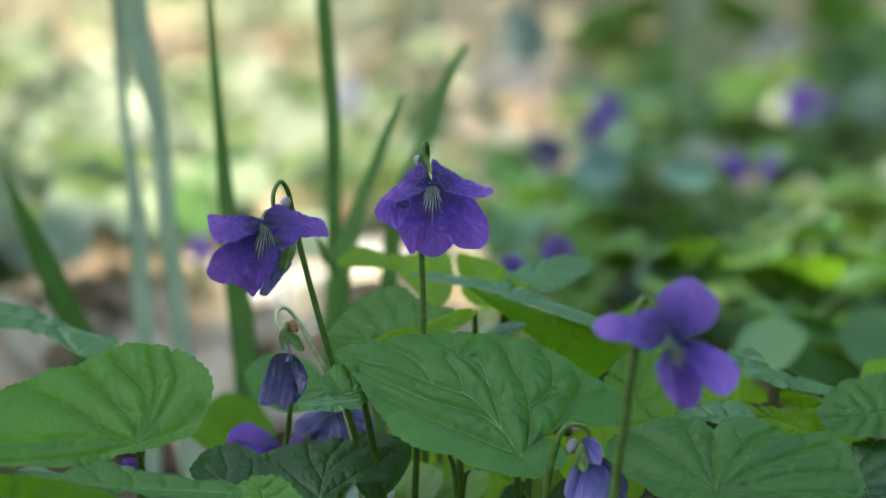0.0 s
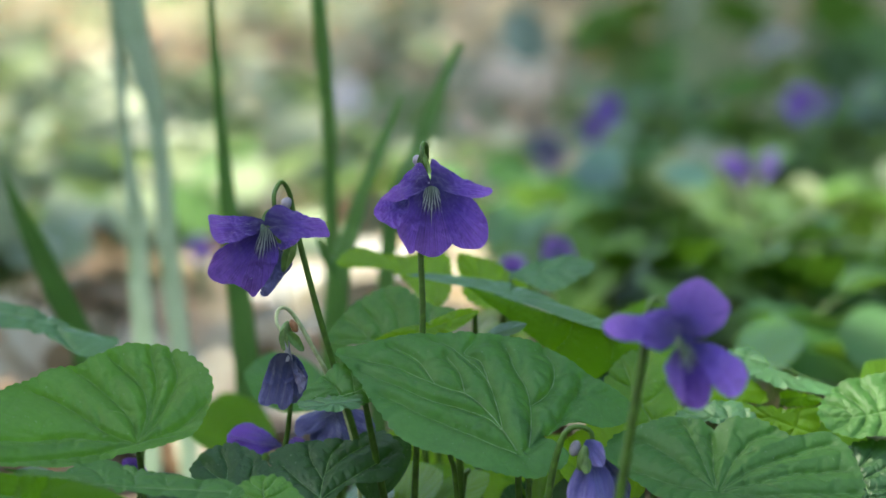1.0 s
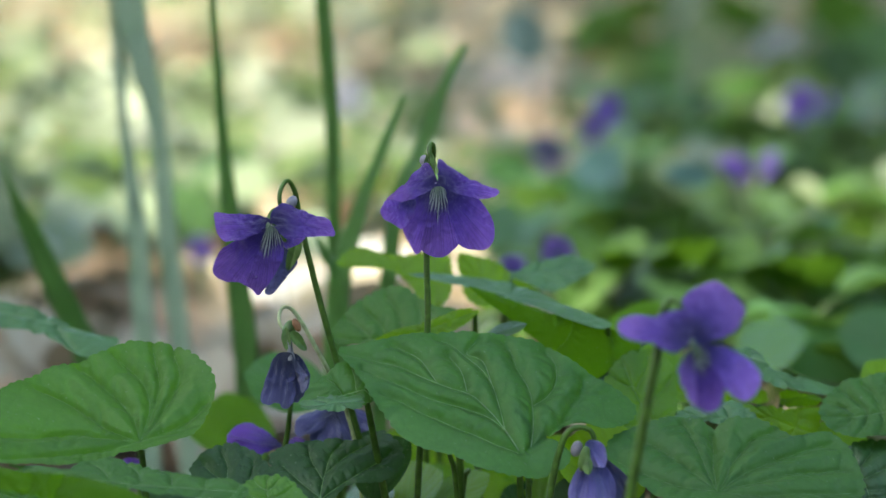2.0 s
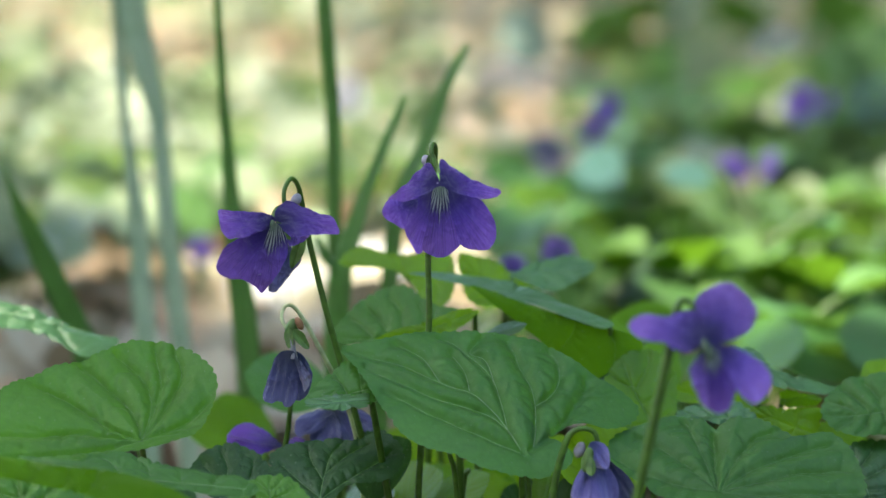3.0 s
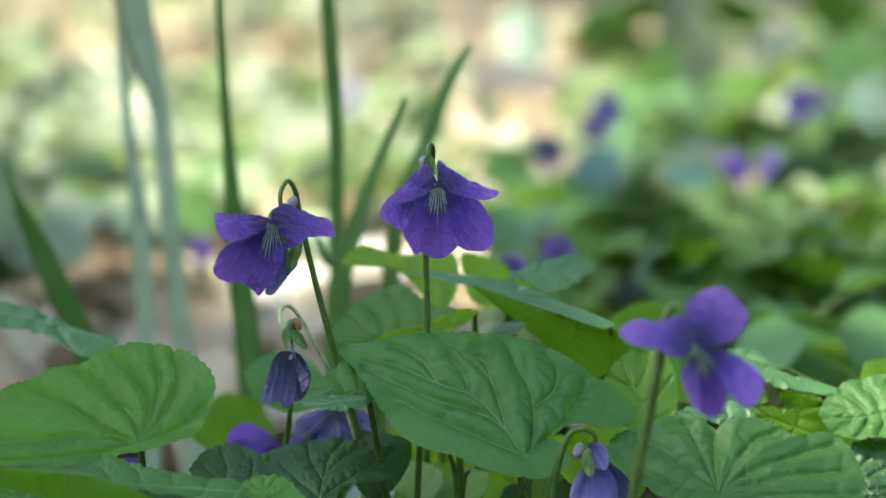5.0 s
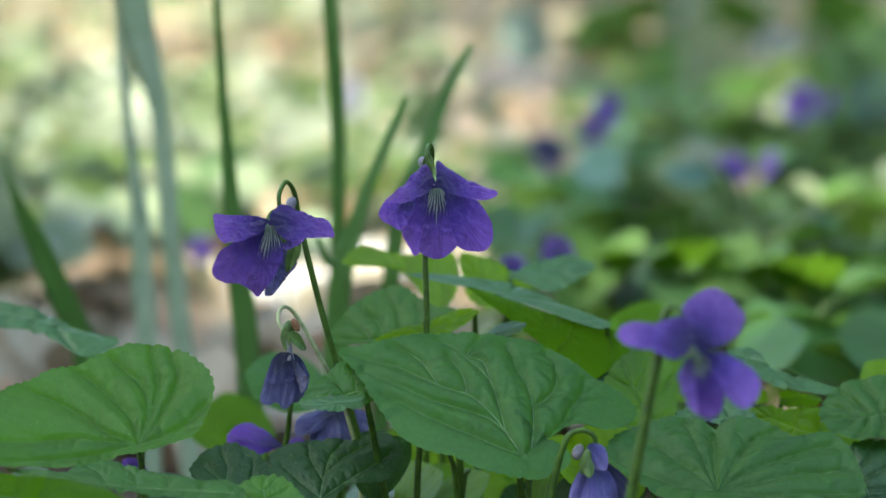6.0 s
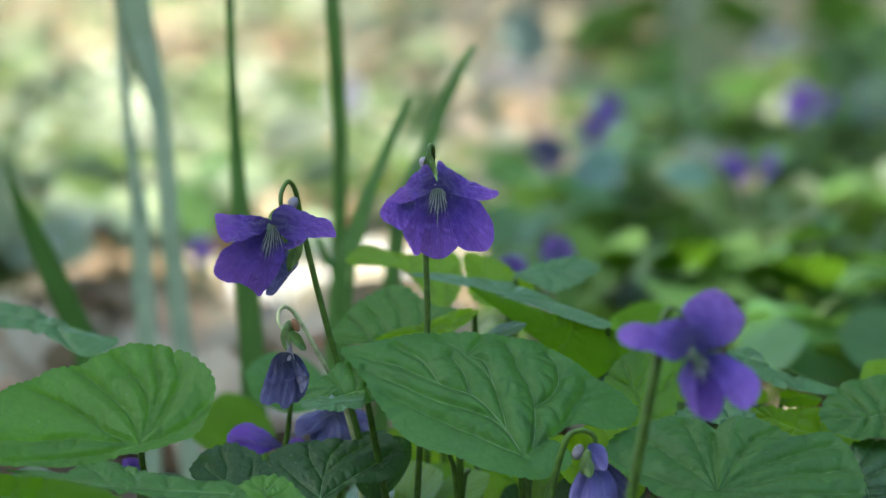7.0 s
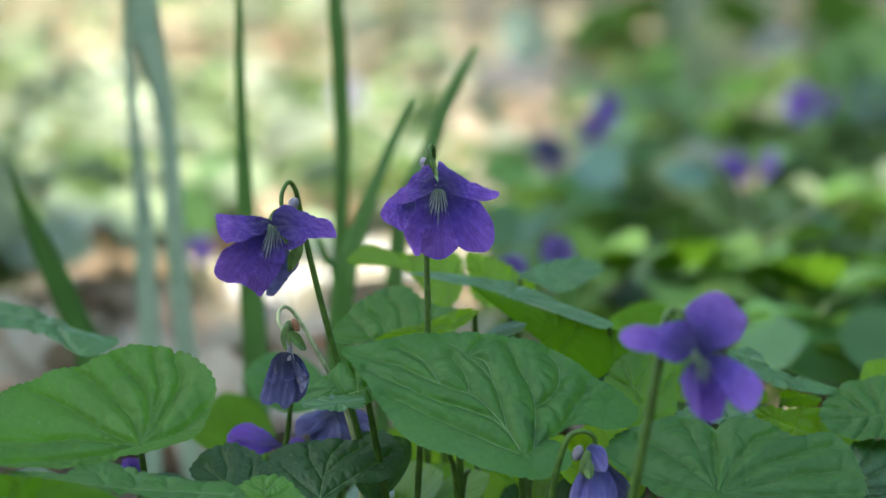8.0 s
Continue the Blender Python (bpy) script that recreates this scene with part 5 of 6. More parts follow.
# ---- grass ----
BLADES = {}
for key, pts, ws, mat in (
        ("g0", [(-0.0898, 0.15, -0.005), (-0.0928, 0.15, 0.0478), (-0.0959, 0.15, 0.0583), (-0.1004, 0.15, 0.0687), (-0.1049, 0.15, 0.0791), (-0.1095, 0.15, 0.0894), (-0.1135, 0.15, 0.1004)], [0.0087, 0.0087, 0.0087, 0.0083, 0.0072, 0.0041, 0.0004], GRASS),
        ("g1", [(-0.0723, 0.21, -0.005), (-0.0733, 0.21, 0.0282), (-0.0744, 0.21, 0.0414), (-0.0764, 0.21, 0.0609), (-0.0779, 0.21, 0.0771), (-0.0789, 0.21, 0.0932), (-0.0806, 0.21, 0.1092), (-0.0838, 0.21, 0.1235), (-0.0868, 0.21, 0.1345), (-0.0882, 0.21, 0.1471)], [0.0068, 0.0068, 0.0068, 0.0074, 0.0068, 0.0063, 0.0062, 0.0087, 0.0114, 0.0114], GRASS_SKYLIT),
        ("g1b", [(-0.0839, 0.215, -0.005), (-0.0849, 0.215, 0.0272), (-0.0853, 0.215, 0.0437), (-0.0863, 0.215, 0.0601), (-0.0868, 0.215, 0.0764), (-0.0886, 0.215, 0.0926), (-0.0903, 0.215, 0.1087), (-0.0913, 0.215, 0.1215), (-0.0917, 0.215, 0.1343), (-0.0920, 0.215, 0.1469)], [0.0070, 0.0070, 0.0075, 0.0080, 0.0070, 0.0048, 0.0034, 0.0041, 0.0041, 0.0041], GRASS_SKYLIT),
        ("g2", [(-0.0482, 0.14, 0.0035), (-0.0507, 0.14, 0.0512), (-0.0537, 0.14, 0.079), (-0.0567, 0.14, 0.1123), (-0.0594, 0.14, 0.1522)], [0.0075, 0.0078, 0.0075, 0.0052, 0.003, 0.002], GRASS),
        ("g3", [(-0.0271, 0.16, -0.0018), (-0.0286, 0.16, 0.0732), (-0.0287, 0.16, 0.106), (-0.03, 0.16, 0.1282), (-0.0319, 0.16, 0.1516)], [0.005, 0.0045, 0.0045, 0.0048, 0.0045], GRASS),
        ("g4", [(-0.028, 0.13, 0.0061), (-0.0268, 0.13, 0.0675), (-0.0225, 0.13, 0.0876), (-0.0164, 0.13, 0.1047), (-0.0101, 0.13, 0.12)], [0.0075, 0.0075, 0.006, 0.004, 0.003, 0.0014], GRASS),
        ("g6", [(-0.0198, 0.1, 0.0139), (-0.0249, 0.1, 0.0751), (-0.0279, 0.1, 0.0834), (-0.03, 0.1, 0.0888)], [0.003, 0.0025, 0.0022, 0.0012], GRASS),
        ("g5", [(-0.0188, 0.16, -0.0018), (-0.0132, 0.16, 0.0807), (-0.0053, 0.16, 0.1046), (-0.0003, 0.16, 0.1186), (0.0059, 0.16, 0.1314)], [0.006, 0.0055, 0.005, 0.0042, 0.0034, 0.0022], GRASS)):
    BLADES[key] = grass_blade(pts, ws, "long grass blade coloured pale bluish for skylight, rising behind the violets" if mat is GRASS_SKYLIT else "long green grass blade rising behind the violets", mat)


# ---- the far bed: violet plants, flowers and single leaves ----
def leaf_data(base, tip, left, right, seed, ns=26, nr=7):
    return Blade(base, tip, left, right, seed=seed, teeth=22, wave=0.03, droop=0.12, cup=-0.06).mesh(ns, nr)


def violet_plant(rng, material, label):
    """A tuft of stalked heart-shaped leaves, built round the origin."""
    ob = thing("violet_plant", (0, 0, 0), label, "plant", "violet plants")
    count = rng.randint(9, 13)
    for i in range(count):
        q = 6.283 * (i + rng.uniform(-0.3, 0.3)) / count
        reach, high, size = rng.uniform(0.008, 0.045), rng.uniform(0.022, 0.062), rng.uniform(0.017, 0.031)
        d, s = Vector((math.cos(q), math.sin(q), 0)), Vector((-math.sin(q), math.cos(q), 0))
        b = d * reach + Vector((0, 0, high))
        fall = rng.uniform(-0.7, 0.7)
        t = b + d * size + Vector((0, 0, -fall * size))
        mid = b + d * size * 0.1
        tip_up = Vector((0, 0, rng.uniform(0.0, 0.35) * size))
        leaf = part("leaf", leaf_data(b, t, mid + s * size * 0.52 + tip_up, mid - s * size * 0.52 + tip_up, i), material, ob)
        part("stalk", tube([b, b * 0.6 + Vector((0, 0, 0.01)), d * 0.004 + Vector((0, 0, -0.005))], [0.0009, 0.0012], n=8, sides=5), STEM, leaf)
    return ob


rng = random.Random(11)
PLANTS = [violet_plant(rng, mt, lb) for mt, lb in (
    (BED_LEAF, "tuft of green heart-shaped violet leaves"), (SHEEN, "tuft of sheeny green violet leaves"),
    (LEAF_BLUE, "tuft of bluish green violet leaves"), (BED_OLIVE, "tuft of olive green violet leaves"), (BED_YOUNG, "tuft of yellow-green young violet leaves"))]
SPOTS = []
for row in range(14):
    y = 0.25 + row * 0.055 + row * row * 0.0045
    half = 0.08 + 0.19 * (y + 0.5)
    for col in range(11):
        x = (0.055 if y < 0.6 else 0.085 * (y + 0.5)) + col * (0.045 + 0.009 * row)
        if x < half:
            SPOTS.append((x + rng.uniform(-0.02, 0.02), y + rng.uniform(-0.025, 0.025)))
for x, y in ((-0.1761, 0.5734), (-0.1377, 0.6393), (-0.0115, 0.657)):
    SPOTS.append((x, y))
KINDS = (0, 3, 1, 2, 0, 4, 2, 1, 0)
for i, (x, y) in enumerate(SPOTS):
    k = KINDS[i % 9] if x > 0 else (3, 0, 3)[i % 3]
    m4 = pose(x, y, -0.004, rng.uniform(-6, 6), rng.uniform(-6, 6), rng.uniform(0, 360))
    if i < 5:
        PLANTS[i].matrix_basis = m4
    else:
        copy_thing(PLANTS[k], m4)


def far_flower(x, y, z, turn, material=PETAL_LIGHT, size=0.0115, label="violet flower blurred among the far leaves"):
    foot = (x + 0.01 * math.sin(turn), y + 0.008, 0)
    f = violet_flower(foot, label)
    c = Vector((x, y, z))
    face = Vector((math.sin(turn), -math.cos(turn), -0.25)).normalized()
    s = face.cross(Vector((0, 0, 1))).normalized()
    u = s.cross(face)
    for i, (q, k) in enumerate(((0.55, 1.0), (-0.55, 1.0), (1.75, 0.95), (-1.75, 0.95), (3.14, 1.1))):
        d = s * math.sin(q) + u * math.cos(q)
        e = face.cross(d)
        tip = c + d * size * k + face * size * 0.15
        mid = c + d * size * k * 0.58
        petal(f, c, tip, mid + e * size * 0.46, mid - e * size * 0.46, material, seed=i)
    part("throat", blob(c + face * 0.001, (0.0009, 0.0009, 0.0014), tuple(face), 5), HAIR, f)
    back = c - face * 0.004
    stem(f, [back, back + Vector((0, 0.002, 0.006)), back + Vector((0, 0.006, 0.003)), back.lerp(Vector(foot), 0.5), foot])


for (x, y, z), turn, mat, size in (
        ((0.0711, 0.6, 0.077), 0.3, PETAL_LIGHT, 0.0075), ((0.0638, 0.58, 0.0707), -0.6, PETAL, 0.006), ((0.0418, 0.5, 0.069), -0.4, PETAL_OLD_SHADE, 0.008), ((0.1585, 0.62, 0.0786), 0.2, PETAL_LIGHT, 0.0085),
        ((0.1749, 0.65, 0.0753), 0.9, PETAL_LIGHT, 0.006), ((0.1122, 0.48, 0.0633), 0.1, PETAL_LIGHT, 0.0075), ((0.1291, 0.5, 0.064), 0.8, PETAL_LIGHT, 0.006),
        ((0.0345, 0.25, 0.0638), -0.3, PETAL_LIGHT, 0.0055), ((0.0205, 0.25, 0.0585), 0.4, PETAL, 0.005), ((-0.0923, 0.45, 0.037), 0.3, PETAL_LIGHT, 0.0055)):
    far_flower(x, y, z, turn, mat, size)
# pale flower shapes put in for blurred highlights in the far bed
far_flower(*(-0.0493, 0.8, 0.068), 0.2, HIGHLIGHT_PETAL, 0.011, "pale lilac flower shape standing in for a blurred highlight")
far_flower(*(0.1973, 1.5, 0.0695), 0.2, HIGHLIGHT_PETAL, 0.016, "pale lilac flower shape standing in for a blurred highlight")
far_flower(*(0.2528, 1.4, 0.055), -0.2, HIGHLIGHT_PETAL, 0.016, "pale lilac flower shape standing in for a blurred highlight")
far_flower(*(-0.0655, 0.025, 0.0493), -0.2, PETAL, 0.0032, "small violet flower under the leaves")

# the low flowers under the leaves
f = violet_flower((-0.0388, 0.04, 0), "violet flower resting low among the leaves")
petal(f, (-0.034, 0.026, 0.0542), (-0.0456, 0.022, 0.0563), (-0.0407, 0.028, 0.0586), (-0.0409, 0.022, 0.0531), seed=31)
petal(f, (-0.034, 0.026, 0.0542), (-0.0267, 0.024, 0.0534), (-0.0311, 0.028, 0.0556), (-0.0315, 0.024, 0.0516), seed=32)
stem(f, [(-0.0341, 0.028, 0.0537), (-0.0346, 0.032, 0.0516), (-0.0372, 0.036, 0.0382), (-0.0388, 0.04, 0.0245)])
# the dull withered colour stands in for the leaf's shadow on this flower
f = violet_flower((-0.0228, 0.04, 0), "violet flower nodding low under a leaf, coloured dark for its shade")
petal(f, (-0.023, 0.022, 0.0626), (-0.031, 0.02, 0.0582), (-0.0284, 0.023, 0.0624), (-0.0264, 0.019, 0.0587), PETAL_OLD_SHADE, seed=33)
petal(f, (-0.023, 0.022, 0.0626), (-0.0246, 0.018, 0.0557), (-0.0277, 0.02, 0.0579), (-0.0211, 0.018, 0.0583), PETAL_OLD_SHADE, seed=34)
petal(f, (-0.0228, 0.022, 0.0626), (-0.017, 0.019, 0.056), (-0.0217, 0.019, 0.0575), (-0.0152, 0.02, 0.0597), PETAL_OLD_SHADE, seed=35)
petal(f, (-0.0228, 0.022, 0.0626), (-0.0145, 0.022, 0.0575), (-0.0171, 0.024, 0.0621), (-0.0158, 0.02, 0.0579), PETAL_OLD_SHADE, seed=36)
stem(f, [(-0.0231, 0.024, 0.0621), (-0.023, 0.027, 0.0631), (-0.0224, 0.03, 0.0616), (-0.0225, 0.036, 0.0445), (-0.0228, 0.04, 0.0245)])
for pts in ([(-0.031, 0.01, 0.0683), (-0.0319, 0.012, 0.0608), (-0.0333, 0.014, 0.0484), (-0.0341, 0.015, 0)], [(0.0013, 0.005, 0.0576), (0.0028, 0.005, 0.0482), (0.0054, 0.008, 0)], [(-0.0147, 0.02, 0.0519), (-0.0133, 0.02, 0.0446), (-0.0112, 0.02, 0)],
            [(0.0055, 0.024, 0.0497), (0.0041, 0.024, 0.0436), (0.0019, 0.024, 0)], [(0.0169, 0.008, 0.0534), (0.0176, 0.008, 0.0475), (0.0181, 0.008, 0)]):
    ob = thing("violet_stalk", pts[-1], "slender green violet stalk rising between the leaves", "stalk", "violet stalks")
    part("stalk", tube(pts, [0.0005, 0.0006, 0.0008]), STEM, ob)

for nm, b, t, l, r, mt, sd in (
        ("dark", (0.0362, 0.6, 0.0435), (0.0163, 0.6, 0.0534), (0.0371, 0.63, 0.0541), (0.0282, 0.58, 0.0409), LEAF_SHADED, 45),
        ("teal", (0.0629, 0.4, 0.0726), (0.0457, 0.4, 0.0716), (0.0591, 0.42, 0.0792), (0.0566, 0.38, 0.0684), LEAF_SKY, 46),
        ("teal2", (0.0954, 0.4, 0.0702), (0.0781, 0.4, 0.0716), (0.0912, 0.42, 0.0736), (0.0874, 0.38, 0.0678), LEAF_SKY, 47),
        ("left", (-0.1003, 0.5, 0.0322), (-0.1157, 0.54, 0.0504), (-0.0947, 0.54, 0.0433), (-0.116, 0.5, 0.0391), SHEEN, 62),
        ("left2", (-0.0853, 0.6, 0.0435), (-0.1043, 0.62, 0.0538), (-0.0871, 0.66, 0.0549), (-0.1032, 0.58, 0.0458), SHEEN, 63),
        ("left3", (-0.1473, 0.4, 0.0378), (-0.1276, 0.42, 0.0433), (-0.1547, 0.46, 0.0443), (-0.1341, 0.38, 0.0388), BED_OLIVE, 64),
        ("left4", (-0.1447, 0.6, 0.0435), (-0.1724, 0.62, 0.0513), (-0.1549, 0.66, 0.0549), (-0.1592, 0.58, 0.0433), BED_OLIVE, 65),
        ("left5", (-0.0632, 0.65, 0.0377), (-0.035, 0.66, 0.0444), (-0.0605, 0.7, 0.0455), (-0.0465, 0.62, 0.0386), BED_OLIVE, 66),
        ("herb", (-0.1136, 0.46, 0.0399), (-0.1316, 0.5, 0.0527), (-0.1113, 0.5, 0.0504), (-0.1287, 0.46, 0.0443), PALE_HERB, 67),
        ("herb2", (-0.0798, 0.56, 0.0433), (-0.0951, 0.6, 0.0534), (-0.0753, 0.6, 0.0509), (-0.0965, 0.56, 0.0457), PALE_HERB, 68),
        ("herb3", (-0.1483, 0.46, 0.0399), (-0.1429, 0.5, 0.0504), (-0.1587, 0.5, 0.0504), (-0.133, 0.46, 0.0443), PALE_HERB, 69),
        ("herb4", (-0.1555, 0.4, 0.0378), (-0.1478, 0.43, 0.044), (-0.1642, 0.44, 0.0469), (-0.1412, 0.4, 0.0399), PALE_HERB, 70),
        ("herb5", (-0.11, 0.6, 0.0435), (-0.1263, 0.66, 0.0549), (-0.1036, 0.64, 0.0518), (-0.1273, 0.6, 0.0484), PALE_HERB, 71),
        ("herb6", (-0.0573, 0.46, 0.0356), (-0.0407, 0.48, 0.0417), (-0.0573, 0.5, 0.0436), (-0.0417, 0.45, 0.0348), PALE_HERB, 72),
        ("pale", (0.049, 0.95, 0.0751), (0.0472, 1, 0.1053), (0.0334, 0.98, 0.0863), (0.0632, 0.98, 0.0863), DUSKY, 50)):
    violet_leaf(b, t, l, r, (b[0], b[1], 0), mt, veins=False, seed=sd, fine=False, label="violet leaf in the blurred bed behind")


def bed_leaf(x, y, z, length, width, turn, material, seed):
    """One leaf of the bed behind: its middle, size and the way that its tip points, seen from the path."""
    q = radians(turn)
    along = Vector((math.cos(q), 0.25, math.sin(q))).normalized()
    across = Vector((-math.sin(q), 0.6, math.cos(q) * 0.9)).normalized()
    c = Vector((x, y, z))
    b, t = c - along * length * 0.45, c + along * length * 0.55
    violet_leaf(tuple(b), tuple(t), tuple(c + across * width / 2), tuple(c - across * width / 2), (b.x, b.y + 0.006, 0), material, veins=False, seed=seed, fine=False,
                label="violet leaf in the blurred bed behind", pucker=0.05, droop=0.06, stalk=0.0006)


# the darkest leaves here stand in for shaded gaps in the bed
for i, spot in enumerate((
        (0.0560, 0.40, 0.0522, 0.0262, 0.0171, 200, BED_LEAF), (0.0755, 0.39, 0.0555, 0.0299, 0.0100, 195, BED_LEAF), (0.0777, 0.44, 0.0401, 0.0189, 0.0095, 190, LEAF_SHADED), (0.0896, 0.40, 0.0471, 0.0161, 0.0121, 150, SHEEN), 
        (0.1257, 0.52, 0.0399, 0.0365, 0.0137, 10, BED_LEAF), (0.1445, 0.50, 0.0459, 0.0246, 0.0157, 95, PALE_HERB), (0.1606, 0.46, 0.0410, 0.0258, 0.0183, 170, BED_YOUNG), (0.1121, 0.40, 0.0409, 0.0332, 0.0081, 5, BED_YOUNG), 
        (0.1603, 0.77, 0.0417, 0.0541, 0.0142, 175, BED_OLIVE), (0.1927, 0.73, 0.0416, 0.0524, 0.0152, 5, BED_YOUNG), (0.1928, 0.64, 0.0427, 0.0281, 0.0128, 170, SHEEN), (0.0934, 0.30, 0.0438, 0.0304, 0.0125, 175, LEAF_BLUE), 
        (0.1255, 0.28, 0.0448, 0.0279, 0.0105, 160, LEAF_BLUE), (0.1097, 0.26, 0.0337, 0.0109, 0.0088, 120, BED_YOUNG), (0.1255, 0.26, 0.0358, 0.0178, 0.0088, 80, SHEEN), (0.0887, 0.37, 0.0418, 0.0234, 0.0107, 185, SHEEN), 
        (0.1166, 0.34, 0.0424, 0.0150, 0.0113, 260, LEAF_SHADED), (0.1348, 0.38, 0.0432, 0.0197, 0.0089, 20, BED_YOUNG), (0.0596, 0.34, 0.0451, 0.0188, 0.0132, 140, BED_OLIVE), (0.0289, 0.77, 0.0325, 0.0228, 0.0228, 120, LEAF_SHADED), 
        (0.1134, 0.58, 0.0438, 0.0206, 0.0133, 160, SHEEN), (0.0260, 0.45, 0.0370, 0.0213, 0.0077, 175, BED_OLIVE), (0.0503, 0.61, 0.0317, 0.0398, 0.0137, 5, BED_OLIVE), (0.1456, 0.89, 0.0430, 0.0405, 0.0296, 100, LEAF_SHADED), 
        (0.2472, 1.04, 0.0622, 0.0414, 0.0380, 110, LEAF_SHADED), (0.2410, 0.92, 0.0531, 0.0287, 0.0255, 60, LEAF_SKY), (0.0763, 0.31, 0.0418, 0.0199, 0.0109, 170, BED_LEAF), (0.1005, 0.27, 0.0411, 0.0207, 0.0095, 15, LEAF_BLUE), 
        (0.1508, 0.36, 0.0437, 0.0173, 0.0115, 175, SHEEN), (0.1146, 0.26, 0.0428, 0.0153, 0.0068, 200, LEAF_SHADED), (0.0849, 0.24, 0.0427, 0.0182, 0.0083, 10, BED_LEAF), (0.1308, 0.44, 0.0405, 0.0189, 0.0105, 150, SHEEN), 
        (0.0460, 0.40, 0.0409, 0.0141, 0.0081, 160, BED_OLIVE), (0.0810, 0.57, 0.0433, 0.0264, 0.0144, 20, BED_LEAF), (0.1646, 0.58, 0.0421, 0.0169, 0.0109, 160, BED_LEAF), (0.1820, 0.54, 0.0409, 0.0210, 0.0116, 200, BED_LEAF),
        (0.1142, 1.35, 0.0737, 0.050, 0.036, 30, BED_YOUNG), (0.1334, 1.30, 0.0622, 0.050, 0.034, 150, BED_OLIVE), (0.1528, 1.20, 0.0548, 0.045, 0.030, 10, SHEEN), (0.1687, 1.15, 0.0527, 0.040, 0.030, 100, PALE_HERB),
        (0.1860, 1.50, 0.0792, 0.050, 0.034, 60, PALE_HERB), (0.2192, 1.40, 0.0817, 0.050, 0.036, 170, BED_YOUNG), (0.1795, 1.05, 0.0511, 0.042, 0.026, 20, BED_YOUNG), (0.2802, 1.25, 0.0847, 0.060, 0.040, 140, BED_YOUNG),
        (0.2727, 1.10, 0.0706, 0.055, 0.040, 35, SHEEN), (0.2479, 1.10, 0.0580, 0.050, 0.032, 200, BED_YOUNG), (0.2175, 0.85, 0.0354, 0.042, 0.024, 10, BED_YOUNG), (0.1718, 0.85, 0.0436, 0.040, 0.025, 165, BED_LEAF),
        (0.1435, 0.90, 0.0399, 0.038, 0.024, 40, BED_LEAF), (0.1172, 0.85, 0.0376, 0.034, 0.020, 190, BED_OLIVE), (0.0918, 0.75, 0.0347, 0.030, 0.018, 20, BED_LEAF), (0.1638, 0.68, 0.0342, 0.032, 0.018, 160, BED_LEAF),
        (0.1547, 1.50, 0.0792, 0.050, 0.036, 200, BED_OLIVE), (0.2175, 1.10, 0.0509, 0.045, 0.030, 95, BED_OLIVE), (0.1207, 1.15, 0.0471, 0.040, 0.030, 80, BED_OLIVE), (0.1878, 1.30, 0.0682, 0.045, 0.034, 120, PALE_HERB),
        (0.2528, 0.95, 0.0457, 0.045, 0.030, 60, LEAF_SKY), (0.2050, 0.72, 0.0351, 0.036, 0.022, 200, SHEEN), (0.2095, 0.90, 0.0453, 0.040, 0.024, 20, SHEEN))):
    bed_leaf(*spot, 200 + i)


def big_dry_leaf(centre, length, width, turn, tilt, label, material):
    v, fc = [], []
    r = random.Random(label + str(turn))
    x, y, z = centre
    bent_leaf(r, (0, 0), v, fc, length, width, 0.0, 0.0)
    ob = thing("dry_leaf", (x, y, max(z, 0.0)), label, "dry leaf", "dry leaves")
    me = bpy.data.meshes.new("blade")
    me.from_pydata(v, [], fc)
    me.polygons.foreach_set("use_smooth", [True] * len(me.polygons))
    me.materials.append(material)
    p = new("blade", me)
    p.parent = ob
    ob.rotation_euler = (radians(tilt), 0, radians(turn))


TAN = plain("tan_dry_leaf", (0.72, 0.56, 0.45), 0.6, 0.3, 60, 0.2)
RUSSET = plain("russet_dry_leaf", (0.50, 0.20, 0.08), 0.6, 0.3, 60, 0.25)
for c, ln, wd, tn, tl, mt in (
        ((0.0547, 1.5152, 0.02), 0.07, 0.05, 20, 55, TAN), ((0.0879, 1.3102, 0.01), 0.09, 0.05, 80, 20, TAN), ((0.0221, 1.2521, 0.01), 0.06, 0.04, 30, 30, TAN), ((0.06, 1.2098, 0.01), 0.06, 0.04, 130, 25, TAN),
        ((-0.0832, 1.1501, 0.01), 0.06, 0.05, 60, 30, TAN), ((-0.094, 1.3673, 0.01), 0.07, 0.05, 10, 40, TAN), ((0.184, 1.1339, 0.03), 0.06, 0.035, 80, 35, RUSSET), ((-0.0506, 1.0593, 0.01), 0.05, 0.04, 40, 30, RUSSET),
        ((0.2439, 2.2504, 0.03), 0.08, 0.05, 70, 40, RUSSET), ((0.1351, 2.0541, 0.02), 0.08, 0.05, 70, 40, TAN), ((0.1521, 1.6446, 0.02), 0.07, 0.05, 20, 40, RUSSET)):
    big_dry_leaf(c, ln, wd, tn, tl, "curled dry tan leaf on the woodland floor" if mt is TAN else "russet brown dry leaf on the woodland floor", mt)


def pale_stone(centre, size, turn):
    ob = thing("stone", centre, "pale weathered flat stone in the soil", "stone", "stones")
    p = part("body", blob(tuple(Vector(centre)), size, (0, 0, 1), 14), STONE, ob)
    ob.rotation_euler = (0, 0, radians(turn))


for (x, y), size, turn in (((-0.066, 0.50), (0.040, 0.032, 0.020), 10), ((-0.0361, 0.6054), (0.04, 0.03, 0.015), -15), ((-0.07, 0.5147), (0.04, 0.03, 0.014), 30), ((0.0319, 0.4619), (0.03, 0.025, 0.012), 0)):
    pale_stone((x, y, 0.002), size, turn)


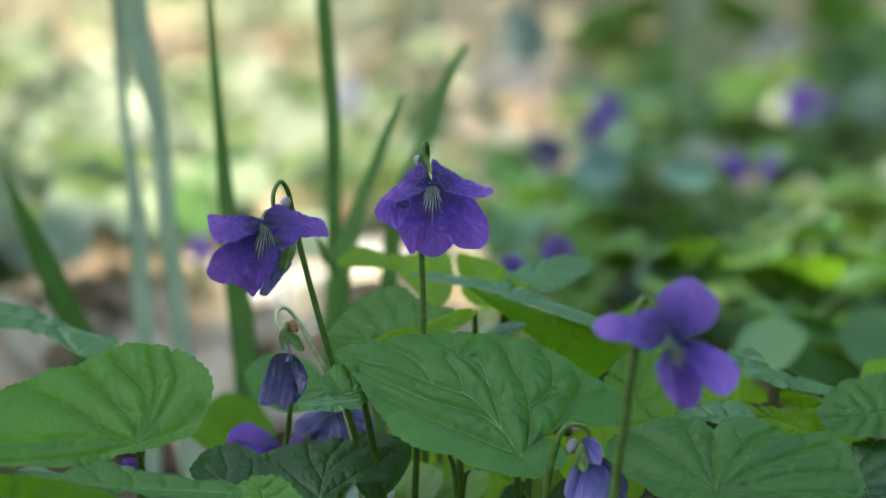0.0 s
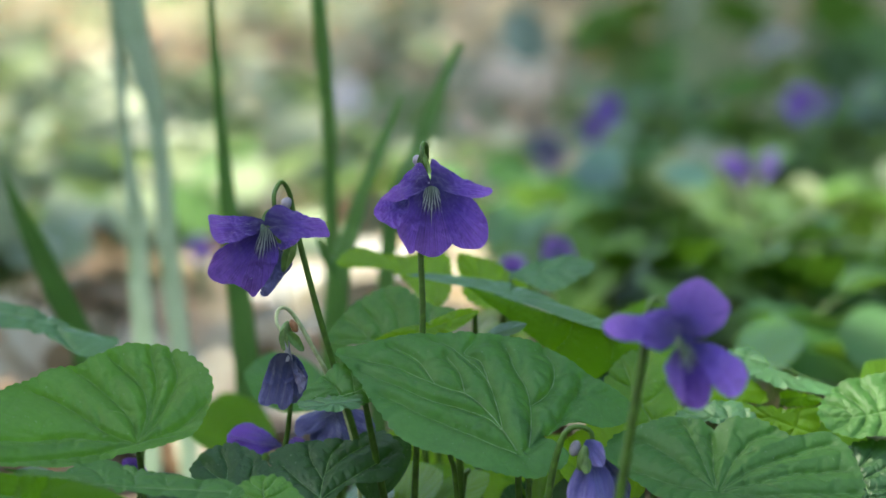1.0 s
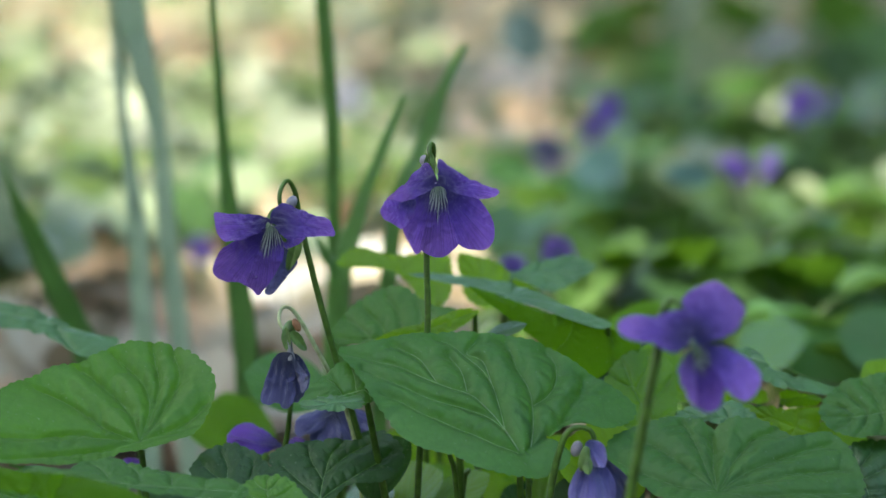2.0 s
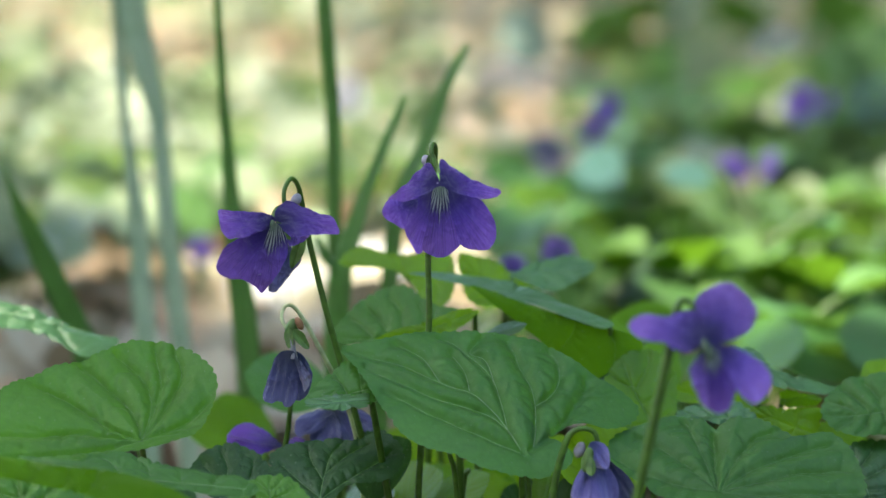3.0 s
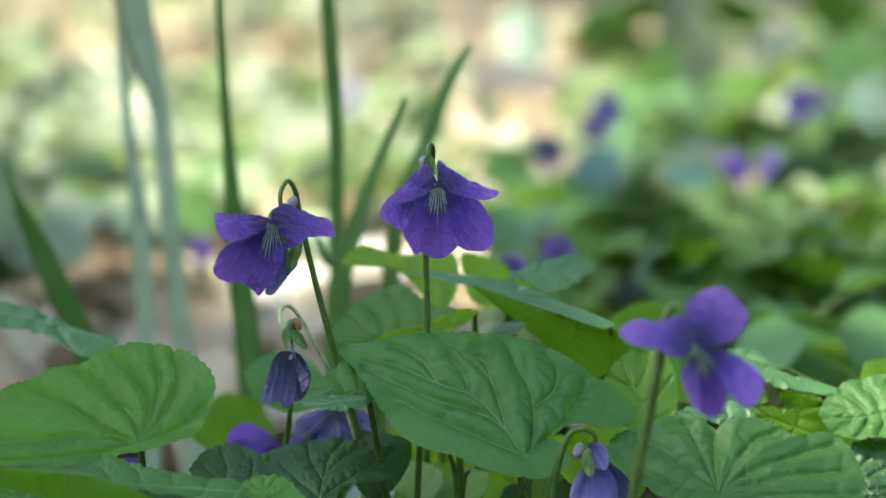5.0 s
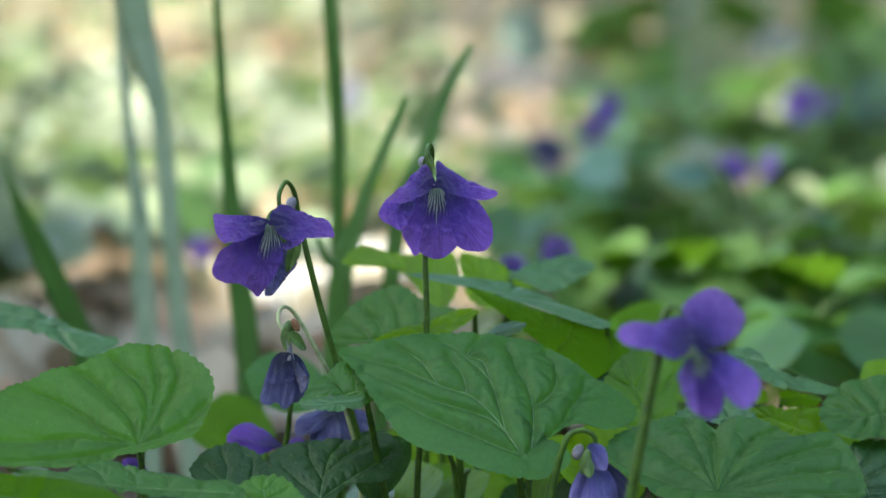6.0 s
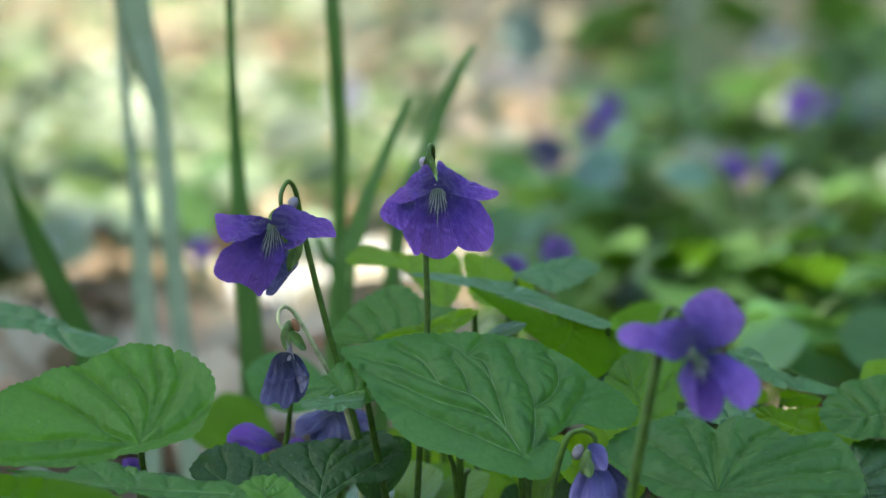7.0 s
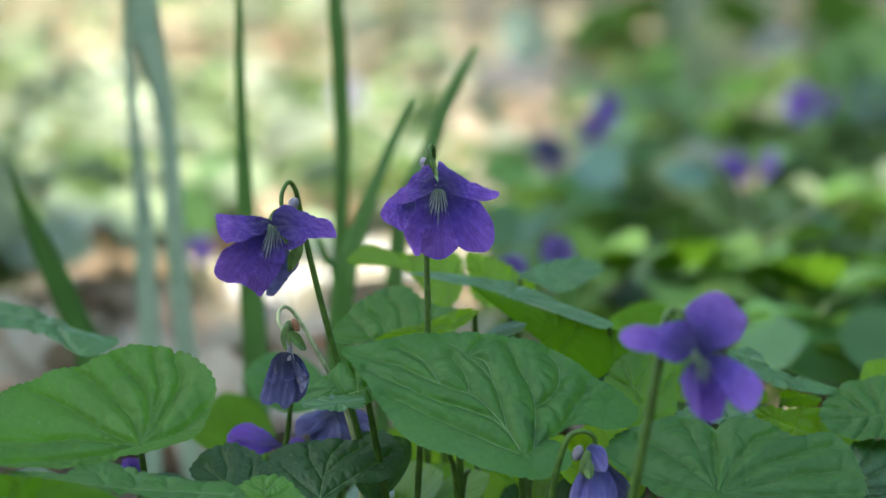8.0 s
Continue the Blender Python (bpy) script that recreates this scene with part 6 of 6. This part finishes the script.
# ---- the unseen tree added to shade the bed ----
def build_tree():
    tree = thing("tree", (-3.4, 0.4, 0), "unseen broad leafy tree added to shade the violet bed", "tree")
    part("trunk", tube([(-3.4, 0.4, -0.2), (-3.35, 0.4, 1.2), (-3.25, 0.45, 2.6), (-3.1, 0.4, 4.4)], [0.22, 0.17, 0.13, 0.06], n=20, sides=14), BARK, tree)
    for p in ([(-3.3, 0.42, 1.9), (-2.9, -0.2, 2.6), (-2.4, -0.8, 3.0), (-1.8, -1.3, 3.3)], [(-3.25, 0.45, 2.5), (-2.7, 0.8, 3.1), (-2.0, 1.1, 3.5), (-1.2, 1.5, 3.7)],
              [(-3.2, 0.45, 2.9), (-3.0, 1.5, 3.6), (-2.0, 2.6, 4.0)], [(-3.2, 0.4, 3.0), (-2.9, -0.4, 3.6), (-2.6, -0.9, 3.9)]):
        part("limb", tube(p, [0.07, 0.05, 0.03, 0.012], n=14, sides=8), BARK, tree)
    r = random.Random(5)
    v, fc = [], []

    def leaf_over(gx, gy):
        q = Vector((gx, gy, 0.07)) + SUN_DIR * r.uniform(3.2, 4.6)
        bent_leaf(r, (q.x, q.y), v, fc, r.uniform(0.07, 0.12), r.uniform(0.05, 0.08), 0.6, q.z)

    # crown leaves are placed along the sun's path to shade chosen spots
    for _ in range(6000):
        gx, gy = r.uniform(-1.3, 1.4), r.uniform(-1.2, 0.65)
        edge = ((gx - 0.1) / 1.0) ** 2 + ((gy + 0.35) / 0.75) ** 2 + 0.5 * noise.noise(Vector((gx * 3, gy * 3, 3)))
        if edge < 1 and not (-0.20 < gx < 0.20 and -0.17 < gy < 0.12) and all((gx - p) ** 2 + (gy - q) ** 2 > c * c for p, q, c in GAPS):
            leaf_over(gx, gy)
    for _ in range(11000):
        gx, gy = r.uniform(-1.2, 1.5), r.uniform(0.3, 4.6)
        n = noise.noise(Vector((gx * 3.4, gy * 2.6, 7.7))) + 0.5 * noise.noise(Vector((gx * 9, gy * 7, 2.1)))
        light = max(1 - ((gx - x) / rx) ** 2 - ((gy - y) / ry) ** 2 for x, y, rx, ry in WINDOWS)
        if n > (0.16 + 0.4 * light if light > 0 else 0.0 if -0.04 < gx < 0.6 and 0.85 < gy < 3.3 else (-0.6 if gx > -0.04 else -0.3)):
            leaf_over(gx, gy)
    part("crown", (v, fc, None), TREE_LEAF, tree)


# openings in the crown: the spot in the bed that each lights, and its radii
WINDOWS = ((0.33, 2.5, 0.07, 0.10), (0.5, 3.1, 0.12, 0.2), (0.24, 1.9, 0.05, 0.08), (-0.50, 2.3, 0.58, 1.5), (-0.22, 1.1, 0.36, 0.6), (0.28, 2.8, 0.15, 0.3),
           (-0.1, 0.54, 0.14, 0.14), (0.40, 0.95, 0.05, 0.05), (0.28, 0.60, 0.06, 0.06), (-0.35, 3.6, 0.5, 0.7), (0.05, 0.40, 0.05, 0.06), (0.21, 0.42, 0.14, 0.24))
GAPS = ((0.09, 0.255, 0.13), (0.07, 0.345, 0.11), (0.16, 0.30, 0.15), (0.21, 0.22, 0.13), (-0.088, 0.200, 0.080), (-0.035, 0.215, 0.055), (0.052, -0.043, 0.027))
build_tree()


def build_branch():
    """An unseen light branch, added to stir and let the sun through a moment."""
    o = Vector((-0.01, 0.12, 0.07)) + SUN_DIR * 3.0
    ob = thing("tree_branch", o, "unseen thin leafy branch added above the bed to time the sun", "branch")
    part("twig", tube([o + Vector((-0.75, 0.4, 0.05)), o + Vector((-0.3, 0.2, 0.06)), o, o + Vector((0.15, -0.05, -0.03))], [0.012, 0.008, 0.004], n=12, sides=6), BARK, ob)
    r = random.Random(9)
    v, fc = [], []
    for _ in range(190):
        gx, gy = r.uniform(-0.17, 0.10), r.uniform(0.10, 0.30)
        if gx > 0.035 and gy > 0.12:
            continue
        q = Vector((gx, gy, 0.07)) + SUN_DIR * r.uniform(2.9, 3.15)
        bent_leaf(r, (q.x, q.y), v, fc, r.uniform(0.06, 0.09), r.uniform(0.04, 0.06), 0.5, q.z)
    part("leaves", (v, fc, None), TREE_LEAF, ob)
    return ob


BRANCH = build_branch()


def build_far_branch():
    """A second unseen branch, added to pass its shade over the far bed."""
    o = Vector((0.2, 1.3, 0.07)) + SUN_DIR * 3.0
    ob = thing("tree_branch", o, "unseen leafy branch added to shade the far bed", "branch")
    part("twig", tube([o + Vector((-0.9, 0.5, 0.1)), o + Vector((-0.3, 0.2, 0.06)), o, o + Vector((0.3, -0.1, -0.03))], [0.016, 0.010, 0.004], n=12, sides=6), BARK, ob)
    r = random.Random(19)
    v, fc = [], []
    for _ in range(2600):
        gx, gy = r.gauss(0.2, 0.36), r.gauss(1.5, 0.65)
        if gy < 0.7:
            continue
        q = Vector((gx, gy, 0.07)) + SUN_DIR * r.uniform(2.8, 3.15)
        bent_leaf(r, (q.x, q.y), v, fc, r.uniform(0.06, 0.09), r.uniform(0.04, 0.06), 0.5, q.z)
    part("leaves", (v, fc, None), TREE_LEAF, ob)
    return ob


FAR_BRANCH = build_far_branch()


def build_screen_branch():
    """Unseen wide thin branch added over the ground behind, swings aside for full sun."""
    o = Vector((0.3, 1.8, 0.07)) + SUN_DIR * 5.0
    ob = thing("tree_branch", o, "unseen wide thin leafy branch added to screen the far ground", "branch")
    part("twig", tube([o + Vector((-1.4, 0.6, 0.1)), o + Vector((-0.6, 0.25, 0.06)), o, o + Vector((0.4, -0.1, -0.03))], [0.02, 0.012, 0.004], n=12, sides=6), BARK, ob)
    r = random.Random(49)
    v, fc = [], []
    for _ in range(980):
        q = Vector((r.uniform(-0.06, 0.75), r.uniform(0.72, 3.3), 0.07)) + SUN_DIR * r.uniform(4.8, 5.2)
        bent_leaf(r, (q.x, q.y), v, fc, r.uniform(0.06, 0.09), r.uniform(0.04, 0.06), 0.5, q.z)
    part("leaves", (v, fc, None), TREE_LEAF, ob)
    return ob


SCREEN_BRANCH = build_screen_branch()


def build_side_branch():
    """A third unseen branch, added to shade the bed behind until it swings off."""
    o = Vector((0.1, 0.32, 0.07)) + SUN_DIR * 5.0
    ob = thing("tree_branch", o, "unseen slender leafy branch added to shade the bed behind", "branch")
    part("twig", tube([o + Vector((-0.8, 0.5, 0.08)), o + Vector((-0.35, 0.2, 0.05)), o, o + Vector((0.3, -0.08, -0.02))], [0.011, 0.007, 0.003], n=12, sides=6), BARK, ob)
    r = random.Random(29)
    v, fc = [], []
    for k in range(540):
        spot = (-0.30 + 0.9 * r.random() ** 0.5, r.uniform(0.03, 0.62)) if k < 340 else (r.uniform(-0.10, 0.34), r.uniform(0.10, 0.43))
        q = Vector((*spot, 0.07)) + SUN_DIR * r.uniform(4.8, 5.2)
        bent_leaf(r, (q.x, q.y), v, fc, r.uniform(0.035, 0.055), r.uniform(0.025, 0.038), 0.5, q.z)
    part("leaves", (v, fc, None), TREE_LEAF, ob)
    return ob


SIDE_BRANCH = build_side_branch()


def build_veil_branch():
    """An added, unseen high branch: thick end shades the flowers, thin end sifts sun."""
    o = Vector((0.2, 0.0, 0.07)) + SUN_DIR * 5.4
    ob = thing("tree_branch", o, "unseen high leafy branch with a sparse end, added to sift the sun", "branch")
    part("twig", tube([o + Vector((-1.2, 0.3, 0.1)), o + Vector((-0.5, 0.12, 0.05)), o, o + Vector((0.5, -0.03, 0))], [0.018, 0.012, 0.004], n=12, sides=6), BARK, ob)
    r = random.Random(39)
    v, fc = [], []
    for k in range(1330):
        thick = k < 480
        q = Vector((r.uniform(-0.32, 0.23) if thick else r.uniform(0.22, 0.82) if k < 1060 else r.uniform(-0.62, -0.31), r.uniform(-0.24, 0.19), 0.07)) + SUN_DIR * r.uniform(5.2, 5.6)
        bent_leaf(r, (q.x, q.y), v, fc, r.uniform(0.07, 0.10) if thick else r.uniform(0.030, 0.045), r.uniform(0.05, 0.07) if thick else r.uniform(0.020, 0.032), 0.5, q.z)
    part("leaves", (v, fc, None), TREE_LEAF, ob)
    return ob


VEIL_BRANCH = build_veil_branch()


# ---- an unseen hedge added behind and beside the viewer to cut skylight ----
def wood_place(rng):
    q = rng.uniform(math.pi * 0.92, math.pi * 2.42)
    d = rng.uniform(5.0, 7.5)
    return d * math.cos(q), d * math.sin(q)


scatter("wood_edge", "unseen dense green hedge added to block low skylight", "shrubs", TREE_LEAF, 6200, wood_place,
        lambda rng, s, v, f: bent_leaf(rng, s, v, f, rng.uniform(0.25, 0.5), rng.uniform(0.2, 0.35), 0.9, 3.0 * rng.random() ** 0.8))


# unseen shrubs and overhang, added to block sky over the far right ground
def shrub_place(rng):
    if rng.random() < 0.08:
        return rng.uniform(0.15, 1.2), rng.uniform(0.9, 4.5), 1.7
    if rng.random() < 0.35:
        return rng.uniform(0.3, 3.2), rng.uniform(4.9, 6.0), 0.0
    return rng.uniform(1.0, 3.2), rng.uniform(0.9, 4.8), 0.0


scatter("side_shrubs", "unseen dense leafy shrubs added to keep skylight off the far bed", "shrubs", TREE_LEAF, 8000, shrub_place,
        lambda rng, s, v, f: bent_leaf(rng, s, v, f, rng.uniform(0.14, 0.28), rng.uniform(0.1, 0.2), 0.8, s[2] + (3.2 - s[2]) * rng.random() ** 0.7))


# ---- what stirs in the wind ----
TIMES = (0, 0.5, 1, 1.5, 3, 3.5, 4, 4.5, 6, 6.5, 7, 7.5, 8)


def sway(ob, height, aside, rise=None):
    """Lean a thing about its foot: millimetres aside, and risen, at the given height, time by time."""
    base = ob.matrix_basis.copy()
    rows = []
    for i, t in enumerate(TIMES):
        lean = math.degrees(math.atan2(aside[i] / 1000, height))
        up = rise[i] / 1000 if rise else 0.0
        p = base.translation
        rows.append((t, pose(p.x, p.y, p.z + up, 0, lean, 0)))
    walk(ob, rows)


def motions():
    sway(FLOWERS["left"], 0.104, (0, 0, 0.17, 0.62, 2.08, 2.08, 2.08, 1.74, 1.12, 1.12, 1.46, 1.46, 1.57), (0, -0.11, -0.11, -0.11, 0.34, 0.34, 0.34, 0.11, -0.23, -0.34, -0.23, -0.34, -0.34))
    sway(FLOWERS["centre"], 0.111, (0, 0, -0.17, 0.51, 1.52, 1.52, 1.86, 1.41, 0.84, 0.73, 1.07, 1.07, 1.18), (0, 0, 0, 0, 0, 0, 0.06, -0.11, -0.34, -0.34, -0.34, -0.45, -0.45))
    sway(FLOWERS["right"], 0.088, (0.0, 0.75, 1.56, 2.6, 5.71, 6.01, 6.01, 5.11, 3.81, 3.51, 3.81, 3.11, 4.16), (0.0, 0.69, 0.1, 0.0, 0.39, 0.3, 0.1, -0.3, -1.09, -1.09, -1.28, -1.68, -1.58))
    sway(FLOWERS["withered"], 0.078, (0, -0.11, 0, 0.17, 1.01, 1.01, 0.84, 0.73, 0.34, 0.17, 0.34, 0.34, 0.34), (0, 0, 0, 0, 0.34, 0.34, 0.34, 0.34, 0.11, 0.11, 0.11, 0.11, 0.11))
    sway(FLOWERS["bud"], 0.062, (0, 0.32, 0.54, 0.64, 1.39, 1.6, 1.6, 1.39, 1.07, 1.07, 1.07, 1.07, 1.07), (0, 0, -0.32, -0.32, -0.54, -0.54, -0.64, -0.64, -0.96, -0.96, -0.96, -1.18, -1.18))
    sway(LEAVES["centre"], 0.068, (0, 0.17, 0.17, 0.34, 1.12, 1.35, 1.46, 1.01, 0.68, 0.68, 1.01, 0.9, 1.12), (0, 0, 0, 0, 0, 0, 0, 0, -0.23, -0.23, -0.23, -0.23, -0.23))
    sway(LEAVES["left"], 0.068, (0, 0, 0, 0.23, 0.79, 0.9, 0.84, 0.68, 0.17, 0.17, 0.45, 0.56, 0.56), (0, 0, 0, 0.23, 0.51, 0.56, 0.56, 0.34, -0.11, -0.11, -0.11, -0.34, -0.34))
    sway(LEAVES["arched"], 0.092, (0, 0, 0, 0, 0.7, 0.7, 0.94, 0.94, 0, -0.23, 0.23, 0.35, 0.59))
    sway(LEAVES["right_front"], 0.06, (0, 0, 0, 0, 0.34, 0.56, 0.68, 0.56, 0.23, 0.23, 0.23, 0.34, 0.34))
    sway(LEAVES["right_edge"], 0.068, (0, 0, 0.12, 0.23, 0.82, 0.82, 0.82, 0.59, 0.47, 0.47, 0.47, 0.47, 0.47), (0, 0, 0, 0, 0.23, 0.23, 0.12, -0.12, -0.35, -0.35, -0.35, -0.47, -0.47))
    sway(LEAVES["behind"], 0.078, (0, 0, 0.12, 0.12, 0.96, 0.96, 0.96, 0.84, 0.24, 0.24, 0.6, 0.48, 0.72))
    sway(LEAVES["small"], 0.065, (0, 0, 0.11, 0.11, 1.35, 1.35, 1.12, 1.01, 0.45, 0.34, 0.56, 0.56, 0.68))
    sway(LEAVES["back_young"], 0.087, (0, -0.25, -0.25, -0.25, 0.38, 0.51, 0.76, 1.14, 1.14, 1.14, 1.91, 1.52, 2.29))
    sway(LEAVES["back_young_2"], 0.087, (0, -0.13, 0.13, 0.25, 0.38, 0.51, 0.76, 1.14, 0.76, 0.64, 1.52, 1.27, 2.03))
    sway(LEAVES["back_blue"], 0.09, (0, 0.25, 0.51, 0.64, 0.64, 0.64, 0.76, 1.02, 0.51, 0.51, 1.78, 1.52, 2.79))
    sway(LEAVES["front_left"], 0.045, (0, 0, 0.15, 0.3, 2.2, 2.4, 2.2, 1.6, 0.4, 0.3, 0.4, 0.4, 0.31), (0, 0, 0.1, 0.1, 0.6, 0.8, 0.7, 0.4, -0.1, -0.1, -0.3, -0.5, -0.4))
    fold = LEAVES["front_fold"].matrix_basis.translation.copy()
    walk(LEAVES["front_fold"], [(t, pose(fold.x + 0.0124 * d, fold.y, fold.z + 0.0019 * d)) for t, d in (
        (0, 0), (0.5, 0.03), (1, 0.08), (1.5, 0.12), (1.7, 0.15), (2.3, 0.55), (2.8, 0.87), (3.0, 0.8), (3.5, 1.0), (4, 0.88), (4.5, 0.6), (4.7, 0.52), (5.3, 0.22), (5.8, 0.08), (6.5, 0.03), (8, 0))])
    sway(LEAVES["front_light"], 0.045, (0, 0, 0.2, 0.45, 1.2, 1.1, 1.2, 0.6, 0.3, 0.4, 0.4, 0.2, 0.4))
    sway(BLADES["g0"], 0.108, (0, 0.15, -0.29, -0.15, 0, 0, 0.44, 0.44, 0.29, 1.18, 0.73, 0.44, 1.47))
    sway(BLADES["g1"], 0.122, (0, -0.15, -0.59, -0.59, 0, 0.29, 0.44, 0.88, 0.88, 1.47, 0.88, 1.18, 2.65))
    sway(BLADES["g1b"], 0.122, (0, -0.15, -0.59, -0.59, 0, 0.29, 0.44, 0.88, 0.88, 1.47, 0.88, 1.18, 2.65))
    sway(BLADES["g2"], 0.135, (0, -0.37, 0.37, 0.66, 1.91, 2.79, 2.5, 2.5, 1.76, 2.72, 4.85, 3.38, 7.06))
    sway(BLADES["g3"], 0.145, (0, -0.44, -1.32, -0.73, 0.15, 0.29, 0.73, 0.73, 1.76, 1.32, 2.35, 1.76, 3.23))
    sway(BLADES["g4"], 0.124, (0, -0.71, -0.28, 0.14, 0.57, 0.57, 0.71, 0.85, 0.85, 0.99, 1.7, 1.7, 2.56))
    sway(BLADES["g5"], 0.14, (0, -0.15, -1.18, -0.73, 0.44, 0.59, 0.88, 0.73, 1.32, 1.03, 1.91, 1.76, 2.79))
    # the unseen branches slide to time the sun and shade below them
    p = BRANCH.location.copy()
    away = ((0, 0), (0.3, 0.01), (0.6, 0.05), (0.85, 0.22), (1.1, 0.32), (1.5, 0.30), (1.75, 0.16), (2.1, 0.03), (2.6, 0), (5, 0.01), (8, 0))
    f = FAR_BRANCH.location.copy()
    swing = ((0, 1.0), (0.4, 0.95), (0.8, 0.4), (1.1, 0.05), (1.4, 0), (1.8, 0.2), (2.4, 0.85), (2.9, 1.0), (4.0, 1.05), (4.5, 1.35), (5.2, 1.1), (6.2, 0.9), (8, 1.0))
    walk(FAR_BRANCH, [(t, pose(f.x + 0.95 * d, f.y - 0.1 * d, f.z + 0.15 * d)) for t, d in swing])
    c = SCREEN_BRANCH.location.copy()
    part_way = ((0, 0), (1.5, -0.02), (3.0, 0.02), (3.9, 0.1), (4.2, 0.45), (4.4, 0.75), (4.6, 0.78), (5.0, 0.5), (5.6, 0.1), (6.5, 0), (8, 0.04))
    walk(SCREEN_BRANCH, [(t, pose(c.x + d, c.y, c.z)) for t, d in part_way])
    g = SIDE_BRANCH.location.copy()
    aside = ((0, 0.18), (0.6, 0.10), (1.1, 0), (2.0, 0.06), (2.5, 0.3), (2.8, 0.42), (3.5, 0.42), (4.0, 0.36), (4.35, 0.14), (4.7, 0.03), (5.2, 0), (6.4, 0.12), (8, 0.10))
    walk(SIDE_BRANCH, [(t, pose(g.x + 0.8 * d, g.y + 0.5 * d, g.z)) for t, d in aside])
    h = VEIL_BRANCH.location.copy()
    drift = ((0, 0), (0.75, -0.01), (1.05, -0.25), (1.35, -0.46), (1.55, -0.44), (1.75, -0.30), (2.1, 0.0), (2.8, 0.25), (3.3, 0.27), (3.6, 0.25), (3.95, 0.0), (4.15, -0.10), (4.4, -0.23), (4.75, -0.25), (5.2, -0.1), (5.8, 0), (7, -0.02), (8, -0.10))
    walk(VEIL_BRANCH, [(t, pose(h.x + d, h.y, h.z)) for t, d in drift])
    walk(BRANCH, [(t, pose(p.x - 0.64 * d, p.y - 0.77 * d, p.z)) for t, d in away])


motions()
